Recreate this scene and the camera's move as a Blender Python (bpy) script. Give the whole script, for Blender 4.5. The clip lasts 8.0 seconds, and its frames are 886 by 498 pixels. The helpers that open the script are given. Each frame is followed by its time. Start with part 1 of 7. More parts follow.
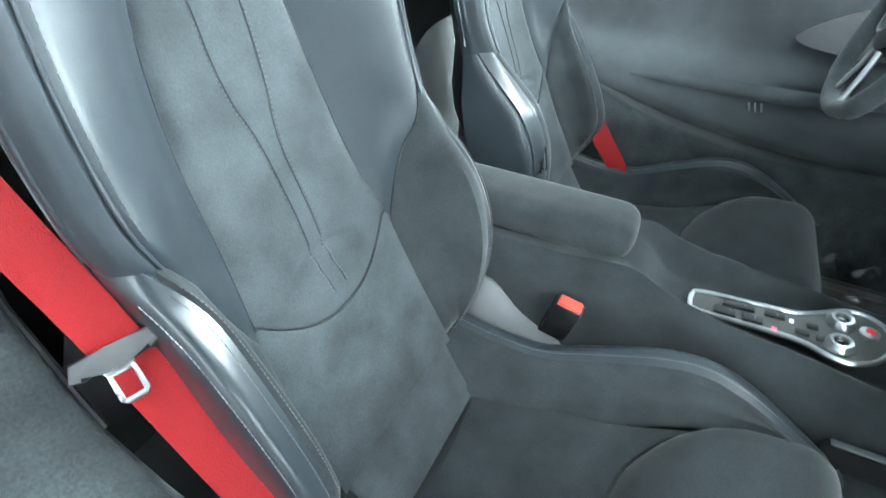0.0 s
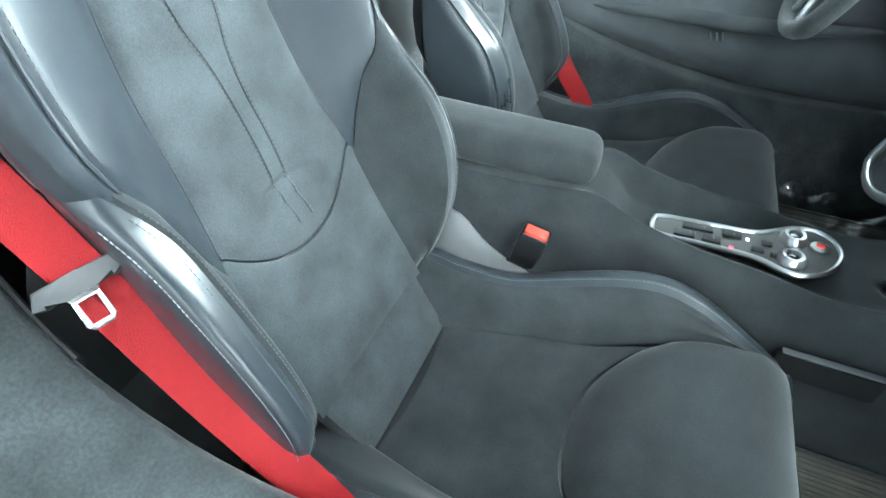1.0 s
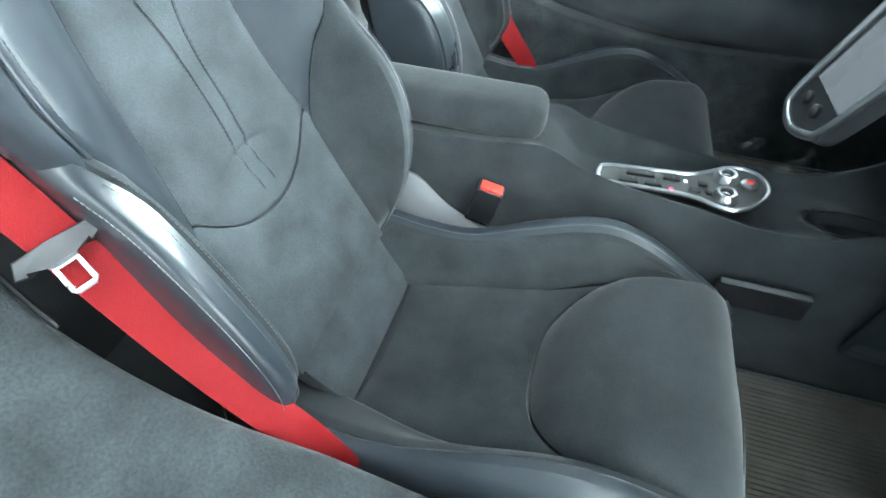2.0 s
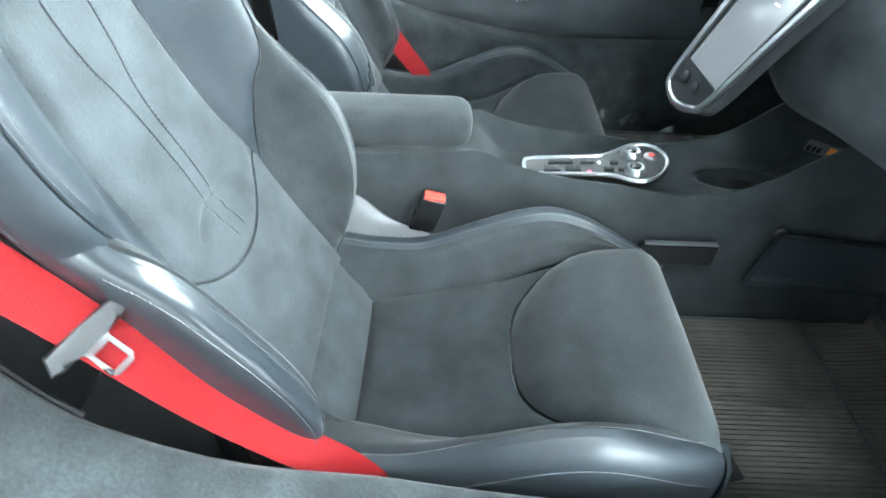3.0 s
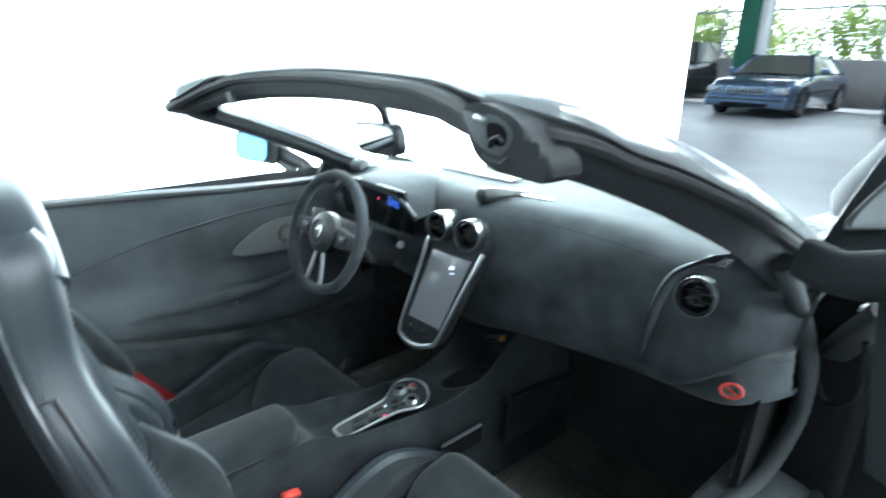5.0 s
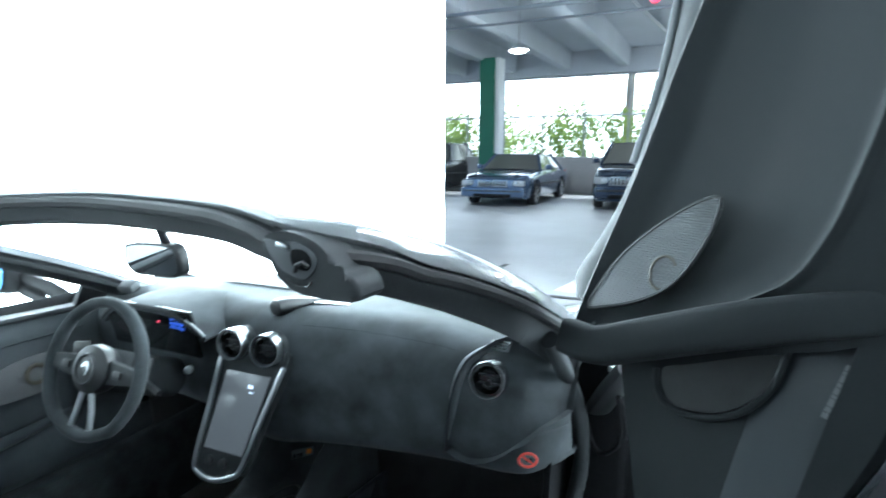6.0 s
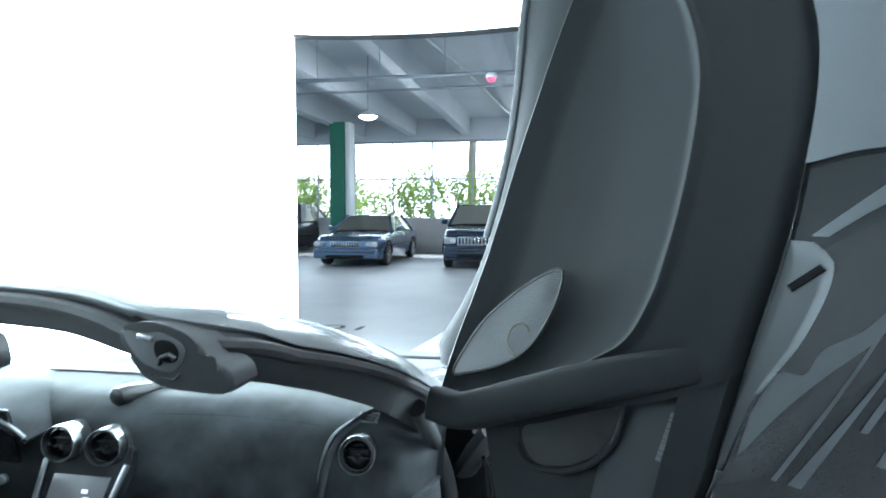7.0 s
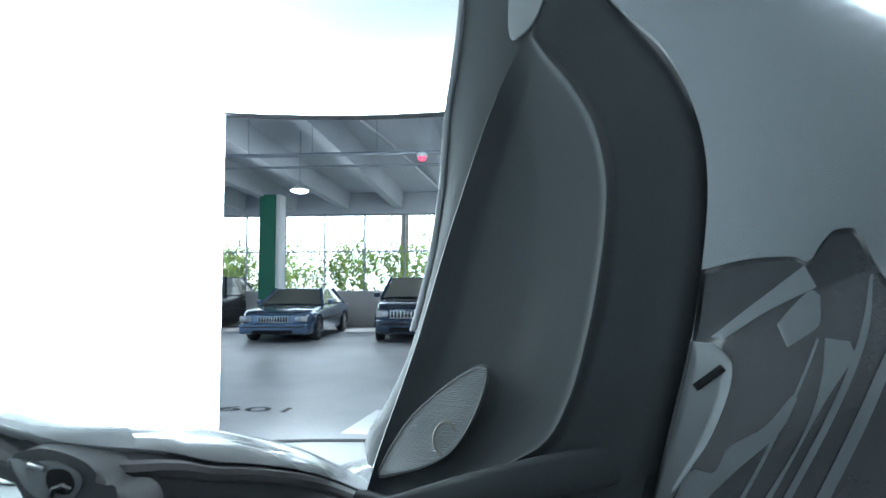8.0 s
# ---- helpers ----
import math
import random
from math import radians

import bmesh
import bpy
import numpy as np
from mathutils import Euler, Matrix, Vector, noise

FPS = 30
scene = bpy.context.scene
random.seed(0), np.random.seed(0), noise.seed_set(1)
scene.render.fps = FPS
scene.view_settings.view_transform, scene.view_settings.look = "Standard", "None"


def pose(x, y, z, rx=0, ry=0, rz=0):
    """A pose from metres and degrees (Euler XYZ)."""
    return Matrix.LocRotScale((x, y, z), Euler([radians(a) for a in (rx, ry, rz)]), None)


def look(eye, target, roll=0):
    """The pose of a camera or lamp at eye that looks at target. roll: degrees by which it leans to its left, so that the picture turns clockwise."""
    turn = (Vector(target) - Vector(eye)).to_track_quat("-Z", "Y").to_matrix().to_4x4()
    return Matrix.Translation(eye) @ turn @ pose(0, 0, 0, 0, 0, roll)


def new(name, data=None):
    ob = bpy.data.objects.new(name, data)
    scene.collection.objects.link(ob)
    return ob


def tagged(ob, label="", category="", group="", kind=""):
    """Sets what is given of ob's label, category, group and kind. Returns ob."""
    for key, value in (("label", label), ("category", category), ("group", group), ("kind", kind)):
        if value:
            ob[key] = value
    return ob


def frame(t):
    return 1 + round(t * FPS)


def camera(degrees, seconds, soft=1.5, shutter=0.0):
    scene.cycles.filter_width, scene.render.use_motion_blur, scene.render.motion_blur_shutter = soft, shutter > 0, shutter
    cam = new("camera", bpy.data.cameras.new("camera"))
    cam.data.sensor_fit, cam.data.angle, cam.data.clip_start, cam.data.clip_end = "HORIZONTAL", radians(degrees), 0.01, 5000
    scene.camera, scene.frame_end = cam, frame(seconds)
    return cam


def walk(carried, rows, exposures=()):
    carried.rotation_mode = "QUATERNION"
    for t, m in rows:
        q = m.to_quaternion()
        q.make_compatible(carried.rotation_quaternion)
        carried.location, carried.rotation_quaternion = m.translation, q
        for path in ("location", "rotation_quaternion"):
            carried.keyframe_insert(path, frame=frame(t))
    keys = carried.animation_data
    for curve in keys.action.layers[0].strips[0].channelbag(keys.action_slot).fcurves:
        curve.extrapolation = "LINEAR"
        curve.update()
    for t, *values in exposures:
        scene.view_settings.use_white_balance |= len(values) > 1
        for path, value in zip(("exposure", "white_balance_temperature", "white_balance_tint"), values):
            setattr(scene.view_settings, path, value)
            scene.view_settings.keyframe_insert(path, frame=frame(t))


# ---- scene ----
cam = camera(76.0, 8.0, soft=1.5, shutter=0.4)
PATH = [
    (0, (0.863, 0.338, 1.093), (-0.581, -0.337, -0.115), 2.1),
    (0.5, (0.872, 0.352, 1.077), (-0.538, -0.253, -0.207), 2.0),
    (1, (0.884, 0.361, 1.07), (-0.506, -0.186, -0.259), 2.1),
    (1.5, (0.905, 0.373, 1.075), (-0.471, -0.117, -0.291), 1.9),
    (1.7, (0.919, 0.376, 1.074), (-0.462, -0.088, -0.296), 1.9),
    (2.8, (0.974, 0.282, 1.095), (-0.457, 0.228, -0.301), 2.9),
    (3, (0.988, 0.243, 1.116), (-0.472, 0.261, -0.251), 2.6),
    (3.5, (1.012, 0.136, 1.189), (-0.51, 0.344, -0.092), 2.3),
    (4, (1.069, 0.006, 1.253), (-0.573, 0.465, 0.207), 2.0),
    (4.5, (1.084, -0.104, 1.279), (-0.536, 0.72, 0.445), 1.3),
    (5, (1.077, -0.189, 1.354), (-0.333, 1.071, 0.704), 0.8),
    (5.2, (1.075, -0.194, 1.37), (-0.241, 1.192, 0.783), 0.6),
    (6.3, (1.075, -0.254, 1.4), (0.382, 1.605, 1.147), -0.0),
    (6.5, (1.071, -0.26, 1.404), (0.482, 1.639, 1.188), -0.0),
    (7, (1.06, -0.281, 1.429), (0.672, 1.677, 1.313), 0.1),
    (7.5, (1.07, -0.292, 1.467), (0.809, 1.69, 1.485), -0.2),
    (8, (1.077, -0.294, 1.481), (0.922, 1.695, 1.615), -0.2),
]
EXPOSURES = [(0, 1.95, 5750, 1), (1.0, 2.15, 5750, 0), (1.7, 2.05, 5750, 1), (2.8, 2.52, 5800, 2), (3.5, 2.8, 5800, 3), (4.2, 2.48, 5700, 1), (4.6, 1.88, 5550, 0), (5.0, 1.15, 5600, 1), (5.2, 1.1, 5500, 2), (6.3, 1.05, 5450, 2), (7.3, 1.05, 5450, 2), (8, 0.66, 5450, 2)]
walk(cam, [(t, look(eye, target, roll)) for t, eye, target, roll in PATH], EXPOSURES)

# ---- light ----
world = bpy.data.worlds.new("sky")
scene.world = world
world.use_nodes = True
wn = world.node_tree.nodes
sky = wn.new("ShaderNodeTexSky")
sky.sky_type, sky.sun_disc = "NISHITA", False
sky.sun_elevation, sky.sun_rotation = radians(58), radians(20)
world.node_tree.links.new(sky.outputs[0], wn["Background"].inputs[0])
wn["Background"].inputs[1].default_value = 0.14
sun = new("sun", bpy.data.lights.new("sun", "SUN"))
sun.data.energy, sun.data.angle, sun.data.color = 4.0, radians(0.5), (1.0, 0.96, 0.9)
sun.matrix_world = look((4, 40, 60), (-9, 4, 0))
# Glow differs by wall section to steer the light on the seats.
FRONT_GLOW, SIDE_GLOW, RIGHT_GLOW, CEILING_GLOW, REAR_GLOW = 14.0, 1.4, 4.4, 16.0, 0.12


# ---- materials ----
def mat(name, colour, rough=0.5, metal=0.0, grain=0.15, scale=60.0, bump=0.0, big=0.0, big_scale=2.0, sheen=0.0,
        coat=0.0, spec=0.5, glow=0.0, stretch=None, rough_var=0.1, random_tint=0.0):
    """A surface with fine grain, larger blotches, relief, and rough patches."""
    m = bpy.data.materials.new(name)
    m.use_nodes = True
    nt = m.node_tree
    b = nt.nodes["Principled BSDF"]
    b.inputs["Roughness"].default_value, b.inputs["Metallic"].default_value = rough, metal
    b.inputs["Specular IOR Level"].default_value = spec
    b.inputs["Sheen Weight"].default_value = sheen
    b.inputs["Sheen Roughness"].default_value = 0.45
    b.inputs["Coat Weight"].default_value = coat
    b.inputs["Coat Roughness"].default_value = 0.04
    tc = nt.nodes.new("ShaderNodeTexCoord")
    co = tc.outputs["Object"]
    if stretch:
        mp = nt.nodes.new("ShaderNodeMapping")
        mp.inputs["Scale"].default_value = stretch
        nt.links.new(co, mp.inputs[0])
        co = mp.outputs[0]
    n1 = nt.nodes.new("ShaderNodeTexNoise")
    n1.inputs["Scale"].default_value, n1.inputs["Detail"].default_value = scale, 6
    n2 = nt.nodes.new("ShaderNodeTexNoise")
    n2.inputs["Scale"].default_value, n2.inputs["Detail"].default_value = big_scale, 5
    nt.links.new(co, n1.inputs["Vector"]), nt.links.new(co, n2.inputs["Vector"])
    mix = nt.nodes.new("ShaderNodeMix")
    mix.data_type = "RGBA"
    mix.inputs["A"].default_value = tuple(c * (1 - grain) for c in colour) + (1,)
    mix.inputs["B"].default_value = tuple(min(1, c * (1 + grain)) for c in colour) + (1,)
    nt.links.new(n1.outputs[0], mix.inputs["Factor"])
    ramp = nt.nodes.new("ShaderNodeMapRange")
    ramp.inputs[1].default_value, ramp.inputs[2].default_value = 0.3, 0.7
    ramp.inputs[3].default_value, ramp.inputs[4].default_value = 1 - big, 1 + big
    nt.links.new(n2.outputs[0], ramp.inputs[0])
    out = mix.outputs["Result"]
    mul = nt.nodes.new("ShaderNodeVectorMath")
    mul.operation = "SCALE"
    nt.links.new(out, mul.inputs[0]), nt.links.new(ramp.outputs[0], mul.inputs["Scale"])
    out = mul.outputs[0]
    if random_tint:
        oi = nt.nodes.new("ShaderNodeObjectInfo")
        rr = nt.nodes.new("ShaderNodeMapRange")
        rr.inputs[3].default_value, rr.inputs[4].default_value = 1 - random_tint, 1 + random_tint
        nt.links.new(oi.outputs["Random"], rr.inputs[0])
        mu2 = nt.nodes.new("ShaderNodeVectorMath")
        mu2.operation = "SCALE"
        nt.links.new(out, mu2.inputs[0]), nt.links.new(rr.outputs[0], mu2.inputs["Scale"])
        out = mu2.outputs[0]
    nt.links.new(out, b.inputs["Base Color"])
    rv = nt.nodes.new("ShaderNodeMapRange")
    rv.inputs[1].default_value, rv.inputs[2].default_value = 0.3, 0.7
    rv.inputs[3].default_value, rv.inputs[4].default_value = rough * (1 - rough_var), min(1, rough * (1 + rough_var))
    nt.links.new(n2.outputs[0], rv.inputs[0]), nt.links.new(rv.outputs[0], b.inputs["Roughness"])
    if bump:
        bp = nt.nodes.new("ShaderNodeBump")
        bp.inputs["Strength"].default_value, bp.inputs["Distance"].default_value = bump, 0.002
        nt.links.new(n1.outputs[0], bp.inputs["Height"]), nt.links.new(bp.outputs[0], b.inputs["Normal"])
    if glow:
        b.inputs["Emission Color"].default_value = (*colour, 1)
        b.inputs["Emission Strength"].default_value = glow
    return m


def glass_mat(name, colour=(1, 1, 1)):
    """A thin pane: clear straight through, with a small share of mirror reflection."""
    m = bpy.data.materials.new(name)
    m.use_nodes = True
    n = m.node_tree
    clear, gloss, mix = (n.nodes.new(k) for k in ("ShaderNodeBsdfTransparent", "ShaderNodeBsdfGlossy", "ShaderNodeMixShader"))
    clear.inputs["Color"].default_value = (*colour, 1)
    gloss.inputs["Roughness"].default_value, mix.inputs[0].default_value = 0.0, 0.06
    n.links.new(clear.outputs[0], mix.inputs[1]), n.links.new(gloss.outputs[0], mix.inputs[2])
    n.links.new(mix.outputs[0], n.nodes["Material Output"].inputs[0])
    return m


LEATHER = mat("dark leather", (0.027, 0.033, 0.039), 0.4, grain=0.15, scale=420, bump=0.08, big=0.12, big_scale=9, spec=0.42, rough_var=0.04)
LEATHER_EDGE = mat("polished leather edge", (0.026, 0.032, 0.038), 0.28, grain=0.12, scale=420, bump=0.025, big=0.1, big_scale=9, spec=1.0, rough_var=0.03)
SUEDE = mat("charcoal microsuede", (0.053, 0.06, 0.064), 0.95, grain=0.45, scale=420, bump=0.25, big=0.34, big_scale=14, sheen=0.12, spec=0.2)
SUEDE_SILL = mat("dusty sill suede", (0.04, 0.046, 0.048), 0.95, grain=0.6, scale=260, bump=0.6, big=0.35, big_scale=18, sheen=0.25, spec=0.2)
SUEDE_DARK = mat("black microsuede", (0.027, 0.031, 0.033), 0.95, grain=0.45, scale=420, bump=0.25, big=0.35, big_scale=14, sheen=0.2, spec=0.2)
TRIM = mat("soft black trim", (0.03, 0.033, 0.035), 0.7, grain=0.2, scale=500, bump=0.3, big=0.12, big_scale=5, spec=0.35)
TRIM_GREY = mat("grey plastic trim", (0.1, 0.105, 0.11), 0.55, grain=0.1, scale=300, bump=0.1, big=0.08)
TRIM_DARK = mat("dark grey plastic", (0.055, 0.058, 0.062), 0.55, grain=0.1, scale=300, bump=0.1, big=0.08)
PLASTIC = mat("black plastic", (0.015, 0.016, 0.017), 0.4, grain=0.1, scale=200, bump=0.05, big=0.1)
GLOSS_BLACK = mat("piano black", (0.01, 0.011, 0.012), 0.12, grain=0.1, scale=50, big=0.1, coat=0.5)
DOOR_TRIM = mat("soft dark door lining", (0.02, 0.0225, 0.024), 0.75, grain=0.2, scale=600, bump=0.25, big=0.15, big_scale=5, spec=0.2)
DULL = mat("dull black metal", (0.012, 0.012, 0.013), 0.9, grain=0.2, scale=80, bump=0.1, big=0.2, spec=0.1)
TONGUE = mat("dark grey plastic", (0.035, 0.037, 0.039), 0.5, grain=0.1, scale=200, big=0.1)
SHIELD = mat("pale grey plastic", (0.16, 0.166, 0.172), 0.45, grain=0.06, scale=200, big=0.06)
LEATHER_PALE = mat("lightened leather", (0.11, 0.118, 0.125), 0.4, grain=0.2, scale=420, bump=0.08, big=0.25, big_scale=20)
DASH_SUEDE = mat("dark dashboard suede", (0.058, 0.065, 0.07), 0.75, grain=0.3, scale=700, bump=0.2, big=0.5, big_scale=9, sheen=0.06, spec=0.25)
CARPET = mat("dark carpet", (0.055, 0.056, 0.056), 1.0, grain=0.5, scale=1200, bump=0.8, big=0.2, big_scale=10, sheen=0.2, spec=0.1)
MAT_BROWN = mat("dusty floor mat", (0.1, 0.094, 0.082), 0.95, grain=0.4, scale=700, bump=0.6, big=0.25, big_scale=7, spec=0.15)
RED_WEB = mat("red woven belt", (0.26, 0.009, 0.012), 0.6, grain=0.25, scale=900, bump=0.5, big=0.06, stretch=(1, 1, 0.35), spec=0.25)
RED_BTN = mat("red button plastic", (0.7, 0.06, 0.04), 0.4, grain=0.05, scale=100, big=0.05)
RED_LAMP = mat("lit red legend", (1.0, 0.05, 0.1), 0.4, glow=1.2, grain=0.02)
ORANGE = mat("orange tag", (0.8, 0.25, 0.02), 0.5, grain=0.05)
CHROME = mat("satin chrome", (0.52, 0.53, 0.54), 0.28, 1.0, grain=0.05, scale=200, big=0.05)
ALU = mat("brushed aluminium", (0.55, 0.56, 0.57), 0.32, 1.0, grain=0.08, scale=300, big=0.05, stretch=(1, 8, 1))
PAINT = mat("silver metallic paint", (0.26, 0.27, 0.277), 0.25, 0.5, grain=0.12, scale=1500, big=0.03, coat=1.0)
DOOR_GLOSS = mat("dark silver gloss paint", (0.27, 0.288, 0.3), 0.2, 0.88, grain=0.012, scale=1500, big=0.05, coat=1.0)
RUBBER = mat("black rubber seal", (0.012, 0.012, 0.013), 0.6, grain=0.2, scale=150, bump=0.15, big=0.15)
PANEL_GREY = mat("dark satin panel", (0.085, 0.086, 0.084), 0.42, 0.3, grain=0.15, scale=400, big=0.1)
SCREEN = mat("lit screen, reflection in its glow", (0.05, 0.053, 0.056), 0.22, grain=0.05, spec=0.9, rough_var=0.1, big=0.1)
# Dim glow of the lit screen also stands for ceiling light reflected in it.
sb_ = SCREEN.node_tree.nodes["Principled BSDF"]
sb_.inputs["Emission Color"].default_value, sb_.inputs["Emission Strength"].default_value = (0.85, 0.9, 0.95, 1), 0.05
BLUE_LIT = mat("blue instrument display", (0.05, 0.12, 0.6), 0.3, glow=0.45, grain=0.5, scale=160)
WHITE_LIT = mat("pale lit digits", (0.7, 0.8, 1.0), 0.4, glow=1.0, grain=0.02)
STITCH = mat("grey stitching thread", (0.13, 0.135, 0.14), 0.8, grain=0.2, scale=800)
MIRROR_BLUE = mat("blue mirror glass", (0.12, 0.28, 0.5), 0.03, 1.0, grain=0.0, rough_var=0.0)
MIRROR_DIM = mat("dimmed mirror glass", (0.55, 0.57, 0.58), 0.03, 1.0, grain=0.0, rough_var=0.0)
GRILLE_MESH = mat("speaker grille metal", (0.16, 0.165, 0.17), 0.55, 0.2, grain=0.1, scale=300, big=0.05)
AMBER = mat("amber speaker cone", (0.11, 0.1, 0.075), 0.5, grain=0.2)
# Lighter copy of the door lining, standing for the stronger light on this door.
DOOR_LIT = mat("door lining lightened as if lit", (0.075, 0.084, 0.09), 0.85, grain=0.3, scale=800, bump=0.25, big=0.3, big_scale=6, sheen=0.3, spec=0.25)
gn = GRILLE_MESH.node_tree
wv, bp2 = gn.nodes.new("ShaderNodeTexWave"), gn.nodes.new("ShaderNodeBump")
wv.bands_direction, wv.inputs["Scale"].default_value, wv.inputs["Distortion"].default_value = "Z", 75, 0.0
bp2.inputs["Strength"].default_value, bp2.inputs["Distance"].default_value = 0.9, 0.002
gn.links.new(gn.nodes["Texture Coordinate"].outputs["Object"], wv.inputs["Vector"])
gn.links.new(wv.outputs["Fac"], bp2.inputs["Height"]), gn.links.new(bp2.outputs[0], gn.nodes["Principled BSDF"].inputs["Normal"])
FILM = bpy.data.materials.new("clear plastic film")
FILM.use_nodes = True
fn = FILM.node_tree
gl1, tr1, mx1 = fn.nodes.new("ShaderNodeBsdfGlossy"), fn.nodes.new("ShaderNodeBsdfTransparent"), fn.nodes.new("ShaderNodeMixShader")
gl1.inputs["Roughness"].default_value, mx1.inputs[0].default_value = 0.2, 0.15
fn.links.new(tr1.outputs[0], mx1.inputs[1]), fn.links.new(gl1.outputs[0], mx1.inputs[2])
fn.links.new(mx1.outputs[0], fn.nodes["Material Output"].inputs[0])
GLASS = glass_mat("window glass", (0.97, 0.99, 0.98))
WHITE_PAINT = mat("white painted panel", (0.8, 0.81, 0.8), 0.6, grain=0.03, scale=30, big=0.04, big_scale=1.5)


# ---- building helpers ----
def thing(name, at, label, category, group="", kind=""):
    """An Empty at the base of a thing, which carries its tags."""
    e = new(name)
    e.location = at
    e.empty_display_size = 0.05
    return tagged(e, label, category, group, kind)


def part(name, bm, material, parent=None, label="", smooth=True):
    """Links a bmesh, in world coordinates, as one mesh under a thing or a part."""
    bmesh.ops.recalc_face_normals(bm, faces=bm.faces)
    me = bpy.data.meshes.new(name)
    bm.to_mesh(me)
    bm.free()
    me.materials.append(material)
    if smooth:
        me.shade_smooth()
        me.set_sharp_from_angle(angle=radians(42))
    ob = new(name, me)
    if parent:
        ob.parent = parent
        if parent.type == "EMPTY":
            ob.matrix_parent_inverse = Matrix.Translation(-parent.location)
    return tagged(ob, label)


def crv(keys):
    """A smooth curve of one value through (at, value) keys."""
    xs, ys = np.array([k[0] for k in keys], float), np.array([k[1] for k in keys], float)
    d = np.diff(ys) / np.diff(xs)
    m = np.r_[d[0], (d[1:] + d[:-1]) / 2, d[-1]]
    m[1:-1][d[1:] * d[:-1] <= 0] = 0

    def value(x):
        x = min(max(x, xs[0]), xs[-1])
        i = min(max(int(np.searchsorted(xs, x)) - 1, 0), len(xs) - 2)
        h = xs[i + 1] - xs[i]
        s = (x - xs[i]) / h
        return float((2 * s**3 - 3 * s**2 + 1) * ys[i] + (s**3 - 2 * s**2 + s) * h * m[i] + (3 * s**2 - 2 * s**3) * ys[i + 1] + (s**3 - s**2) * h * m[i + 1])

    return value


def path(points, n, closed=False):
    """n points on a smooth line through the given ones."""
    p = [Vector(q) for q in points]
    if closed:
        p = p + [p[0]]
    t = np.r_[0, np.cumsum([(b - a).length for a, b in zip(p, p[1:])])]
    out = []
    for k in range(n):
        s = t[-1] * k / (n if closed else n - 1)
        i = min(max(int(np.searchsorted(t, s)) - 1, 0), len(p) - 2)
        w = (s - t[i]) / max(t[i + 1] - t[i], 1e-9)
        a = p[i - 1] if i else (p[-2] if closed else p[0] * 2 - p[1])
        d = p[i + 2] if i + 2 < len(p) else (p[1] if closed else p[-1] * 2 - p[-2])
        b, c = p[i], p[i + 1]
        out.append(0.5 * (2 * b + (c - a) * w + (2 * a - 5 * b + 4 * c - d) * w**2 + (3 * b - a - 3 * c + d) * w**3))
    return out


def grid(fn, us, vs, bm=None, wrap=False):
    bm = bm or bmesh.new()
    rows = [[bm.verts.new(fn(u, v)) for u in us] for v in vs]
    for a, b in zip(rows, rows[1:]):
        k = len(a)
        for i in range(k if wrap else k - 1):
            j = (i + 1) % k
            bm.faces.new((a[i], a[j], b[j], b[i]))
    return bm


def span(a, b, n):
    return [a + (b - a) * k / (n - 1) for k in range(n)]


def pad(fn, us, vs, puff=0.004, skirt=0.02, seam=0.12, side=1):
    """An upholstered panel over the surface fn(u, v): swollen inside, drawn in at its seams, with a skirt behind."""
    e = 1e-3
    nu, nv = len(us), len(vs)
    du, dv = (us[-1] - us[0]) * e, (vs[-1] - vs[0]) * e
    bm = bmesh.new()
    rows, back = [], []
    for j, v in enumerate(vs):
        row, brow = [], []
        for i, u in enumerate(us):
            p = Vector(fn(u, v))
            nrm = (Vector(fn(u + du, v)) - p).cross(Vector(fn(u, v + dv)) - p)
            nrm = (nrm.normalized() if nrm.length > 1e-12 else Vector((0, 0, 1))) * side
            a, b = i / (nu - 1), j / (nv - 1)
            rise = min(1, min(a, 1 - a) / seam) * min(1, min(b, 1 - b) / seam)
            rise = 1 - (1 - rise) ** 2
            row.append(bm.verts.new(p + nrm * puff * (rise * 2 - 1)))
            brow.append(p - nrm * skirt)
        rows.append(row), back.append(brow)
    for a, b in zip(rows, rows[1:]):
        for i in range(nu - 1):
            bm.faces.new((a[i], a[i + 1], b[i + 1], b[i]))
    ring = [(0, i) for i in range(nu)] + [(j, nu - 1) for j in range(1, nv)] + [(nv - 1, i) for i in range(nu - 2, -1, -1)] + [(j, 0) for j in range(nv - 2, 0, -1)]
    low = [bm.verts.new(back[j][i]) for j, i in ring]
    top = [rows[j][i] for j, i in ring]
    for k in range(len(ring)):
        q = (k + 1) % len(ring)
        bm.faces.new((top[k], top[q], low[q], low[k]))
    return bm


def frames(pts, closed=False, up=(0, 0, 1)):
    """Tangent, side and up along a line, without twist about the given up."""
    out = []
    for i, p in enumerate(pts):
        a = pts[i - 1] if i or closed else pts[0]
        b = pts[(i + 1) % len(pts)] if i + 1 < len(pts) or closed else pts[-1]
        t = (b - a).normalized()
        s = t.cross(Vector(up))
        s = s.normalized() if s.length > 1e-6 else Vector((1, 0, 0))
        out.append((t, s, s.cross(t)))
    return out


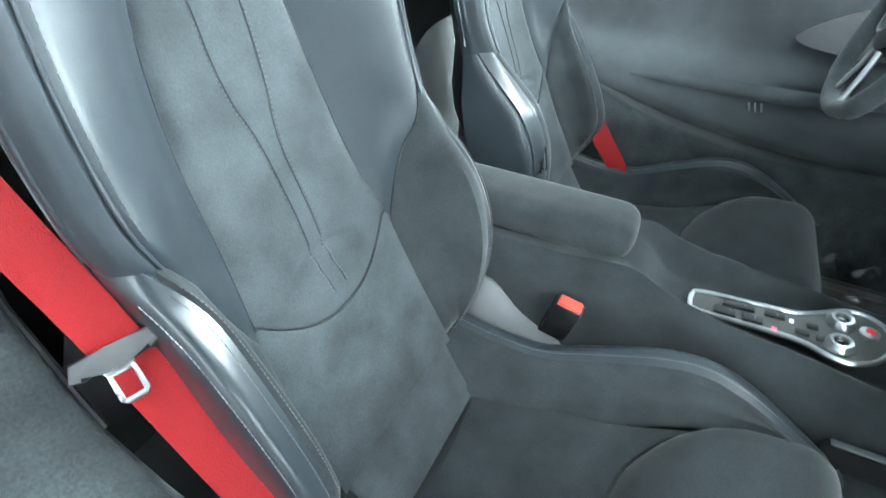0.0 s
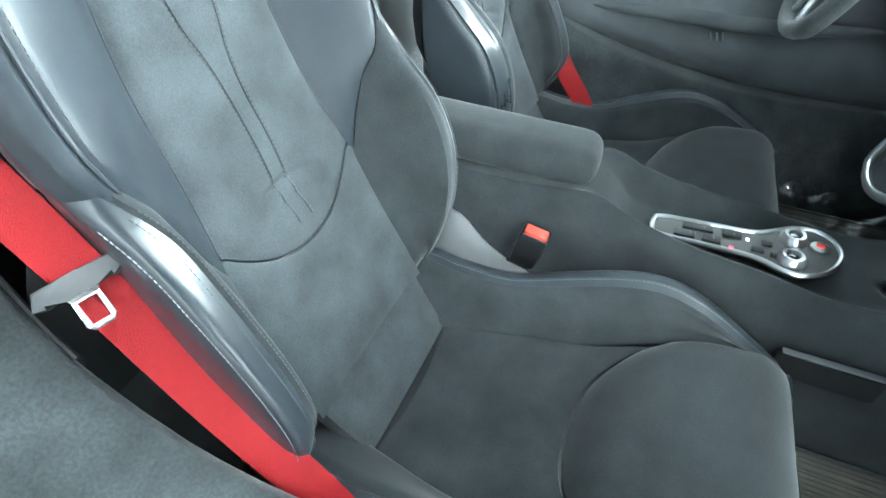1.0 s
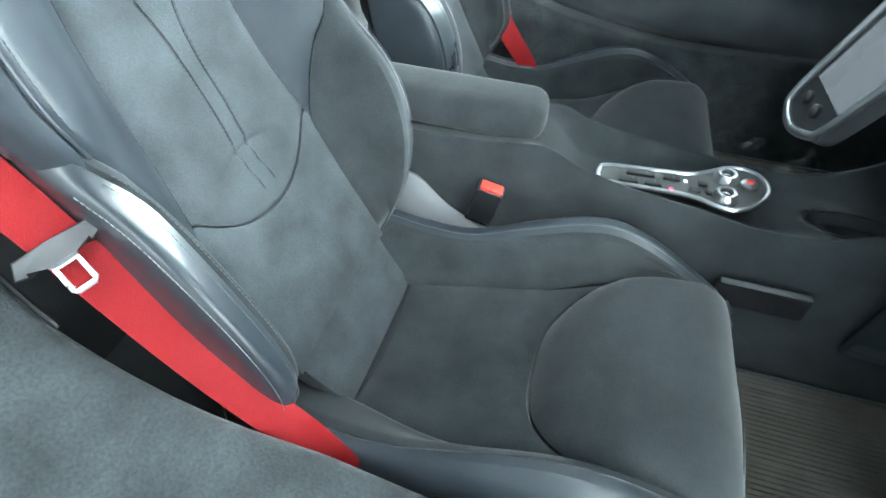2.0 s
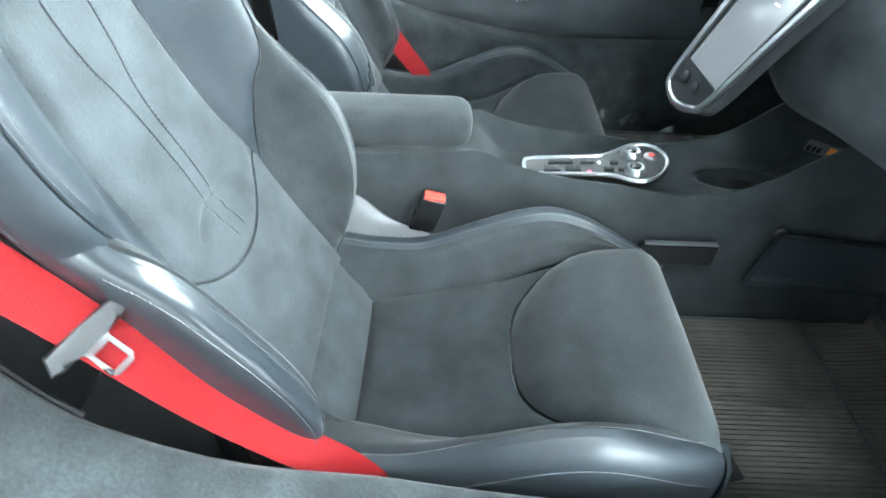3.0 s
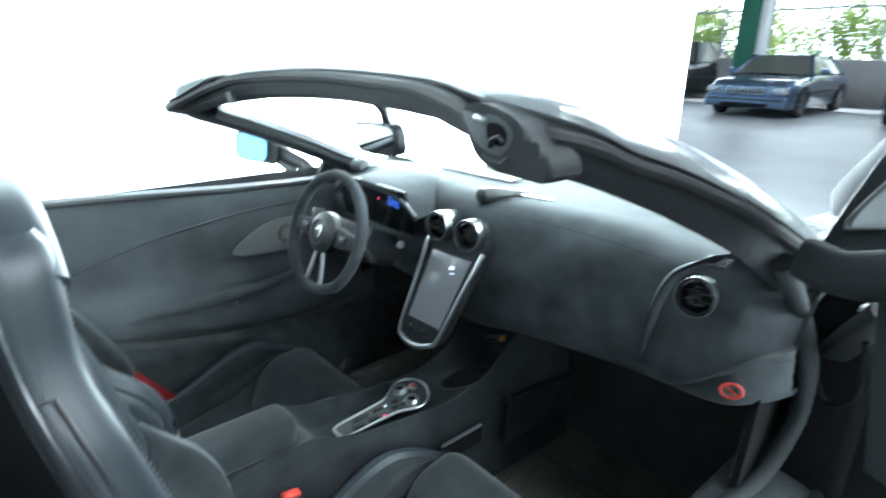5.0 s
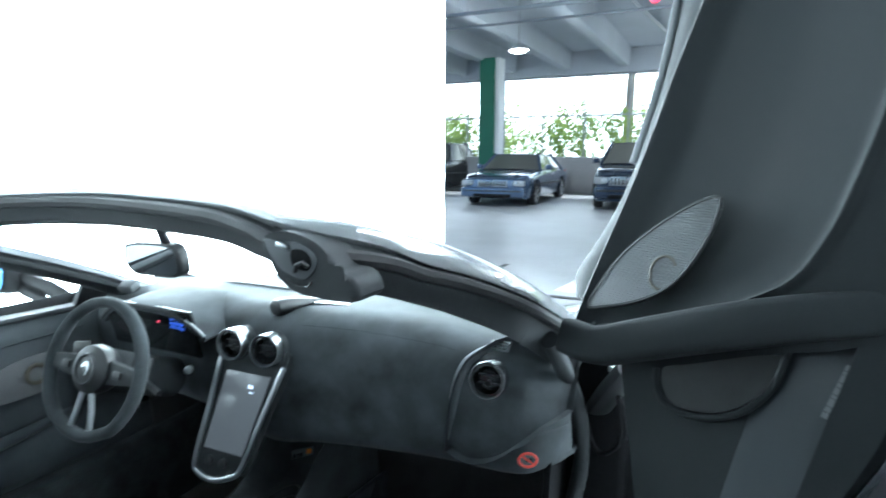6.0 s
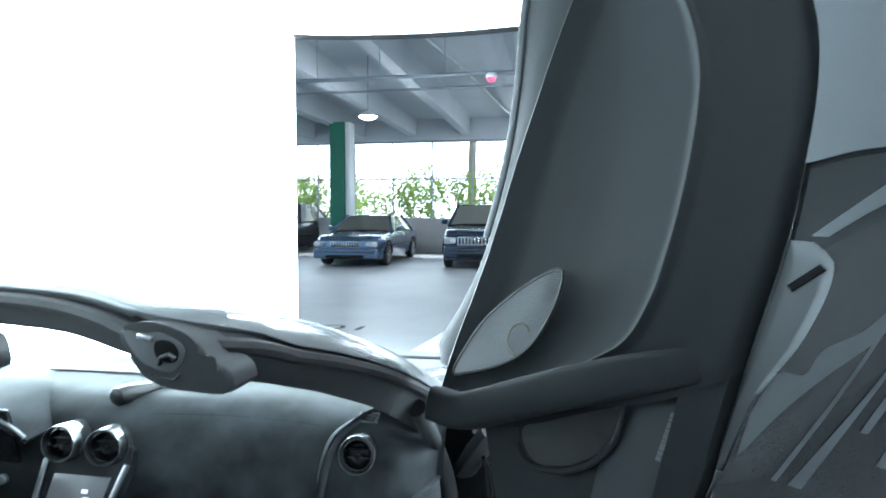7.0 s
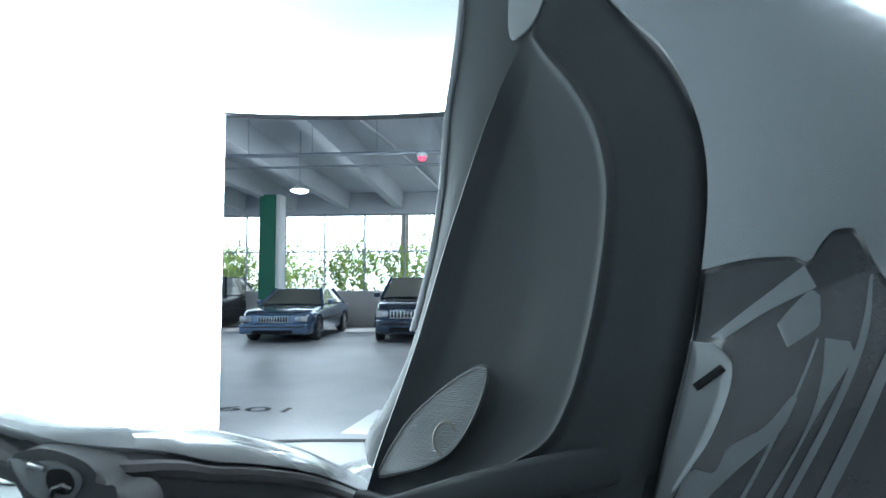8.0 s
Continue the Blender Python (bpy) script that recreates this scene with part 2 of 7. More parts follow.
def sweep(pts, outline, closed=False, up=(0, 0, 1), scale=None, cap=True, bm=None):
    """An outline [(side, up), ...] swept along points."""
    bm = bm or bmesh.new()
    pts = [Vector(p) for p in pts]
    rows = []
    for i, (p, (t, s, u)) in enumerate(zip(pts, frames(pts, closed, up))):
        k = scale(i / (len(pts) - 1)) if scale else 1
        rows.append([bm.verts.new(p + s * a * k + u * b * k) for a, b in outline])
    n = len(outline)
    for a, b in zip(rows, rows[1:] + rows[:1] if closed else rows[1:]):
        for i in range(n):
            bm.faces.new((a[i], a[(i + 1) % n], b[(i + 1) % n], b[i]))
    if cap and not closed:
        bm.faces.new(rows[0]), bm.faces.new(rows[-1][::-1])
    return bm


def ring(a, b, n=12, power=2.0):
    """A rounded outline, from an ellipse (2) towards a rectangle (more)."""
    out = []
    for k in range(n):
        w = 2 * math.pi * k / n
        c, s = math.cos(w), math.sin(w)
        out.append((a * math.copysign(abs(c) ** (2 / power), c), b * math.copysign(abs(s) ** (2 / power), s)))
    return out


def tube(pts, r, n=10, closed=False, bm=None, scale=None, up=(0, 0, 1)):
    return sweep(pts, ring(r, r, n), closed, up, scale, bm=bm)


def rbox(size, m, bevel=0.004, seg=2, bm=None):
    """A box with rounded edges, at the pose m."""
    b2 = bmesh.new()
    bmesh.ops.create_cube(b2, size=1)
    bmesh.ops.scale(b2, vec=size, verts=b2.verts)
    if bevel:
        bmesh.ops.bevel(b2, geom=list(b2.edges), offset=min(bevel, min(size) * 0.45), segments=seg, affect="EDGES", profile=0.5)
    bmesh.ops.transform(b2, matrix=m, verts=b2.verts)
    return join(bm, b2)


def join(bm, other):
    if bm is None:
        return other
    me = bpy.data.meshes.new("tmp")
    other.to_mesh(me)
    other.free()
    bm.from_mesh(me)
    bpy.data.meshes.remove(me)
    return bm


def slab(outline, thick, m=None, bevel=0.0, seg=2, bm=None):
    """A flat outline [(x, y), ...] with thickness from z=0 up, edges rounded, at the pose m."""
    b2 = bmesh.new()
    low = [b2.verts.new((x, y, 0)) for x, y in outline]
    top = [b2.verts.new((x, y, thick)) for x, y in outline]
    n = len(outline)
    b2.faces.new(low[::-1])
    f = b2.faces.new(top)
    for i in range(n):
        b2.faces.new((low[i], low[(i + 1) % n], top[(i + 1) % n], top[i]))
    if bevel:
        bmesh.ops.bevel(b2, geom=list(f.edges), offset=bevel, segments=seg, affect="EDGES", profile=0.5)
    if m is not None:
        bmesh.ops.transform(b2, matrix=m, verts=b2.verts)
    return join(bm, b2)


def lathe(profile, m, n=28, bm=None):
    """A profile [(radius, height), ...] turned about z, at the pose m."""
    bm = bm or bmesh.new()
    rows = []
    for r, h in profile:
        rows.append([bm.verts.new(m @ Vector((r * math.cos(2 * math.pi * k / n), r * math.sin(2 * math.pi * k / n), h))) for k in range(n)])
    for a, b in zip(rows, rows[1:]):
        for i in range(n):
            bm.faces.new((a[i], a[(i + 1) % n], b[(i + 1) % n], b[i]))
    bm.faces.new(rows[0][::-1]), bm.faces.new(rows[-1])
    return bm


def axes(origin, z, x=(1, 0, 0)):
    """A pose whose z axis points along z."""
    z = Vector(z).normalized()
    x = Vector(x) - z * Vector(x).dot(z)
    x.normalize()
    y = z.cross(x)
    m = Matrix((x, y, z)).transposed().to_4x4()
    m.translation = origin
    return m


def stitches(pts, normal, length=0.004, gap=0.002, r=0.0005, bm=None):
    """Small thread dashes along a line, lifted a little off the surface."""
    bm = bm or bmesh.new()
    pts = [Vector(p) for p in pts]
    t = np.r_[0, np.cumsum([(b - a).length for a, b in zip(pts, pts[1:])])]
    at = lambda s: Vector([float(np.interp(s, t, [p[k] for p in pts])) for k in range(3)])
    s = 0.0
    while s + length < t[-1]:
        a, b = at(s), at(s + length)
        d = (b - a).normalized()
        nn = Vector(normal)
        q = d.cross(nn).normalized()
        nn = q.cross(d).normalized()
        if nn.dot(Vector(normal)) < 0:
            nn = -nn
        vs = []
        for p, lift in ((a, 0.0), ((a + b) / 2, 1.0), (b, 0.0)):
            base = p + nn * (r * lift)
            vs.append([bm.verts.new(base + q * r - nn * r), bm.verts.new(base + nn * r), bm.verts.new(base - q * r - nn * r)])
        for u, w in zip(vs, vs[1:]):
            for i in range(3):
                bm.faces.new((u[i], u[(i + 1) % 3], w[(i + 1) % 3], w[i]))
        s += length + gap
    return bm


def bars(m, widths, height, thick=0.0006, gap=0.004, bm=None):
    """A row of plain bars that stands for writing too small to read."""
    x = 0.0
    bm = bm or bmesh.new()
    for w in widths:
        rbox((w, height, thick), m @ pose(x + w / 2, 0, thick / 2), 0.0, bm=bm)
        x += w + gap
    return bm


def word(text, size, m, material, parent=None, name="writing", depth=0.0008, label=""):
    cu = bpy.data.curves.new(name, "FONT")
    cu.body, cu.size, cu.extrude, cu.align_x, cu.align_y = text, size, depth, "CENTER", "CENTER"
    ob = new("tmp_text", cu)
    dg = bpy.context.evaluated_depsgraph_get()
    me = bpy.data.meshes.new_from_object(ob.evaluated_get(dg))
    bpy.data.objects.remove(ob)
    me.transform(m)
    bm = bmesh.new()
    bm.from_mesh(me)
    return part(name, bm, material, parent, label, smooth=False)


# ---- light booth: round backlit wall with an opening, floor, ceiling ----
R, OPEN_TOP, ROOF = 5.12, 3.18, 3.57
A0, A1 = math.atan2(4.93, -1.46), math.atan2(4.0, 3.2)
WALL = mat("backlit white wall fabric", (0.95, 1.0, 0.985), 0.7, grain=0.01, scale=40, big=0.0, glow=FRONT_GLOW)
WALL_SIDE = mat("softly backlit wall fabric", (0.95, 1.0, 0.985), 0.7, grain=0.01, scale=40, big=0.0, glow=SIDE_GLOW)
WALL_RIGHT = mat("unseen right wall fabric with added glow", (0.95, 1.0, 0.985), 0.7, grain=0.01, scale=40, big=0.0, glow=RIGHT_GLOW)
PANEL_LIT = mat("lit diffuser panel", (1.0, 0.99, 0.97), 0.5, grain=0.0, big=0.0, glow=CEILING_GLOW)
BOOTH_FLOOR = mat("grey coated floor", (0.3, 0.305, 0.31), 0.35, grain=0.05, scale=25, big=0.06, big_scale=1.2)


def arc_wall(r0, r1, z0, z1, a0, a1, n):
    bm = bmesh.new()
    rows = []
    for a in span(a0, a1, n):
        c, s = math.cos(a), math.sin(a)
        rows.append([bm.verts.new((r * c, r * s, z)) for r, z in ((r0, z0), (r1, z0), (r1, z1), (r0, z1))])
    for a, b in zip(rows, rows[1:]):
        for i in range(4):
            bm.faces.new((a[i], a[(i + 1) % 4], b[(i + 1) % 4], b[i]))
    bm.faces.new(rows[0]), bm.faces.new(rows[-1][::-1])
    return bm


def structure(name, bm, material, label, smooth=True):
    return tagged(part(name, bm, material, None, label, smooth), kind="structure")


A_SIDE, A_REAR0, A_REAR1 = radians(152), radians(240), radians(372)
structure("wall_front", arc_wall(R, R + 0.1, 0.012, ROOF, A0, A_SIDE, 40), WALL, "white fabric wall ahead of the car, its glow raised to light the seats")
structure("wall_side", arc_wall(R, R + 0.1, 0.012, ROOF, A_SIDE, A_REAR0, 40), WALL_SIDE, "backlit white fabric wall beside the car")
# Right-hand walls are unseen; their glow is added to light the car.
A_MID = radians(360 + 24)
structure("wall_beside_opening", arc_wall(R, R + 0.1, 0.012, ROOF, A_MID, A1 + 2 * math.pi, 30), WALL_RIGHT, "unseen white fabric wall beside the opening, glow set for the seat highlights")
structure("wall_door_side", arc_wall(R, R + 0.1, 0.012, ROOF, A_REAR1, A_MID, 30), WALL_SIDE, "unseen white wall on the open door's side, with added soft glow")
CEIL = mat("matt grey ceiling", (0.2, 0.208, 0.212), 0.8, grain=0.03, scale=30, big=0.06, big_scale=0.8)
# Unseen shell, added behind the walls to stop their glow reaching the garage.
LIGHT_BLOCK = mat("booth light block", (0.3, 0.3, 0.31), 0.7, grain=0.05, big=0.05)
structure("wall_light_block", arc_wall(R + 0.104, R + 0.16, 0.006, ROOF + 0.1, A0, A1 + 2 * math.pi, 100), LIGHT_BLOCK, "added grey shell keeping the wall glow out of the garage")
structure("wall_light_block_top", arc_wall(R + 0.104, R + 0.16, OPEN_TOP, ROOF + 0.1, A1, A0, 30), LIGHT_BLOCK, "added grey shell over the opening, against the wall glow")
# Rear wall is unseen; its faint glow is added to lift the door.
REAR = mat("unseen rear fabric with added glow", (0.25, 0.255, 0.26), 0.9, grain=0.1, scale=30, bump=0.2, big=0.1, big_scale=1.0, glow=REAR_GLOW)
structure("wall_rear", arc_wall(R, R + 0.1, 0.012, ROOF, A_REAR0, A_REAR1, 70), REAR, "unseen pale fabric wall behind the car, with a little added glow")
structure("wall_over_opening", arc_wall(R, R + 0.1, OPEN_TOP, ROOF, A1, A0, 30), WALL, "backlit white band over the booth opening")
structure("trim", arc_wall(R - 0.006, R + 0.106, OPEN_TOP - 0.02, OPEN_TOP - 0.002, A1, A0, 30), RUBBER, "thin dark edge under the white band")
bm = bmesh.new()
bmesh.ops.create_circle(bm, cap_ends=True, radius=R + 0.1, segments=96, matrix=Matrix.Translation((0, 0, 0.012)))
structure("floor", bm, BOOTH_FLOOR, "smooth grey coated floor of the booth", False)
structure("threshold", arc_wall(R + 0.02, R + 0.1, 0.0, 0.02, A1, A0, 30), RUBBER, "dark rubber threshold strip at the opening")
bm = bmesh.new()
bmesh.ops.create_circle(bm, cap_ends=True, radius=R + 0.1, segments=96, matrix=Matrix.Translation((0, 0, ROOF + 0.004)))
bmesh.ops.create_circle(bm, cap_ends=True, radius=R + 0.1, segments=96, matrix=Matrix.Translation((0, 0, ROOF + 0.1)))
structure("ceiling", bm, CEIL, "plain matt grey booth ceiling", False)

# lit panels under the ceiling
def ceiling_light(x, y, w, l):
    e = thing("ceiling_light", (x, y, ROOF - 0.06), "rectangular white light panel under the booth ceiling", "lamp", "booth ceiling lights")
    part("diffuser", rbox((w - 0.08, l - 0.08, 0.03), pose(x, y, ROOF - 0.045), 0.004), PANEL_LIT, e, "glowing white diffuser")
    for dx, dy, bw, bl in ((-w / 2 + 0.02, 0, 0.04, l), (w / 2 - 0.02, 0, 0.04, l), (0, -l / 2 + 0.02, w - 0.08, 0.04), (0, l / 2 - 0.02, w - 0.08, 0.04)):
        part("frame_bar", rbox((bw, bl, 0.06), pose(x + dx, y + dy, ROOF - 0.03), 0.004), ALU, e)


ceiling_light(2.7, 1.0, 1.0, 1.5)
# Unseen second panel, added for highlights on the seat pads and a brighter dash.
ceiling_light(1.55, 2.75, 1.0, 1.5)


# ---- seats ----
Z_C = crv([(0.27, 0.1), (0.34, 0.08), (0.42, 0.045), (0.5, 0.003), (0.57, -0.03), (0.63, -0.055), (0.7, -0.09), (0.8, -0.13), (0.93, -0.165), (1.05, -0.18), (1.13, -0.17), (1.2, -0.155), (1.235, -0.17)])
Z_CREST = crv([(0.29, 0.005), (0.33, 0.035), (0.38, 0.06), (0.46, 0.086), (0.54, 0.094), (0.615, 0.083), (0.68, 0.052), (0.73, 0.006), (0.77, -0.03), (0.81, -0.05), (0.91, -0.078), (0.985, -0.102), (1.05, -0.12), (1.1, -0.135), (1.17, -0.137), (1.22, -0.135), (1.245, -0.15)])
Z_CREST_DOOR = crv([(0.29, 0.0), (0.33, 0.03), (0.4, 0.075), (0.45, 0.105), (0.48, 0.112), (0.51, 0.108), (0.56, 0.09), (0.615, 0.062), (0.68, 0.024), (0.73, -0.008), (0.77, -0.033), (0.81, -0.05)])
Z_BACK = crv([(0.29, -0.02), (0.33, 0.0), (0.4, 0.01), (0.46, 0.01), (0.505, -0.01), (0.56, -0.045), (0.62, -0.076), (0.68, -0.088), (0.79, -0.1), (0.92, -0.13), (1.0, -0.157), (1.07, -0.176), (1.12, -0.187), (1.175, -0.192), (1.22, -0.19), (1.245, -0.175)])
Z_IN = crv([(0.29, 0.158), (0.4, 0.154), (0.5, 0.15), (0.56, 0.147), (0.62, 0.142), (0.7, 0.128), (0.8, 0.121), (0.9, 0.108), (0.95, 0.097), (1.0, 0.082), (1.06, 0.07), (1.1, 0.065)])
Z_OUT = crv([(0.29, 0.222), (0.36, 0.236), (0.46, 0.243), (0.6, 0.246), (0.7, 0.25), (0.78, 0.261), (0.86, 0.266), (0.95, 0.26), (1.05, 0.236), (1.12, 0.195), (1.19, 0.17), (1.225, 0.145), (1.245, 0.1)])
CUSH_C = crv([(0.0, 0.3), (0.06, 0.297), (0.12, 0.29), (0.25, 0.3), (0.36, 0.318), (0.45, 0.355), (0.53, 0.38), (0.6, 0.385), (0.65, 0.365), (0.68, 0.32)])
CUSH_B = crv([(0.0, 0.375), (0.06, 0.378), (0.12, 0.37), (0.21, 0.372), (0.31, 0.415), (0.4, 0.452), (0.45, 0.46), (0.51, 0.447), (0.6, 0.4), (0.66, 0.365), (0.69, 0.33)])


def car_seat(cx, s, dz, label):
    """A sports bucket seat about x = cx; s = 1 if the door is towards +x."""
    seat = thing("bucket_seat", (cx, 0.25, 0.13 + dz), label, "car seat", "the two seats")
    W = lambda dx, y, z: Vector((cx + s * dx, y, z + dz))

    # cross-sections of the backrest and its hip wings: centre, edge of the insert, crest seam, rounded outer edge, back
    def back(u, z):
        a = abs(u)
        wi, wo, yc, yk = Z_IN(z), Z_OUT(z), Z_C(z), Z_BACK(z)
        yb = Z_CREST_DOOR(z) if u > 0 and z < 0.81 else Z_CREST(z)
        rr = 1.0 if z < 1.185 else math.sqrt(max(0.0, 1 - ((z - 1.185) / 0.056) ** 2))
        yc, yb, yk = (-0.163 + (y_ + 0.163) * rr for y_ in (yc, yb, yk))
        wo = wo * (0.82 + 0.18 * rr)
        k = min(1, max(0, (0.82 - z) / 0.12))
        k = k * k * (3 - 2 * k)
        root = min(yc + 0.004, yb - 0.012) if k else yc + 0.004
        bulge = 0.002 * math.exp(-((z - 0.805) / 0.022) ** 2)
        mix = lambda a_, b_: a_ + (b_ - a_) * k
        thin = min(1, max(0, (z - 0.3) / 0.12)) ** 0.6
        t = [0, 0.3, 0.5, 0.68, 0.76, 0.84, 0.92, 1.0]
        more = 0.012 * thin if u < 0 else 0.0
        slim = 0.0 if u < 0 else 0.010 * thin
        # the pad on the door side leans inwards, the other one is rounded
        lean = (0.003, 0.004, 0.018, 0.044) if u < 0 else (0.022, 0.012, 0.004, 0.03)
        kx = [0, wi, wi + 0.5 * (wo - wi), mix(wo - 0.024, wo - 0.046 + more), mix(wo - 0.007, (0.202 if u > 0 else 0.213) + 0.014 * thin + more), mix(wo, 0.228 + 0.018 * thin + more - 0.4 * slim), mix(wo + 0.002, 0.236 + 0.026 * thin + more - slim), mix(wo, 0.236 + 0.022 * thin + more - 1.4 * slim)]
        ky = [yc, root, root + (0.72 - 0.34 * k) * (yb - root), mix(yb - 0.001, yb - lean[0]), mix(yb - 0.007, yb - lean[1]) + bulge, mix(yb - 0.03, yb - lean[2]) + bulge, mix((yb + yk) / 2 - 0.01, yb - lean[3]), yk]
        drop = 0.02 * k * max(0, (a - 0.76) / 0.24)
        return W(math.copysign(crv(list(zip(t, kx)))(a), u), crv(list(zip(t, ky)))(a), z - drop)

    vs = lambda a, b, n: span(a, b, n)
    # centre insert in suede, with its rounded lower end, and the lumbar panel that takes it up
    U_LOW = lambda dx: 0.556 + 0.066 * min(1.0, abs(dx) / 0.14) ** 2.2
    TOP_IN = 0.985
    def insert(u, v):
        z0 = TOP_IN - v * (TOP_IN - 0.556)
        dx = u * Z_IN(z0)
        for _ in range(4):
            z = TOP_IN - v * (TOP_IN - U_LOW(dx))
            dx = u * (Z_IN(z) + 0.001)
        sink = 0.010 * math.exp(-((z - 0.635) / 0.04) ** 2) * (1 - u * u)
        for z_fold, deep in ((0.612, 0.004), (0.634, 0.0065)):
            arc = (z - z_fold + 3.0 * dx * dx) / 0.008
            sink += deep * math.exp(-arc * arc) * max(0, 1 - (dx / 0.085) ** 4)
        hollow = 0.018 * math.exp(-((z - TOP_IN) / 0.035) ** 2)
        return W(dx, Z_C(z) + 0.005 * abs(u) ** 3 - sink - hollow + 0.001, z)
    part("back_insert", pad(insert, vs(-1, 1, 31), vs(0, 1, 120), 0.005, 0.02, 0.09, s), SUEDE, seat, "charcoal suede centre panel")
    rim_in = [insert(-1, v) for v in span(0.04, 1, 40)] + [insert(u, 1) for u in span(-0.94, 0.94, 40)] + [insert(1, v) for v in span(1, 0.04, 40)]
    part("insert_seam", tube([p_ + Vector((0, -0.0035, 0)) for p_ in rim_in], 0.0008, 6), LEATHER, seat, "dark seam round the centre panel")
    def lumbar(u, v):
        dx = u * (Z_IN(0.56 - v * 0.18) + 0.002)
        z = U_LOW(dx) - 0.003 - v * (U_LOW(dx) - 0.385)
        return W(dx, Z_C(z) + 0.004 * abs(u) ** 4, z)
    part("lumbar_panel", pad(lumbar, vs(-1, 1, 23), vs(0, 1, 15), 0.002, 0.03, 0.05, s), SUEDE, seat)
    # bolsters in leather above, suede hip wings below, and the leather pad along the wing's edge
    SEAM = 0.68
    z_low = lambda u: 0.6 + 0.188 * max(0, (u - 0.3) / (SEAM - 0.3)) ** 0.9
    for q in (-1, 1):
        n_out = Vector((s * q, 0, 0))
        EDGE = 0.75
        part("back_bolster", pad(lambda u, v: back(q * u, 1.218 - v * (1.218 - z_low(u))), vs(0.303, SEAM, 13), vs(0, 1, 41), 0.0025, 0.012, 0.05, s * q), LEATHER, seat)
        part("back_side", pad(lambda u, v: back(q * u, 1.218 - v * (1.218 - 0.768)), vs(SEAM, 1.0, 13), vs(0, 1, 41), 0.0025, 0.015, 0.05, s * q), LEATHER, seat, "smooth leather side of the backrest")
        crest = [back(q * SEAM, z) + Vector((0, 0.001, 0)) for z in span(1.205, 0.775, 70)]
        part("piping", tube(crest, 0.0022, 6), LEATHER, seat)
        part("piping", tube([back(q * 0.965, z) + n_out * 0.0015 for z in span(1.19, 0.79, 50)], 0.0026, 6), LEATHER_EDGE, seat)
        part("stitching", stitches([back(q * (SEAM - 0.03), z) + Vector((0, 0.0042, 0.001)) for z in span(1.2, 0.8, 80)], (0, 1, 0), r=0.0005), STITCH, seat)
        wp = part("side_wing", pad(lambda u, v: back(q * u, z_low(min(u, SEAM)) - 0.003 - v * (z_low(min(u, SEAM)) - 0.3)), vs(0.303, EDGE, 17), vs(0, 1, 33), 0.002, 0.012, 0.04, s * q), SUEDE_DARK, seat, "suede inner face of the hip wing")
        END = 1.0 if q > 0 else 0.86
        part("wing_edge", pad(lambda u, v: back(q * u, 0.792 - v * (0.792 - 0.3)), vs(EDGE, END, 17), vs(0, 1, 37), 0.003, 0.012, 0.05, s * q), LEATHER_EDGE, wp, "shiny leather edge of the hip wing")
        if q < 0:
            part("wing_flank", pad(lambda u, v: back(q * u, 0.792 - v * (0.792 - 0.3)), vs(END, 1.0, 11), vs(0, 1, 37), 0.001, 0.012, 0.05, s * q), LEATHER, wp, "dark leather flank of the hip wing")
        for uu, nn in ((EDGE - 0.025, Vector((0, 0.8, 0.4))), (EDGE + 0.045, Vector((0, 0.8, 0.4))), (0.88, (n_out + Vector((0, 0.6, 0.5))).normalized())):
            part("stitching", stitches([back(q * uu, z) + nn * (0.004 if uu < EDGE else 0.0075) for z in span(0.755, 0.33, 70)], nn, r=0.0006), STITCH, wp)
    def head(u, v):
        z = 1.218 - v * (1.218 - 0.968)
        full = math.sin(math.pi * min(1, 0.12 + 0.82 * v)) ** 0.7
        return back(u * 0.33, z) + Vector((0, 0.034 * full * (1 - 0.55 * u * u), 0))
    part("headrest", pad(head, vs(-1, 1, 17), vs(0, 1, 25), 0.004, 0.05, 0.1, s), LEATHER, seat, "dark leather headrest panel")
    # rolled top and rear shell
    roll = [W(0.152 * k, -0.163, 1.216 - 0.046 * abs(k) ** 4) for k in span(-1, 1, 29)]
    part("top_roll", sweep(roll, ring(0.034, 0.024, 16, 2.8)), LEATHER, seat, "rolled leather top edge")
    def shell(u, v):
        z = 1.218 - v * (1.218 - 0.3)
        rr = 1.0 if z < 1.185 else math.sqrt(max(0.0, 1 - ((z - 1.185) / 0.056) ** 2))
        w = (Z_OUT(z) - 0.004) * (0.82 + 0.18 * rr)
        return W(u * w, -0.163 + (Z_BACK(z) - 0.02 * min(1, max(0, (0.75 - z) / 0.1)) + 0.163) * rr - 0.09 * rr * (1 - abs(u) ** 2.6) * (0.35 + 0.65 * min(1, (1.24 - z) / 0.3)) - 0.003, z)
    part("back_shell", pad(shell, vs(-1, 1, 17), vs(0, 1, 21), 0.001, -0.012, 0.1, s), PLASTIC, seat, "hard black rear shell")

    # seat cushion
    W_S = crv([(0.0, 0.12), (0.12, 0.128), (0.25, 0.155), (0.4, 0.17), (0.5, 0.185), (0.68, 0.2)])
    U_FRONT = lambda dx: 0.372 + 0.13 * min(1, abs(dx) / 0.19) ** 3.2
    def top(dx, y):
        ws = W_S(y)
        a = min(1, abs(dx) / ws)
        return W(dx, y, CUSH_C(y) + 0.012 * a**3)
    rear = lambda u, v: W(u * (0.15 - 0.016 * v), 0.05 + v * 0.075, 0.402 - 0.107 * v ** 0.85 + 0.004 * abs(u) ** 3)
    part("cushion_rear_panel", pad(rear, vs(-1, 1, 15), vs(0, 1, 7), 0.003, 0.03, 0.14, s), SUEDE, seat)
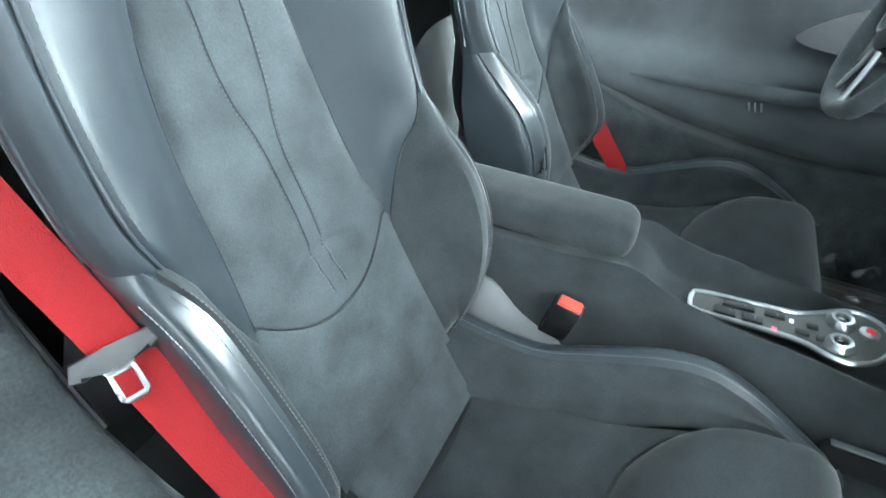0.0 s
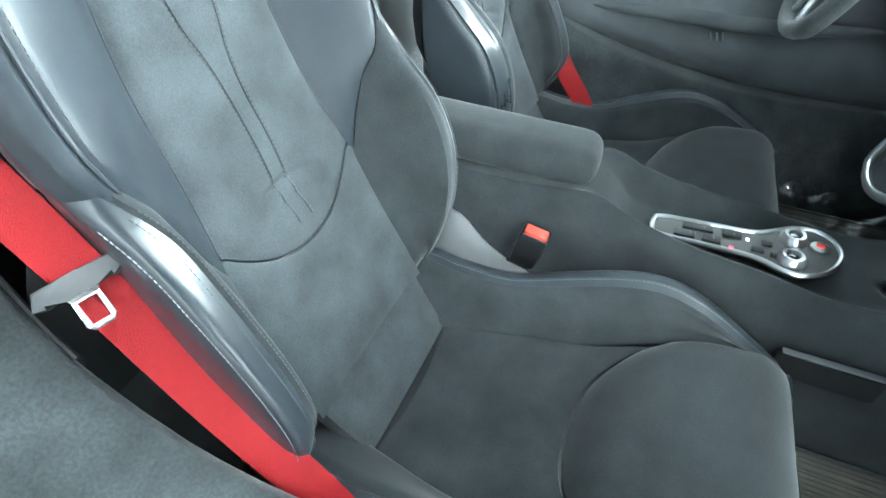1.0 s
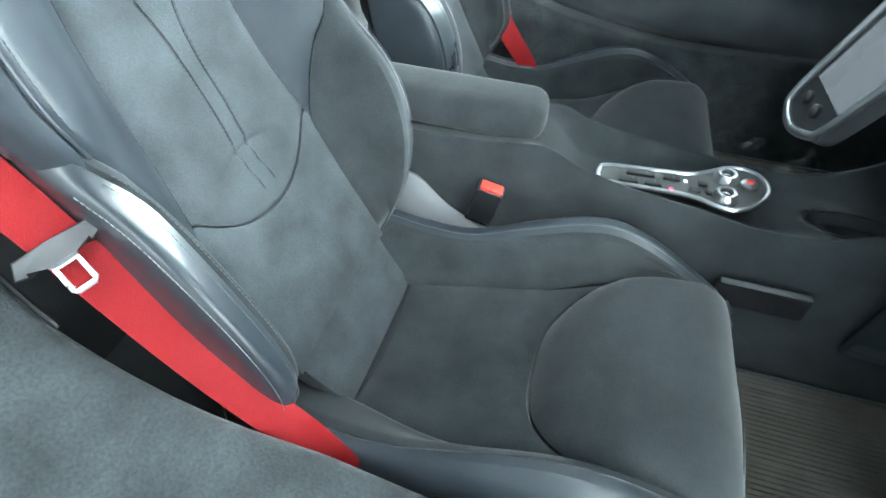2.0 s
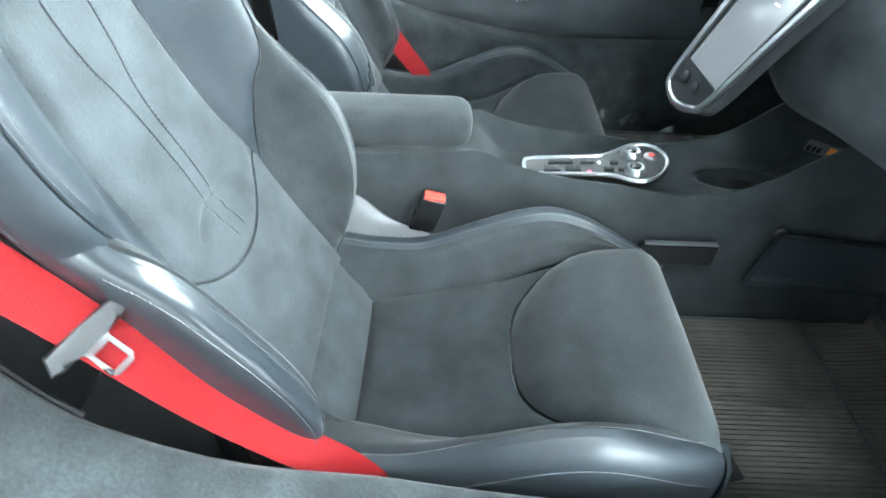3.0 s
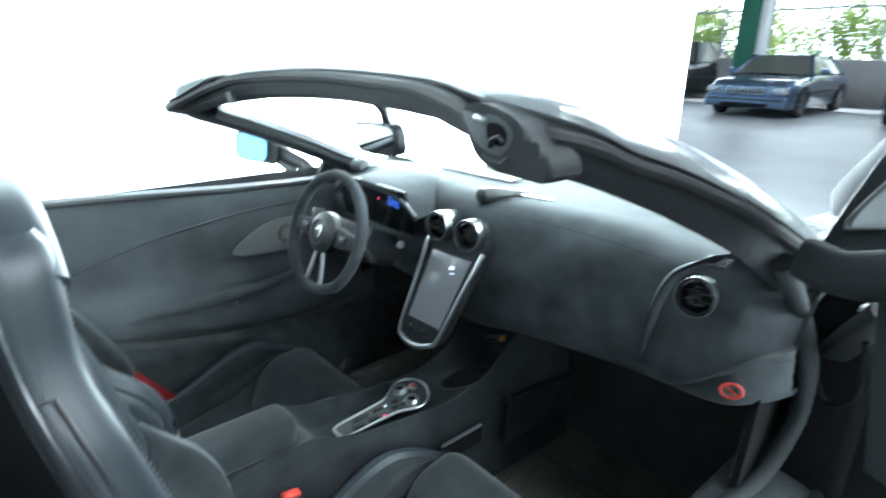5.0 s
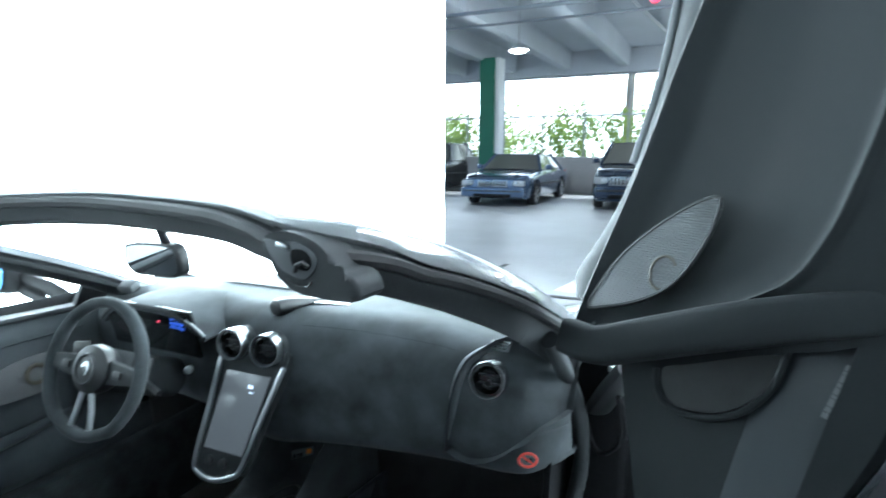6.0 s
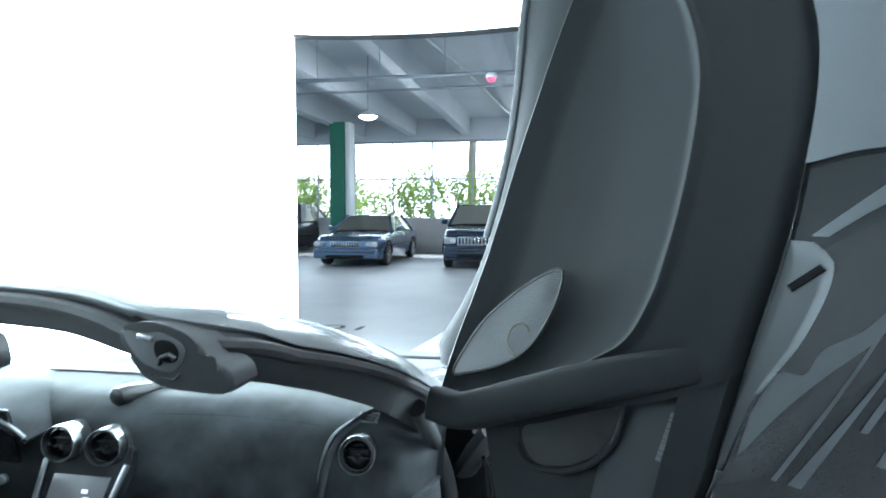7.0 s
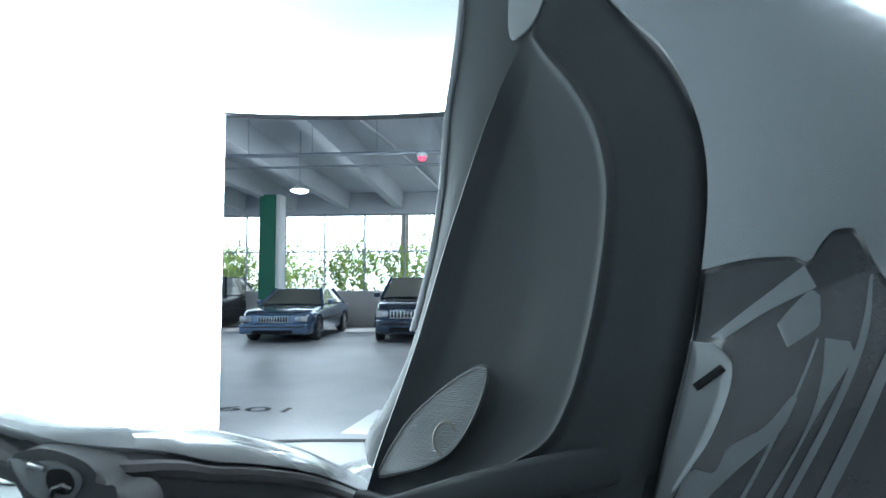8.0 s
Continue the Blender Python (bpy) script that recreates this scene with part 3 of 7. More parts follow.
    def mid(u, v):
        w = W_S(0.125 + v * 0.27)
        y1 = U_FRONT(u * w)
        return top(u * w, 0.128 + v * (y1 - 0.128))
    part("cushion_centre", pad(mid, vs(-1, 1, 19), vs(0, 1, 17), 0.004, 0.03, 0.08, s), SUEDE_DARK, seat, "dark suede centre of the cushion")
    def front(u, v):
        w = 0.19 + 0.012 * v
        y0 = U_FRONT(u * w)
        y = y0 + 0.003 + v * (0.685 - 0.025 * u * u - y0)
        p = top(u * w, y)
        k = min(1, 5 * v) * (1 - max(0, v - 0.75) * 2)
        p.z += 0.026 * k * (1 - abs(u) ** 4 * 0.8)
        return p
    part("thigh_pad", pad(front, vs(-1, 1, 21), vs(0, 1, 21), 0.006, 0.03, 0.1, s), SUEDE_DARK, seat, "raised dark suede thigh pad")
    def nose(u, v):
        p = front(u, 1.0)
        return Vector((p.x, p.y + 0.018 * math.sin(v * 1.6), p.z - v * 0.12))
    part("cushion_nose", pad(nose, vs(-1, 1, 13), vs(0, 1, 7), 0.002, 0.02, 0.1, s), SUEDE_DARK, seat)
    for q in (-1, 1):
        def bol(u, v):
            y = v * 0.665
            ws, zc, zb = W_S(y) * 0.985, CUSH_C(y) + 0.008, CUSH_B(y)
            taper = 1 - 0.12 * (max(0, v - 0.65) / 0.35) ** 2
            kx = [ws, ws + 0.02, 0.2, 0.226, 0.248, 0.255, 0.25]
            kz = [zc, zc + 0.25 * (zb - zc), zc + 0.8 * (zb - zc), zb, zb - 0.02, zb - 0.09, 0.2]
            t = [0, 0.15, 0.4, 0.52, 0.62, 0.8, 1.0]
            return W(q * taper * max(crv(list(zip(t, kx)))(u), ws * 0.98), y, crv(list(zip(t, kz)))(u))
        bo = part("cushion_bolster", pad(bol, vs(0, 0.44, 11), vs(0, 1, 29), 0.003, 0.012, 0.08, s * q), SUEDE_DARK, seat)
        part("bolster_edge", pad(bol, vs(0.44, 1.0, 13), vs(0, 1, 29), 0.003, 0.012, 0.06, s * q), LEATHER, bo, "shiny leather edge of the cushion bolster")
        part("stitching", stitches([bol(0.47, v) + Vector((0, 0, 0.0035)) for v in span(0.08, 0.97, 90)], (0, 0, 1)), STITCH, bo)
        part("stitching", stitches([bol(0.68, v) + Vector((s * q * 0.004, 0, 0.001)) for v in span(0.08, 0.97, 90)], (s * q, 0, 0.3)), STITCH, bo)
        def cap_f(u, v):
            a = bol(v, 1.0)
            b = W(q * 0.2, 0.655, 0.26)
            m = a.lerp(b, u)
            m.y += 0.018 * math.sin(math.pi * min(1, u * 1.3))
            return m
        part("bolster_nose", pad(cap_f, vs(0, 0.97, 7), vs(0, 1, 13), 0.0, 0.006, 0.1, s * q), LEATHER, bo)
    # base, seams and small fittings
    part("seat_base", rbox((0.42, 0.52, 0.16), pose(cx, 0.32, 0.21 + dz), 0.02), PLASTIC, seat)
    for q in (-1, 1):
        part("seat_rail", rbox((0.035, 0.62, 0.035), pose(cx + q * 0.19, 0.3, 0.1475 + dz), 0.004), CHROME, seat, "steel seat rail")
    TWIN = crv([(0.56, 0.0135), (0.62, 0.0125), (0.7, 0.0125), (0.77, 0.014), (0.8, 0.019), (0.825, 0.0265), (0.86, 0.032), (0.9, 0.034), (1.0, 0.032)])
    for q in (-1, 1):
        def on_insert(z, off=0.0):
            dx = q * TWIN(z) + off
            return insert(dx / (Z_IN(z) + 0.001), (TOP_IN - z) / (TOP_IN - U_LOW(dx))) + Vector((0, 0.0055, 0.001))
        part("stitching", stitches([on_insert(z, q * 0.003) for z in span(0.585, 0.955, 90)], (0, 1, 0.3), r=0.0007), STITCH, seat)
        part("seam", tube([on_insert(z) for z in span(0.585, 0.955, 90)], 0.0007, 5), SUEDE_DARK, seat)
    return seat


SEAT_X = 0.395
seat_p = car_seat(SEAT_X, 1, 0.0, "charcoal leather and suede bucket seat with raised side wings")
car_seat(-0.385, -1, -0.03, "charcoal leather and suede bucket seat behind the wheel")
# recessed trim strip and round release button on the door side of the passenger seat
def strip(u, v):
    z = 1.1 - v * 0.175
    yf, yk = Z_CREST(z) - 0.02, Z_BACK(z)
    return Vector((SEAT_X + Z_OUT(z) + 0.0035, yf + (0.22 + 0.42 * u) * (yk - yf), z))
tp = part("side_trim", pad(strip, span(0, 1, 5), span(0, 1, 21), 0.0012, 0.008, 0.2, 1), LEATHER, seat_p, "recessed leather trim strip")
edge = [strip(0, v) for v in span(0, 1, 12)] + [strip(1, v) for v in span(1, 0, 12)]
part("trim_seam", tube(edge, 0.0022, 6, closed=True, up=(1, 0, 0)), PLASTIC, tp)
mb = axes(strip(0.5, 0.74), (1, 0.1, 0.12), (0, 1, 0))
part("release_button", lathe([(0.0105, 0), (0.0105, 0.003), (0.008, 0.0055), (0.004, 0.006)], mb), TRIM_GREY, tp, "round grey release button")


# ---- seat belts ----
def belt(pts, normals, width, name_label, n=40):
    b = thing("seat_belt", pts[-1], name_label, "seat belt", "seat belts")
    line, ups = path(pts, n), path(normals, n)
    bm = bmesh.new()
    rows = []
    for i, p in enumerate(line):
        t = (line[min(i + 1, n - 1)] - line[max(i - 1, 0)]).normalized()
        nn = (ups[i] - t * ups[i].dot(t)).normalized()
        sd = t.cross(nn)
        row = []
        for k in span(-1, 1, 9):
            row.append(p + sd * k * width / 2 + nn * 0.0006 * (1 if k * k < 0.7 else -0.3))
        rows.append([bm.verts.new(q) for q in row] + [bm.verts.new(q - nn * 0.0013) for q in row[::-1]])
    m = len(rows[0])
    for a, c in zip(rows, rows[1:]):
        for i in range(m):
            bm.faces.new((a[i], a[(i + 1) % m], c[(i + 1) % m], c[i]))
    bm.faces.new(rows[0]), bm.faces.new(rows[-1][::-1])
    part("webbing", bm, RED_WEB, b, "bright red woven webbing")
    return b


BELT = [(0.69, -0.36, 1.06), (0.695, -0.228, 0.995), (0.688, -0.15, 0.862), (0.672, -0.085, 0.728), (0.662, -0.006, 0.583), (0.66, 0.06, 0.503), (0.658, 0.14, 0.42), (0.65, 0.2, 0.3)]
BELT_N = [(0.3, 0.3, 0.9), (0.45, 0.5, 0.74), (0.5, 0.6, 0.6), (0.5, 0.6, 0.6), (0.48, 0.55, 0.65), (0.46, 0.52, 0.7), (0.5, 0.45, 0.72), (0.6, 0.4, 0.6)]
belt_p = belt(BELT, BELT_N, 0.047, "red seat belt hanging beside the passenger seat")
# tongue: grey plastic bar across the webbing with a chrome loop
mt = axes((0.679, -0.068, 0.706), (0.5, 0.6, 0.62), (-0.25, 0.62, -0.72)) @ pose(0, 0, 0, 0, 0, -22)
tg = part("tongue_bar", slab([(-0.009, -0.034), (0.007, -0.042), (0.011, -0.03), (0.007, -0.014), (0.007, 0.014), (0.012, 0.03), (0.006, 0.042), (-0.008, 0.036), (-0.009, 0.0)], 0.011, mt @ pose(0, 0, -0.005), 0.005), TONGUE, belt_p, "grey plastic tongue bar")
loop = [(0.016, -0.0105), (0.04, -0.011), (0.043, -0.008), (0.043, 0.008), (0.04, 0.011), (0.016, 0.0105)]
lp = part("tongue_loop", sweep([mt @ Vector((a, b, 0.004)) for a, b in loop], ring(0.003, 0.0012, 8, 4), closed=True, up=mt.to_3x3() @ Vector((0, 0, 1))), CHROME, tg, "flat chrome steel loop")
part("tongue_neck", slab([(0.002, -0.02), (0.016, -0.012), (0.016, 0.012), (0.002, 0.02)], 0.0024, mt @ pose(0, 0, 0.003), 0.0005), CHROME, tg)
belt([(-0.66, -0.3, 1.0), (-0.655, -0.1, 0.75), (-0.635, 0.05, 0.5), (-0.61, 0.11, 0.42), (-0.6, 0.18, 0.33), (-0.6, 0.2, 0.25)],
              [(-0.6, 0.4, 0.7), (-1, 0, 0.2), (0.5, -0.4, 0.7), (0.8, -0.3, 0.5), (0.8, -0.4, 0.4), (0.8, -0.4, 0.4)], 0.05, "red seat belt beside the driver seat")


def buckle(x, y, z, m_tilt):
    k = thing("belt_buckle", (x, y, z - 0.12), "black belt buckle with a red release button", "buckle", "belt buckles")
    m = pose(x, y, z, *m_tilt)
    body = part("housing", rbox((0.03, 0.05, 0.1), m @ pose(0, 0, -0.045), 0.006), PLASTIC, k)
    part("release_button", rbox((0.02, 0.042, 0.01), m @ pose(0.002, 0, 0.006), 0.003), RED_BTN, body, "red release button")
    part("stalk", rbox((0.014, 0.035, 0.16), m @ pose(0, -0.01, -0.13), 0.004), PLASTIC, k)
    return k


buckle(0.112, 0.232, 0.432, (-14, 14, 0))
buckle(-0.115, 0.22, 0.40, (-14, -14, 0))
for sx in (1, -1):
    g = thing("seat_side_shield", (sx * 0.112, 0.12, 0.2), "pale grey plastic shield beside the seat cushion", "trim panel", "seat side shields")
    def shield(u, v, sx=sx):
        y = 0.03 + v * 0.2
        return Vector((sx * (0.095 + 0.025 * u), y, crv([(0, 0.415), (0.25, 0.4), (0.5, 0.365), (0.75, 0.35), (1, 0.325)])(v) - 0.11 * u + 0.012 * math.sin(6 * v) * (1 - u)))
    part("panel", pad(shield, span(0, 1, 7), span(0, 1, 13), 0.002, 0.01, 0.15, sx), SHIELD, g)


# ---- centre console ----
console = thing("centre_console", (0, 0.5, 0.12), "black suede centre console with a sunken switch panel", "console")
T_W = crv([(-0.25, 0.075), (0.25, 0.078), (0.35, 0.092), (0.6, 0.1), (0.9, 0.1), (1.2, 0.13)])
T_Z = crv([(-0.25, 0.5), (0.2, 0.505), (0.27, 0.515), (0.32, 0.505), (0.375, 0.476), (0.49, 0.45), (0.69, 0.445), (0.82, 0.455), (1.02, 0.46), (1.2, 0.47)])
T_DIP = crv([(-0.25, 0.0), (0.3, 0.0), (0.38, 0.012), (0.44, 0.018), (0.75, 0.016), (0.9, 0.03), (1.2, 0.03)])


T_RIM = crv([(-0.25, 0.0), (0.72, 0.0), (0.8, 0.004), (0.87, 0.03), (0.95, 0.09), (1.05, 0.15), (1.2, 0.16)])
T_SIDE = crv([(-0.25, 0.0), (0.26, 0.0), (0.32, 0.018), (0.42, 0.028), (0.58, 0.024), (0.68, 0.006), (0.76, 0.0), (1.2, 0.0)])
T_BACK = crv([(-0.25, 0.0), (0.95, 0.0), (0.99, 0.012), (1.05, 0.06), (1.12, 0.12), (1.2, 0.16)])


def tunnel(u, v):
    y = -0.25 + v * 1.45
    w, z, dip = T_W(y), T_Z(y), T_DIP(y)
    t = [0, 0.25, 0.4, 0.5, 0.62, 0.8, 1.0]
    a = abs(u)
    r = T_RIM(y) + T_SIDE(y) * (1.0 if u > 0 else 0.7)
    dip += 0.022 * math.exp(-((y - 0.37) / 0.05) ** 2)
    back = T_BACK(y)
    kx = [0, w * 0.5, w * 0.8, w * 0.93, w, w + 0.012, w + 0.03]
    kz = [z - dip + back, z - dip + back, z - dip * 0.6 + max(back, r * 0.45), z + max(r, back), z + max(r, back) - 0.012, z - 0.12, 0.13]
    p = Vector((math.copysign(crv(list(zip(t, kx)))(a), u), y, crv(list(zip(t, kz)))(a)))
    # oval tray let into the top
    q = ((p.x - 0.012) / 0.036) ** 2 + ((y - 0.868) / 0.085) ** 2
    if a < 0.6:
        p.z -= 0.022 * min(1.0, max(0.0, (1.15 - q) * 3))
    return p


part("tunnel", pad(tunnel, span(-1, 1, 65), span(0, 1, 130), 0.0, 0.01, 0.1, 1), SUEDE_DARK, console)
rest = grid(lambda u, v: Vector((0.003 + 0.055 * min(1, max(0, 1 - ((v - 0.255) / 0.047) ** 3 if v > 0.255 else 1)) ** 0.4 * u[0], v, 0.536 + 0.039 * min(1, max(0, 1 - ((v - 0.255) / 0.047) ** 3 if v > 0.255 else 1)) ** 0.35 * u[1])),
            [(a, b) for a, b in ring(1, 1, 28, 3.6)], [-0.1, 0.0, 0.1, 0.2, 0.25, 0.262, 0.272, 0.28, 0.287, 0.293, 0.297, 0.3, 0.3015, 0.302], wrap=True)
part("armrest", rest, SUEDE_DARK, console, "padded charcoal suede armrest")


def outline_panel(g):
    """The keyhole outline of the switch panel, grown by g."""
    o = [(-0.018, 0.43), (-0.022, 0.52), (-0.026, 0.578), (-0.042, 0.612), (-0.062, 0.645), (-0.066, 0.678), (-0.048, 0.704), (-0.015, 0.714), (0.022, 0.706),
         (0.054, 0.683), (0.069, 0.652), (0.066, 0.622), (0.054, 0.597), (0.047, 0.572), (0.044, 0.52), (0.041, 0.43), (0.03, 0.414), (-0.006, 0.414)]
    cx, cy = 0.003, 0.6
    p = path([(a + g * (a - cx) / max(0.02, abs(a - cx)) * 0.8, b + g * (b - cy) / max(0.05, abs(b - cy)) * 0.8, 0) for a, b in o], 60, True)
    return [(q.x, q.y) for q in p]


mp = Matrix.Translation((0.002, 0, 0.446)) @ pose(0, 0.58, 0) @ pose(0, 0, 0, 3, 0, 0) @ pose(0, -0.58, 0)
panel = part("switch_panel", slab(outline_panel(-0.006), 0.01, mp, 0.001), PANEL_GREY, console, "dark satin switch panel")
part("panel_ring", tube([mp @ Vector((x, y, 0.0105)) for x, y in outline_panel(-0.003)], 0.0042, 8, closed=True), CHROME, panel, "satin chrome ring round the panel")
for x, y in ((0.033, 0.636), (-0.026, 0.641)):
    k = part("rotary_knob", lathe([(0.0225, 0), (0.0225, 0.003), (0.017, 0.011), (0.0165, 0.013), (0.0115, 0.0125), (0.011, 0.006), (0.004, 0.005)], mp @ pose(x, y, 0.01)), CHROME, panel, "knurled chrome rotary knob")
    part("knob_cap", lathe([(0.0105, 0), (0.0105, 0.0022), (0.006, 0.003)], mp @ pose(x, y, 0.0155)), GLOSS_BLACK, k)
sb = part("start_button", lathe([(0.0145, 0), (0.0145, 0.004), (0.011, 0.006)], mp @ pose(-0.016, 0.68, 0.01)), CHROME, panel, "chrome ring of the start button")
part("button_face", lathe([(0.007, 0), (0.007, 0.002), (0.005, 0.0028)], mp @ pose(-0.016, 0.68, 0.0155)), RED_BTN, sb, "round red start button")
for x, y, w, l in ((0.024, 0.47, 0.017, 0.034), (0.024, 0.513, 0.017, 0.03), (0.0, 0.49, 0.014, 0.05), (0.0, 0.545, 0.014, 0.03), (0.026, 0.585, 0.012, 0.02), (0.004, 0.6, 0.012, 0.016), (0.03, 0.61, 0.01, 0.012)):
    part("switch", rbox((w, l, 0.005), mp @ pose(x, y, 0.0125), 0.0015), PLASTIC, panel)
part("lit_legend", rbox((0.011, 0.006, 0.001), mp @ pose(0.036, 0.545, 0.0108), 0), RED_LAMP, panel, "small red lit legend")
part("lit_legend", rbox((0.007, 0.005, 0.001), mp @ pose(0.002, 0.57, 0.0108), 0), WHITE_LIT, panel, "small pale lit legend")
for x, y, w in ((0.02, 0.478, 0.008), (0.022, 0.516, 0.009), (-0.002, 0.5, 0.006), (0.0, 0.548, 0.006)):
    part("legend_bar", rbox((w, 0.003, 0.0006), mp @ pose(x, y, 0.0152), 0), TRIM_GREY, panel)
# recess and label ahead of the panel, on the passenger flank
part("tray_rim", tube([(0.012 + 0.038 * math.cos(k * math.pi / 24), 0.868 + 0.089 * math.sin(k * math.pi / 24), tunnel(0.0, (0.75 + 0.25) / 1.45).z) for k in range(48)], 0.0022, 6, closed=True), PLASTIC, console, "dark rim of the oval tray")
part("tray_liner", slab([(0.012 + 0.03 * math.cos(k * math.pi / 16), 0.868 + 0.074 * math.sin(k * math.pi / 16)) for k in range(32)], 0.003, Matrix.Translation((0, 0, tunnel(0.1, (0.868 + 0.25) / 1.45).z)), 0.001), PLASTIC, console, "ribbed black tray liner")
ml = axes((-0.03, 1.035, 0.487), (0.25, -0.75, 0.75), (0.75, 0.65, 0.0))
lab = part("label", rbox((0.068, 0.026, 0.001), ml, 0), TRIM_GREY, console, "small grey warning label")
part("label_mark", rbox((0.015, 0.015, 0.0012), ml @ pose(0.02, 0, 0.0004), 0), ORANGE, lab, "orange mark")
part("label_lines", bars(ml @ pose(-0.03, -0.006, 0.0006), (0.009, 0.007, 0.008), 0.012, 0.0004, 0.003), DULL, lab)
part("seat_rail", rbox((0.012, 0.15, 0.005), pose(0.134, 0.735, 0.356), 0.002), TRIM_GREY, console, "grey edge of the console base")
# Dark box stands for the shade in the gap below the strip.
part("gap_shade", rbox((0.012, 0.16, 0.05), pose(0.13, 0.735, 0.322), 0.004), DULL, console)
def kick(u, v):
    """Leather kick pad on the flank, beside the passenger's feet."""
    return Vector((0.135 + 0.012 * u, 0.893 + 0.32 * u + 0.02 * v * (1 - u), 0.262 - 0.012 * u + (0.136 - 0.006 * u) * v))
kp = part("kick_pad", pad(kick, span(0, 1, 25), span(0, 1, 15), 0.006, 0.02, 0.08, -1), LEATHER, console, "stitched black leather kick pad")
edge = [kick(0.03, v) for v in span(0.04, 0.96, 24)] + [kick(u, 0.96) for u in span(0.05, 0.98, 50)]
part("pad_stitching", stitches([p + Vector((0.006, 0, 0)) for p in edge], (1, 0, 0)), TRIM_GREY, kp, "grey thread")
part("pad_stitching", stitches([kick(u, 0.05) + Vector((0.006, 0, 0)) for u in span(0.05, 0.98, 50)], (1, 0, 0)), TRIM_GREY, kp, "grey thread")
part("pad_button", lathe([(0.001, 0.004), (0.009, 0.004), (0.012, 0.001), (0.012, -0.004)], axes(kick(0.02, 0.99) + Vector((0.006, -0.004, 0.004)), (1, 0, 0), (0, 1, 0))), PLASTIC, kp)

# ---- dashboard ----
dash = thing("dashboard", (0.0, 1.1, 0.6), "dark hide dashboard with round vents and an upright screen", "dashboard")
D_TOP = crv([(-0.76, 0.955), (-0.55, 0.965), (-0.3, 0.985), (-0.1, 0.985), (0.1, 0.985), (0.35, 0.978), (0.6, 0.945), (0.76, 0.9)])
D_BASE = crv([(-0.76, 1.16), (-0.5, 1.22), (0, 1.3), (0.5, 1.22), (0.76, 1.2)])
D_Y = crv([(-0.76, 0.9), (-0.5, 0.87), (-0.2, 0.86), (0.0, 0.84), (0.12, 0.85), (0.3, 0.885), (0.5, 0.92), (0.62, 0.925), (0.7, 0.925), (0.74, 0.948), (0.77, 0.972), (0.795, 1.015)])
D_LOW = crv([(-0.76, 0.66), (-0.3, 0.64), (0, 0.6), (0.15, 0.62), (0.45, 0.625), (0.6, 0.625), (0.7, 0.635), (0.76, 0.655), (0.8, 0.67)])


def dashf(u, v):
    x = u
    zt, yb, yf, zl = D_TOP(x), D_BASE(x), D_Y(x), D_LOW(x)
    t = [0, 0.22, 0.36, 0.48, 0.6, 0.74, 0.86, 0.92, 1.0]
    ky = [yb, yf + 0.13, yf + 0.055, yf + 0.012, yf - 0.004, yf + 0.01, yf + 0.04, yf + 0.075, yf + 0.25]
    kz = [zt - 0.005, zt + 0.002, zt - 0.012, zt - 0.05, zt - 0.115, zl + 0.1, zl + 0.018, zl, zl + 0.005]
    return Vector((x, crv(list(zip(t, ky)))(v), crv(list(zip(t, kz)))(v)))


part("dash_body", pad(dashf, span(-0.76, 0.795, 63), span(0, 1, 45), 0.0, 0.01, 0.02, -1), DASH_SUEDE, dash, "dark suede dashboard body")
# seams over the passenger side
part("stitching", stitches([dashf(x, 0.42) + Vector((0, -0.003, 0.003)) for x in span(0.12, 0.53, 70)], (0, -0.6, 0.8)), LEATHER, dash)
# panel round the outer vent: bounded by a soft ridge and, below, by an overhanging crease
POD_HI = crv([(0.515, 0.7), (0.525, 0.76), (0.545, 0.85), (0.56, 0.9), (0.585, 0.925), (0.62, 0.94), (0.7, 0.93), (0.795, 0.91)])
POD_LO = crv([(0.515, 0.69), (0.577, 0.676), (0.652, 0.705), (0.711, 0.76), (0.75, 0.795), (0.795, 0.82)])
def dash_at(x, z):
    a, b = 0.22, 0.9
    for _ in range(14):
        c = (a + b) / 2
        a, b = (c, b) if dashf(x, c).z > z else (a, c)
    return dashf(x, a)
def pod(u, v):
    x = 0.515 + 0.277 * u
    return dash_at(x, POD_HI(x) + v * (POD_LO(x) - POD_HI(x))) + Vector((0, -0.002 - 0.014 * v * min(1, 6 * u), 0))
part("vent_pod", pad(pod, span(0, 1, 29), span(0, 1, 25), 0.001, 0.02, 0.03, 1), DASH_SUEDE, dash, "suede panel round the outer vent")
ridge = path([dash_at(x, z) for x, z in ((0.622, 0.94), (0.59, 0.932), (0.562, 0.908), (0.548, 0.865), (0.535, 0.8), (0.522, 0.74), (0.515, 0.7))], 30)
# Ridge is coloured paler for the light its edge catches.
part("pod_ridge", sweep(ridge, ring(0.014, 0.011, 12), up=(0, -1, 0.3), scale=lambda f: 0.15 + 0.85 * math.sin(math.pi * min(1, 0.1 + 0.9 * f)) ** 0.8), LEATHER_PALE, dash, "leather ridge beside the outer vent, coloured paler as if lit")


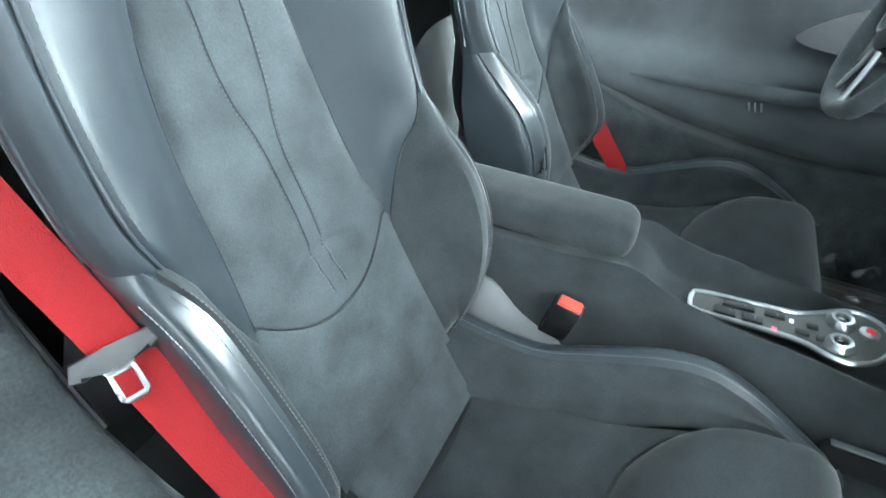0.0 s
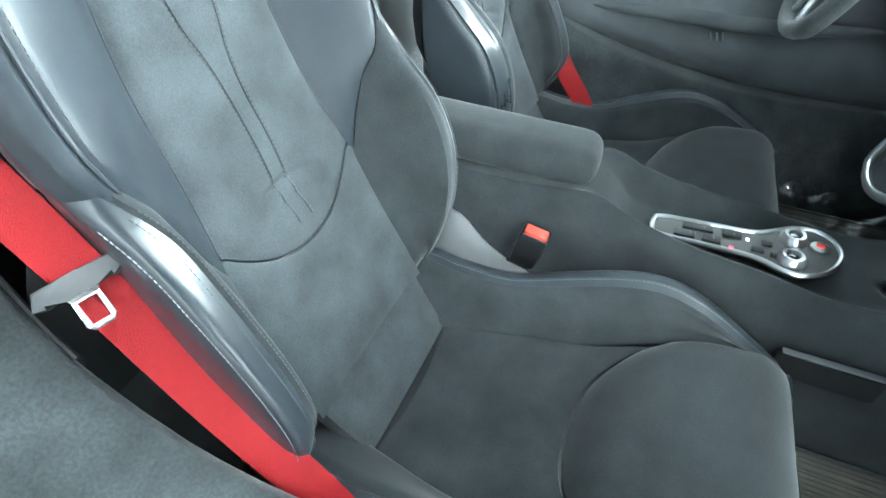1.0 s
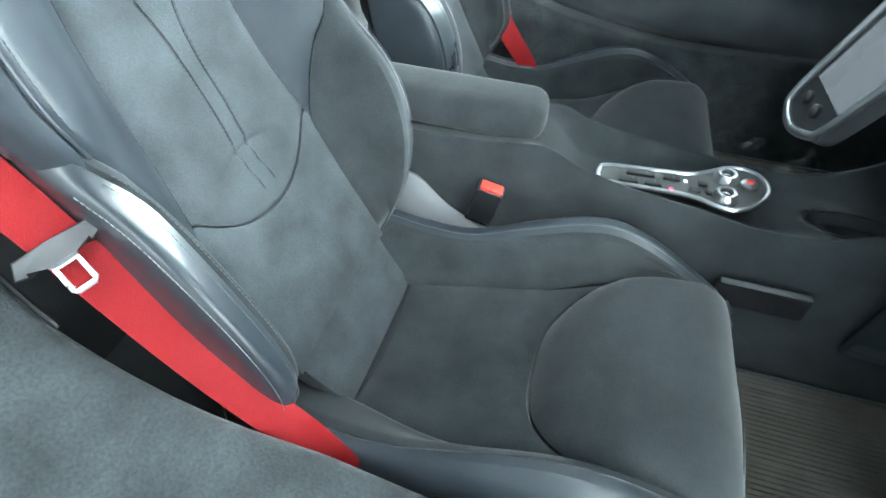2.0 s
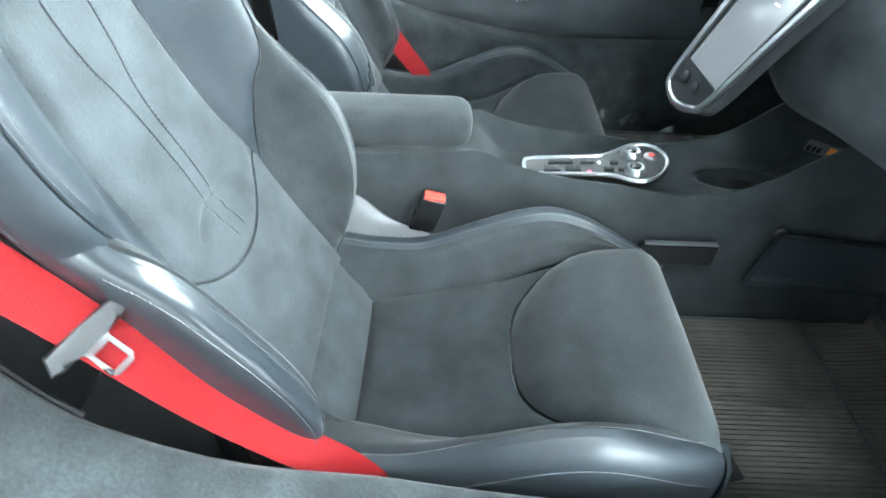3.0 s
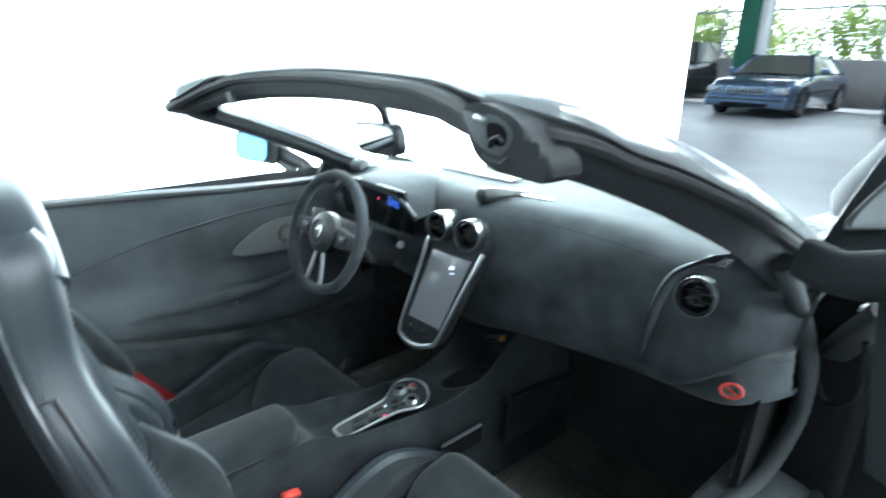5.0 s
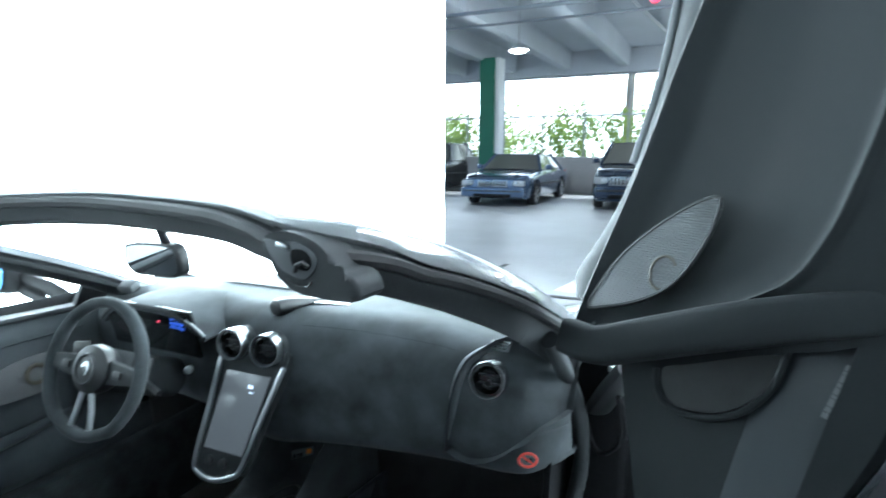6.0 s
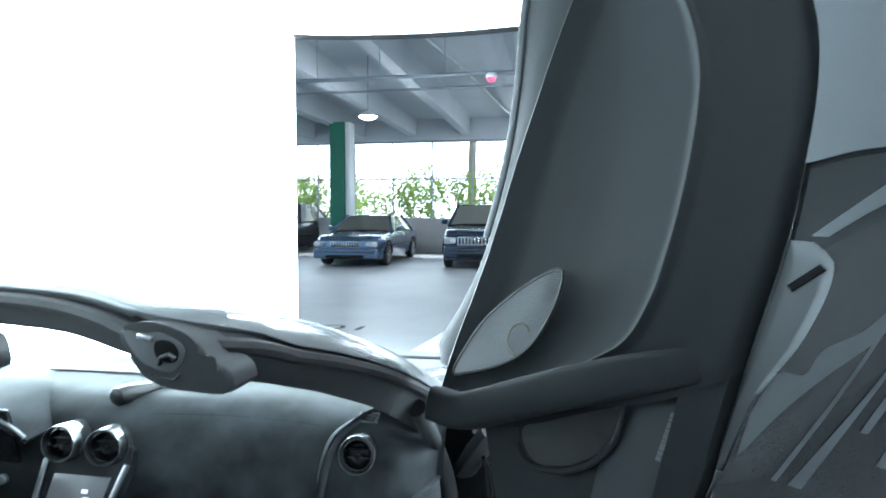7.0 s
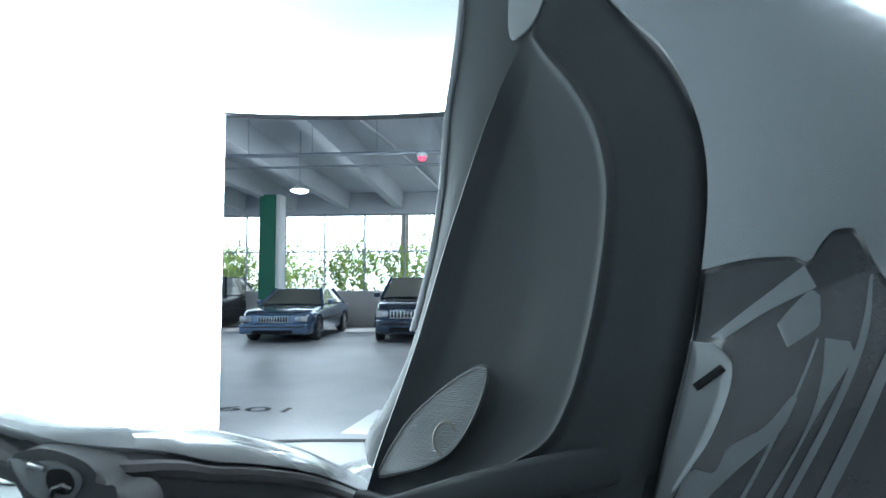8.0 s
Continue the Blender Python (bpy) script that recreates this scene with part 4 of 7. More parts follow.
def vent(at, z, r, name_label):
    m = axes(at, z, (1, 0, 0))
    v = part("round_vent", lathe([(r, -0.03), (r, 0.006), (r * 0.975, 0.011), (r * 0.93, 0.011), (r * 0.9, 0.006), (r * 0.89, -0.02), (r * 0.3, -0.024)], m, 40), CHROME, dash, name_label)
    part("vent_core", lathe([(r * 0.888, -0.022), (r * 0.86, 0.003), (r * 0.74, 0.004), (r * 0.62, -0.008), (r * 0.5, -0.016), (r * 0.2, -0.018)], m, 32), GLOSS_BLACK, v)
    for k in (-0.22, 0.22):
        part("vane", rbox((r * 1.1, 0.003, 0.01), m @ pose(0, k * r, -0.008), 0.001), PLASTIC, v)
    part("vent_knob", lathe([(r * 0.17, -0.01), (r * 0.17, 0.0), (r * 0.1, 0.003)], m @ pose(0, -r * 0.22, -0.004)), PLASTIC, v, "small black vent knob")
    return v


vent((0.63, 0.905, 0.893), (0.12, -1, 0.22), 0.043, "chrome-rimmed round air vent")
slot_at = dashf(0.622, 0.3) + Vector((0, -0.004, 0.004))
slot = part("demist_slot", rbox((0.05, 0.034, 0.006), axes(slot_at, (0.05, -0.45, 1), (1, 0.1, 0)), 0.002), LEATHER_PALE, dash, "slotted demister outlet")
for k in range(3):
    part("slot_vane", rbox((0.04, 0.006, 0.003), axes(slot_at, (0.05, -0.45, 1), (1, 0.1, 0)) @ pose(0.003 * (k - 1), 0.0095 * (k - 1), 0.003, 0, 0, -8), 0.001), GLOSS_BLACK, slot)
# airbag notice on the dash end: red ring with a stroke, plain shapes inside
mn = axes((0.725, 0.918, 0.714), (0.4, -0.9, 0.05), (0.9, 0.4, 0))
sign = part("warning_disc", lathe([(0.023, 0), (0.023, 0.001)], mn @ Matrix.Diagonal((1, 0.78, 1, 1)), 32), TRIM_GREY, dash, "round red warning sticker on the dash end")
part("sticker_ring", tube([mn @ Vector((0.0205 * math.cos(a), 0.016 * math.sin(a), 0.0015)) for a in span(0, 2 * math.pi, 33)[:-1]], 0.0033, 6, closed=True, up=(0.3, -0.93, 0.05)), RED_BTN, sign)
part("sticker_stroke", rbox((0.038, 0.004, 0.001), mn @ pose(0, 0, 0.002, 0, 0, -35), 0), RED_BTN, sign)
part("sticker_mark", rbox((0.017, 0.009, 0.001), mn @ pose(0.002, 0.0, 0.0014), 0), GLOSS_BLACK, sign)


# screen in its tapering surround, two round vents on top
ms = axes((0.0, 0.77, 0.745), (0.08, -0.945, 0.335), (1, 0, 0))
SKEW = lambda p: (p[0] + 0.013 + 0.16 * (p[1] - 0.15), p[1])
scr_o = lambda g: [SKEW(q) for q in path([(-0.075 - g, -0.145, 0), (-0.05 - g * 0.7, -0.175 - g * 0.7, 0), (0.0, -0.183 - g, 0), (0.05 + g * 0.7, -0.165 - g * 0.7, 0), (0.072 + g, -0.135, 0), (0.085 + g, 0.0, 0), (0.1 + g, 0.125, 0), (0.09, 0.165, 0), (0.0, 0.175, 0), (-0.09, 0.165, 0), (-0.1 - g, 0.125, 0), (-0.088 - g, 0.0, 0)], 60, True)]
stack = part("screen_surround", slab(scr_o(0.004), 0.03, ms @ pose(0, 0, -0.03), 0.004), TRIM, dash, "tapering black screen surround")
rim = [Vector((*SKEW(p), 0)) for p in path([(0.1, 0.125, 0), (0.085, 0.0, 0), (0.072, -0.135, 0), (0.05, -0.165, 0), (0.0, -0.183, 0), (-0.05, -0.175, 0), (-0.075, -0.145, 0), (-0.088, 0.0, 0), (-0.1, 0.125, 0)], 70)]
part("surround_trim", sweep([ms @ Vector((p.x, p.y, 0.003)) for p in rim], ring(0.0075, 0.005, 10, 3), up=ms.to_3x3() @ Vector((0, 0, 1))), CHROME, stack, "satin chrome trim strip")
part("screen", slab([SKEW(p) for p in ((-0.07, 0.1), (-0.062, -0.105), (0.06, -0.105), (0.07, 0.1))], 0.003, ms @ pose(0, -0.005, 0.0), 0.001), SCREEN, stack, "upright touch screen")
for x in (-0.065, -0.02):
    part("screen_button", lathe([(0.012, 0), (0.012, 0.006), (0.009, 0.008)], ms @ pose(x, -0.138, 0.0)), PLASTIC, stack)
part("clock_digits", bars(ms @ pose(0.012, 0.062, 0.0032), (0.003, 0.0045, 0.0045), 0.008, 0.0004, 0.0015), WHITE_LIT, stack, "pale lit clock digits")
part("clock_digits", bars(ms @ pose(0.018, 0.048, 0.0032), (0.008, 0.005), 0.0025, 0.0004, 0.0015), WHITE_LIT, stack)
for x in (-0.048, 0.062):
    vent(ms @ Vector((x, 0.163, 0.026)), (0.12 + x, -1, 0.12), 0.042, "chrome-rimmed round air vent")
    part("vent_tube", lathe([(0.043, -0.1), (0.0445, -0.02), (0.044, 0.0)], axes(ms @ Vector((x, 0.163, 0.012)), (0.12 + x, -1, 0.12), (1, 0, 0)), 32), TRIM, stack)
sensor = part("dash_sensor", sweep([(0.027, 0.88, 0.992), (0.028, 0.885, 0.992), (0.034, 0.905, 0.993), (0.05, 0.95, 0.991), (0.072, 1.02, 0.986)], ring(0.026, 0.023, 16, 2.2), scale=lambda f: (0.7, 0.95, 1.0, 0.85, 0.4)[round(f * 4)]), PLASTIC, dash, "small black sensor pod on the dash")
part("dash_trim", rbox((0.11, 0.016, 0.003), pose(0.12, 1.0, 0.9895, 0, 2, 18), 0.001), CHROME, dash, "bright trim strip")
part("screen_base_strip", sweep([(x, 1.12 - 0.1 * x * x, 0.99) for x in span(-0.36, -0.05, 14)], ring(0.035, 0.003, 8, 4)), SHIELD, dash, "pale strip at the windscreen base")
# hooded instrument binnacle
def hood(u, v):
    a = (u - 0.5) * 2
    x = -0.345 + a * 0.22
    z = 0.995 - 0.07 * abs(a) ** 3.0
    y = 0.765 + 0.02 * a * a + v * 0.215
    return Vector((x, y, z - 0.012 * (1 - v) ** 2))
part("binnacle_hood", pad(hood, span(0, 1, 25), span(0, 1, 11), 0.002, 0.016, 0.1, 1), DASH_SUEDE, dash, "hooded instrument binnacle")
part("binnacle_lip", sweep([hood(u, 0) + Vector((0, 0, -0.004)) for u in span(0.02, 0.98, 24)], ring(0.005, 0.008, 8)), TRIM, dash)
part("bright_edge", tube([hood(u, 0.02) + Vector((0, -0.006, 0.002)) for u in span(0.86, 0.99, 8)] , 0.004, 6), CHROME, dash)
inst = part("instrument_face", rbox((0.36, 0.012, 0.14), pose(-0.345, 0.79, 0.915, 12), 0.01), GLOSS_BLACK, dash, "black instrument panel")
for k, (dx, dz, w) in enumerate(((-0.012, 0.012, 0.022), (0.012, 0.01, 0.018), (0.0, 0.0, 0.05), (-0.014, -0.01, 0.02), (0.014, -0.011, 0.026))):
    part("lit_display", rbox((w, 0.002, 0.006), pose(-0.225 + dx, 0.776, 0.943 + dz, 12, 3 * (k - 2), 0), 0), BLUE_LIT, inst, "dim blue lit display")
part("lit_display", rbox((0.006, 0.002, 0.004), pose(-0.3, 0.778, 0.94, 12), 0), RED_LAMP, inst, "small red lit display")

# ---- steering wheel ----
wheel = thing("steering_wheel", (-0.308, 0.6, 0.86), "three-spoke suede steering wheel with bright lower spoke", "steering wheel")
mw = axes((-0.308, 0.595, 0.864), (0, -0.94, 0.34), (1, 0, 0))
rim_p = [mw @ Vector((0.172 * math.cos(a), 0.172 * math.sin(a) * (0.98 if math.sin(a) > -0.8 else 0.94), 0)) for a in span(0, 2 * math.pi, 49)[:-1]]
part("rim", sweep(rim_p, ring(0.0145, 0.017, 12), closed=True, up=mw.to_3x3() @ Vector((0, 0, 1))), SUEDE, wheel, "thick suede rim")
hub = part("airbag_hub", lathe([(0.062, -0.03), (0.07, -0.008), (0.066, 0.012), (0.045, 0.022), (0.01, 0.025)], mw @ Matrix.Diagonal((1, 0.9, 1, 1)), 32), PLASTIC, wheel, "dark airbag hub")
part("hub_ring", tube([mw @ Vector((0.034 * math.cos(a), 0.036 * math.sin(a), 0.0245)) for a in span(0, 2 * math.pi, 33)[:-1]], 0.0035, 6, closed=True, up=mw.to_3x3() @ Vector((0, 0, 1))), TRIM_DARK, hub)
part("badge", slab([(q.x, q.y) for q in path([(-0.012, 0.004, 0), (-0.002, 0.018, 0), (0.013, 0.017, 0), (0.018, 0.004, 0), (0.009, -0.014, 0), (0.011, 0.003, 0), (0.003, 0.008, 0)], 30, True)], 0.003, mw @ pose(0, 0, 0.025)), CHROME, hub, "small silver badge")
for sx in (-1, 1):
    sp = part("spoke", slab([(0.055, 0.03), (0.168, 0.018), (0.168, -0.016), (0.055, -0.03)] if sx > 0 else [(-0.055, -0.03), (-0.168, -0.016), (-0.168, 0.018), (-0.055, 0.03)], 0.018, mw @ pose(0, 0, -0.012), 0.004), TRIM, wheel)
    part("spoke_switch", rbox((0.03, 0.018, 0.006), mw @ pose(sx * 0.1, 0.0, 0.009), 0.002), PLASTIC, sp)
    part("lower_spoke", sweep([mw @ Vector((sx * 0.016, -0.05, 0.004)), mw @ Vector((sx * 0.028, -0.1, 0.0)), mw @ Vector((sx * 0.04, -0.163, 0.0))], ring(0.0085, 0.005, 8, 3), up=mw.to_3x3() @ Vector((0, 0, 1))), ALU, wheel, "bright metal lower spoke")
    part("shift_paddle", slab([(0.08, -0.01), (0.15, 0.0), (0.155, 0.05), (0.09, 0.06)] if sx > 0 else [(-0.09, 0.06), (-0.155, 0.05), (-0.15, 0.0), (-0.08, -0.01)], 0.005, mw @ pose(0, 0, -0.04), 0.002), PLASTIC, wheel)
    part("stalk", tube([mw @ Vector((sx * 0.05, 0.0, -0.07)), mw @ Vector((sx * 0.14, -0.02, -0.06)), mw @ Vector((sx * 0.18, -0.03, -0.055))], 0.008, 8), PLASTIC, wheel)
part("column_shroud", tube([mw @ Vector((0, 0, -0.02)), mw @ Vector((0, -0.01, -0.1)), mw @ Vector((0, -0.02, -0.24))], 0.055, 16), TRIM, wheel)
part("column_switch", lathe([(0.011, 0), (0.011, 0.01), (0.008, 0.012)], axes((-0.165, 0.76, 0.83), (0.3, -1, 0.2)), 16), CHROME, dash, "small bright switch")

# ---- windscreen frame: header, pillars, glass, mirrors ----
frame_t = thing("windscreen_frame", (0, 1.2, 0.9), "black windscreen frame with silver painted pillars and header", "windscreen frame")
LOOP = [(-0.775, 1.3, 0.795), (-0.745, 1.14, 0.88), (-0.715, 0.98, 0.955), (-0.69, 0.82, 1.03), (-0.665, 0.65, 1.105), (-0.648, 0.5, 1.165), (-0.63, 0.385, 1.205), (-0.585, 0.352, 1.225),
        (-0.5, 0.39, 1.252), (-0.35, 0.435, 1.276), (-0.2, 0.46, 1.288), (0.0, 0.47, 1.295), (0.2, 0.46, 1.293), (0.38, 0.435, 1.288), (0.5, 0.405, 1.274), (0.555, 0.393, 1.267), (0.592, 0.41, 1.262), (0.612, 0.45, 1.253),
        (0.628, 0.52, 1.233), (0.655, 0.62, 1.2), (0.695, 0.8, 1.128), (0.73, 1.0, 1.03), (0.757, 1.16, 0.94), (0.785, 1.3, 0.845)]
line = path(LOOP, 130)
hp = [p for p in line if -0.62 < p.x < 0.6 and p.y < 0.5]
part("frame_trim", sweep(line, [(-0.085, -0.012), (-0.06, 0.006), (-0.03, 0.022), (0.005, 0.028), (0.035, 0.018), (0.044, 0.0), (0.036, -0.026), (0.0, -0.038), (-0.05, -0.034), (-0.082, -0.024)]), TRIM, frame_t, "black suede header and pillar trim")
ease = lambda i: min(1, max(0, (abs(i - 68) - 17) / 9))
seal = [p + s_ * (0.043 + 0.007 * ease(i)) + u_ * (0.012 - 0.028 * ease(i)) for i, (p, (t_, s_, u_)) in enumerate(zip(line, frames(line)))]
part("frame_seal", sweep(seal[2:-2], ring(0.012, 0.012, 8)), RUBBER, frame_t, "black rubber roof seal")
paint_l = [p + s_ * -0.005 + u_ * 0.03 for p, (t_, s_, u_) in zip(line, frames(line))]
HEAD_O = [(-0.08, -0.03), (-0.075, -0.012), (-0.03, 0.01), (0.01, 0.014), (0.024, 0.01), (0.032, 0.008), (0.036, 0.006), (0.036, -0.002), (0.034, -0.008)]
PILLAR_O = [(-0.08, -0.03), (-0.075, -0.012), (-0.03, 0.01), (0.01, 0.014), (0.03, 0.008), (0.05, -0.008), (0.06, -0.03), (0.05, -0.032), (0.03, -0.014)]
def skin(i0, i1):
    bm, rows = bmesh.new(), []
    fl = frames(line)
    for i in range(i0, i1):
        w = min(1, max(0, (abs(i - 68) - 18) / 9))
        w = w * w * (3 - 2 * w)
        t_, s_, u_ = fl[i]
        rows.append([bm.verts.new(paint_l[i] + s_ * (a[0] + (b[0] - a[0]) * w) + u_ * (a[1] + (b[1] - a[1]) * w)) for a, b in zip(HEAD_O, PILLAR_O)])
    k = len(HEAD_O)
    for a, b in zip(rows, rows[1:]):
        for n in range(k):
            bm.faces.new((a[n], a[(n + 1) % k], b[(n + 1) % k], b[n]))
    bm.faces.new(rows[0]), bm.faces.new(rows[-1][::-1])
    return bm
for nm, i0, i1 in (("pillar_skin", 0, 44), ("header_skin", 43, 91), ("pillar_skin", 90, 130)):
    part(nm, skin(i0, i1), PAINT, frame_t, "silver painted frame skin")
fr = frames(line)
for q in (1, -1):
    idx = list(range(89, 130)) if q > 0 else list(range(46, -1, -1))
    DEEP = crv([(0, 0.055), (0.25, 0.075), (0.6, 0.1), (1.0, 0.13)]) if q > 0 else crv([(0, 0.03), (1.0, 0.045)])
    def inner_face(u, v, idx=idx, DEEP=DEEP):
        i = idx[min(len(idx) - 1, int(round(v * (len(idx) - 1))))]
        return line[i] + fr[i][1] * (0.045 - 0.03 * u * u - 0.012 * v) + Vector((0, 0, -0.01 - (DEEP(v) - 0.01) * u))
    part("pillar_trim", pad(inner_face, span(0, 1, 9), span(0, 1, 42), 0.0, 0.02, 0.03, q), TRIM, frame_t, "black trim below the pillar")
    end = line[-1] if q > 0 else line[0]
    door_seal = path([(q * 0.762, 0.93, 1.0), (q * 0.775, 1.02, 0.9), (q * 0.795, 1.11, 0.76), (q * 0.803, 1.132, 0.64), (q * 0.79, 1.132, 0.53), (q * 0.77, 1.07, 0.44), (q * 0.74, 0.95, 0.405)], 30)
    part("door_seal", sweep(door_seal, ring(0.02, 0.022, 12)), TRIM, frame_t, "padded black door seal")
# catch plate at the passenger end of the header
mc = axes((0.59, 0.338, 1.25), (0, -1, 0), (1, 0, 0))
rnd = lambda pts, n: [(q.x, q.y) for q in path([(x - 0.59, z - 1.25, 0) for x, z in pts], n, True)]
house_o = rnd([(0.515, 1.282), (0.558, 1.296), (0.606, 1.286), (0.631, 1.268), (0.644, 1.25), (0.664, 1.242), (0.674, 1.227), (0.668, 1.211), (0.611, 1.211), (0.574, 1.216), (0.548, 1.23), (0.53, 1.257)], 48)
catch = part("roof_catch", slab(house_o, 0.06, mc @ pose(0, 0, -0.06), 0.008, 4), TRIM, frame_t, "black roof catch housing")
part("catch_plate", slab(rnd([(0.524, 1.283), (0.552, 1.281), (0.579, 1.283), (0.608, 1.27), (0.611, 1.253), (0.592, 1.234), (0.562, 1.24), (0.544, 1.251)], 30), 0.003, mc @ pose(0, 0, -0.0015), 0.001), TRIM_GREY, catch, "grey catch plate")
part("catch_slot", slab(rnd([(0.572, 1.272), (0.588, 1.274), (0.6, 1.268), (0.604, 1.256), (0.596, 1.246), (0.576, 1.25), (0.57, 1.26)], 24), 0.002, mc @ pose(0, 0, 0.0008), 0.0006), DULL, catch, "dark slot of the catch")
part("catch_hook", tube([mc @ Vector(p) for p in ((-0.012, -0.006, 0.004), (-0.006, 0.004, 0.008), (0.004, 0.008, 0.008), (0.01, 0.002, 0.004))], 0.0032, 8), PLASTIC, catch)
part("catch_pin", rbox((0.022, 0.007, 0.006), mc @ pose(-0.032, 0.027, 0.003, 0, 0, -14), 0.002), ALU, catch, "bright catch pin")
part("catch_lip", tube([mc @ Vector((x - 0.59, z - 1.25, 0.003)) for x, z in ((0.562, 1.232), (0.578, 1.226), (0.598, 1.225), (0.604, 1.232))], 0.0016, 6), PLASTIC, catch)
for x, y, z in ((0.648, 0.625, 1.237), (0.66, 0.655, 1.197)):
    part("pillar_clip", rbox((0.008, 0.018, 0.004), pose(x, y, z, 20, 0, 0), 0.001), WHITE_PAINT, frame_t, "small bright clip")
def screen_glass(u, v):
    a = hp[min(len(hp) - 1, int(u * len(hp)))]
    b = Vector((-0.76 + u * 1.52, 1.33 - 0.2 * (2 * u - 1) ** 2, 0.955 - 0.09 * (2 * u - 1) ** 2))
    top = Vector((-0.6 + 1.18 * u, a.y + 0.06, a.z + 0.012))
    m = top.lerp(b, v)
    m.z += 0.02 * math.sin(math.pi * v)
    return m
gl = part("windscreen", grid(screen_glass, span(1, 0, 21), span(0, 1, 11)), GLASS, frame_t, "clear windscreen glass")
gl.visible_shadow = False
rv = part("mirror_stalk", tube([(-0.03, 0.56, 1.265), (-0.08, 0.64, 1.23), (-0.14, 0.7, 1.18), (-0.18, 0.715, 1.15)], 0.013, 10), PLASTIC, frame_t)
mm = axes((-0.178, 0.69, 1.141), (-0.05, -0.99, -0.1), (1, -0.05, 0.05)) @ Matrix.Diagonal((0.95, 1.2, 1, 1))
rb = part("rear_view_mirror", slab([(q.x, q.y) for q in path([(-0.115, 0.0, 0), (-0.105, 0.028, 0), (0.0, 0.036, 0), (0.1, 0.03, 0), (0.115, 0.0, 0), (0.1, -0.032, 0), (0, -0.036, 0), (-0.1, -0.03, 0)], 40, True)], 0.03, mm @ pose(0, 0, -0.02), 0.008), PLASTIC, frame_t, "black rear-view mirror")
part("mirror_glass", slab([(q.x, q.y) for q in path([(-0.105, 0.0, 0), (-0.096, 0.024, 0), (0.0, 0.031, 0), (0.092, 0.025, 0), (0.105, 0.0, 0), (0.092, -0.027, 0), (0, -0.031, 0), (-0.092, -0.025, 0)], 40, True)], 0.002, mm @ pose(0, 0, 0.0095)), MIRROR_DIM, rb, "dimmed mirror glass")
part("header_clip", rbox((0.02, 0.012, 0.03), pose(-0.36, 0.382, 1.245, 10, 0, 10), 0.003), TRIM_GREY, frame_t)
part("pillar_tweeter", rbox((0.05, 0.05, 0.03), pose(-0.56, 0.88, 0.992, 20, 0, 20), 0.01), TRIM_GREY, frame_t)

# ---- driver door, closed ----
ddoor = thing("car_door", (-0.8, 0.4, 0.3), "closed black car door with speaker and pull handle", "car door", "car doors")
LEDGE = crv([(-0.3, -0.11), (0.05, -0.09), (0.46, 0.0), (0.7, 0.03), (1.15, 0.04)])
def dpanel(u, v):
    y = -0.3 + u * 1.45
    zt = crv([(-0.3, 0.945), (0.2, 0.922), (0.6, 0.9), (1.15, 0.885)])(y)
    z = zt - v * (zt - 0.22)
    t = [0, 0.05, 0.25, 0.38, 0.47, 0.56, 0.64, 0.675, 0.71, 1.0]
    kx = [0.835, 0.8, 0.775, 0.77, 0.775, 0.735, 0.728, 0.735, 0.762, 0.72]
    x = crv(list(zip(t, kx)))(min(1, max(0, v - (LEDGE(y) if 0.4 < v else LEDGE(y) * max(0, v - 0.1) / 0.3))))
    x += 0.03 * math.exp(-((y - 0.35) / 0.35) ** 2) * math.exp(-((v - 0.36) / 0.12) ** 2)
    return Vector((-x, y, z))
part("door_panel", pad(dpanel, span(0, 1, 41), span(0, 1, 41), 0.0, 0.03, 0.02, -1), DOOR_LIT, ddoor, "lined door panel, its grey lightened as if lit")
part("door_top", sweep([dpanel(u, 0) + Vector((-0.02, 0, 0.0)) for u in span(0.02, 0.98, 24)], ring(0.035, 0.012, 10, 3)), TRIM_DARK, ddoor, "dark door top rail")
part("outer_skin", grid(lambda u, v: Vector((-0.9 - 0.06 * math.sin(math.pi * v), -0.3 + u * 1.5, 0.93 - v * 0.6)), span(0, 1, 16), span(0, 1, 10)), PAINT, ddoor, "silver painted outer skin")
part("door_pull", sweep(path([dpanel(0.3, 0.52), dpanel(0.42, 0.5) + Vector((0.03, 0, 0)), dpanel(0.6, 0.49) + Vector((0.04, 0, 0)), dpanel(0.8, 0.44) + Vector((0.02, 0, 0))], 20), ring(0.012, 0.02, 12, 2), scale=lambda f: max(0.02, math.sin(math.pi * min(1, 0.02 + f * 0.98)) ** 0.6)), DOOR_LIT, ddoor, "lined door pull")
leaf_d = [(q.x, q.y) for q in path([(-0.15, -0.035, 0), (-0.06, 0.03, 0), (0.03, 0.055, 0), (0.11, 0.05, 0), (0.12, 0.0, 0), (0.08, -0.055, 0), (-0.04, -0.06, 0)], 40, True)]
mk = axes((-0.768, 0.64, 0.735), (1, 0, 0.05), (0, 1, 0))
spk = part("speaker_grille", slab(leaf_d, 0.008, mk, 0.003), GRILLE_MESH, ddoor, "leaf-shaped metal speaker grille")
part("speaker_cone", tube([mk @ Vector((0.055 + 0.028 * math.cos(a), 0.0 + 0.028 * math.sin(a), 0.0085)) for a in span(0, 6.283, 25)[:-1]], 0.007, 8, closed=True, up=(1, 0, 0)), AMBER, spk)
part("panel_line", tube([dpanel(u, crv([(0.2, 0.3), (0.35, 0.2), (0.6, 0.1), (0.8, 0.08)])(u)) + Vector((0.003, 0, 0)) for u in span(0.2, 0.8, 24)], 0.003, 6), LEATHER, ddoor)
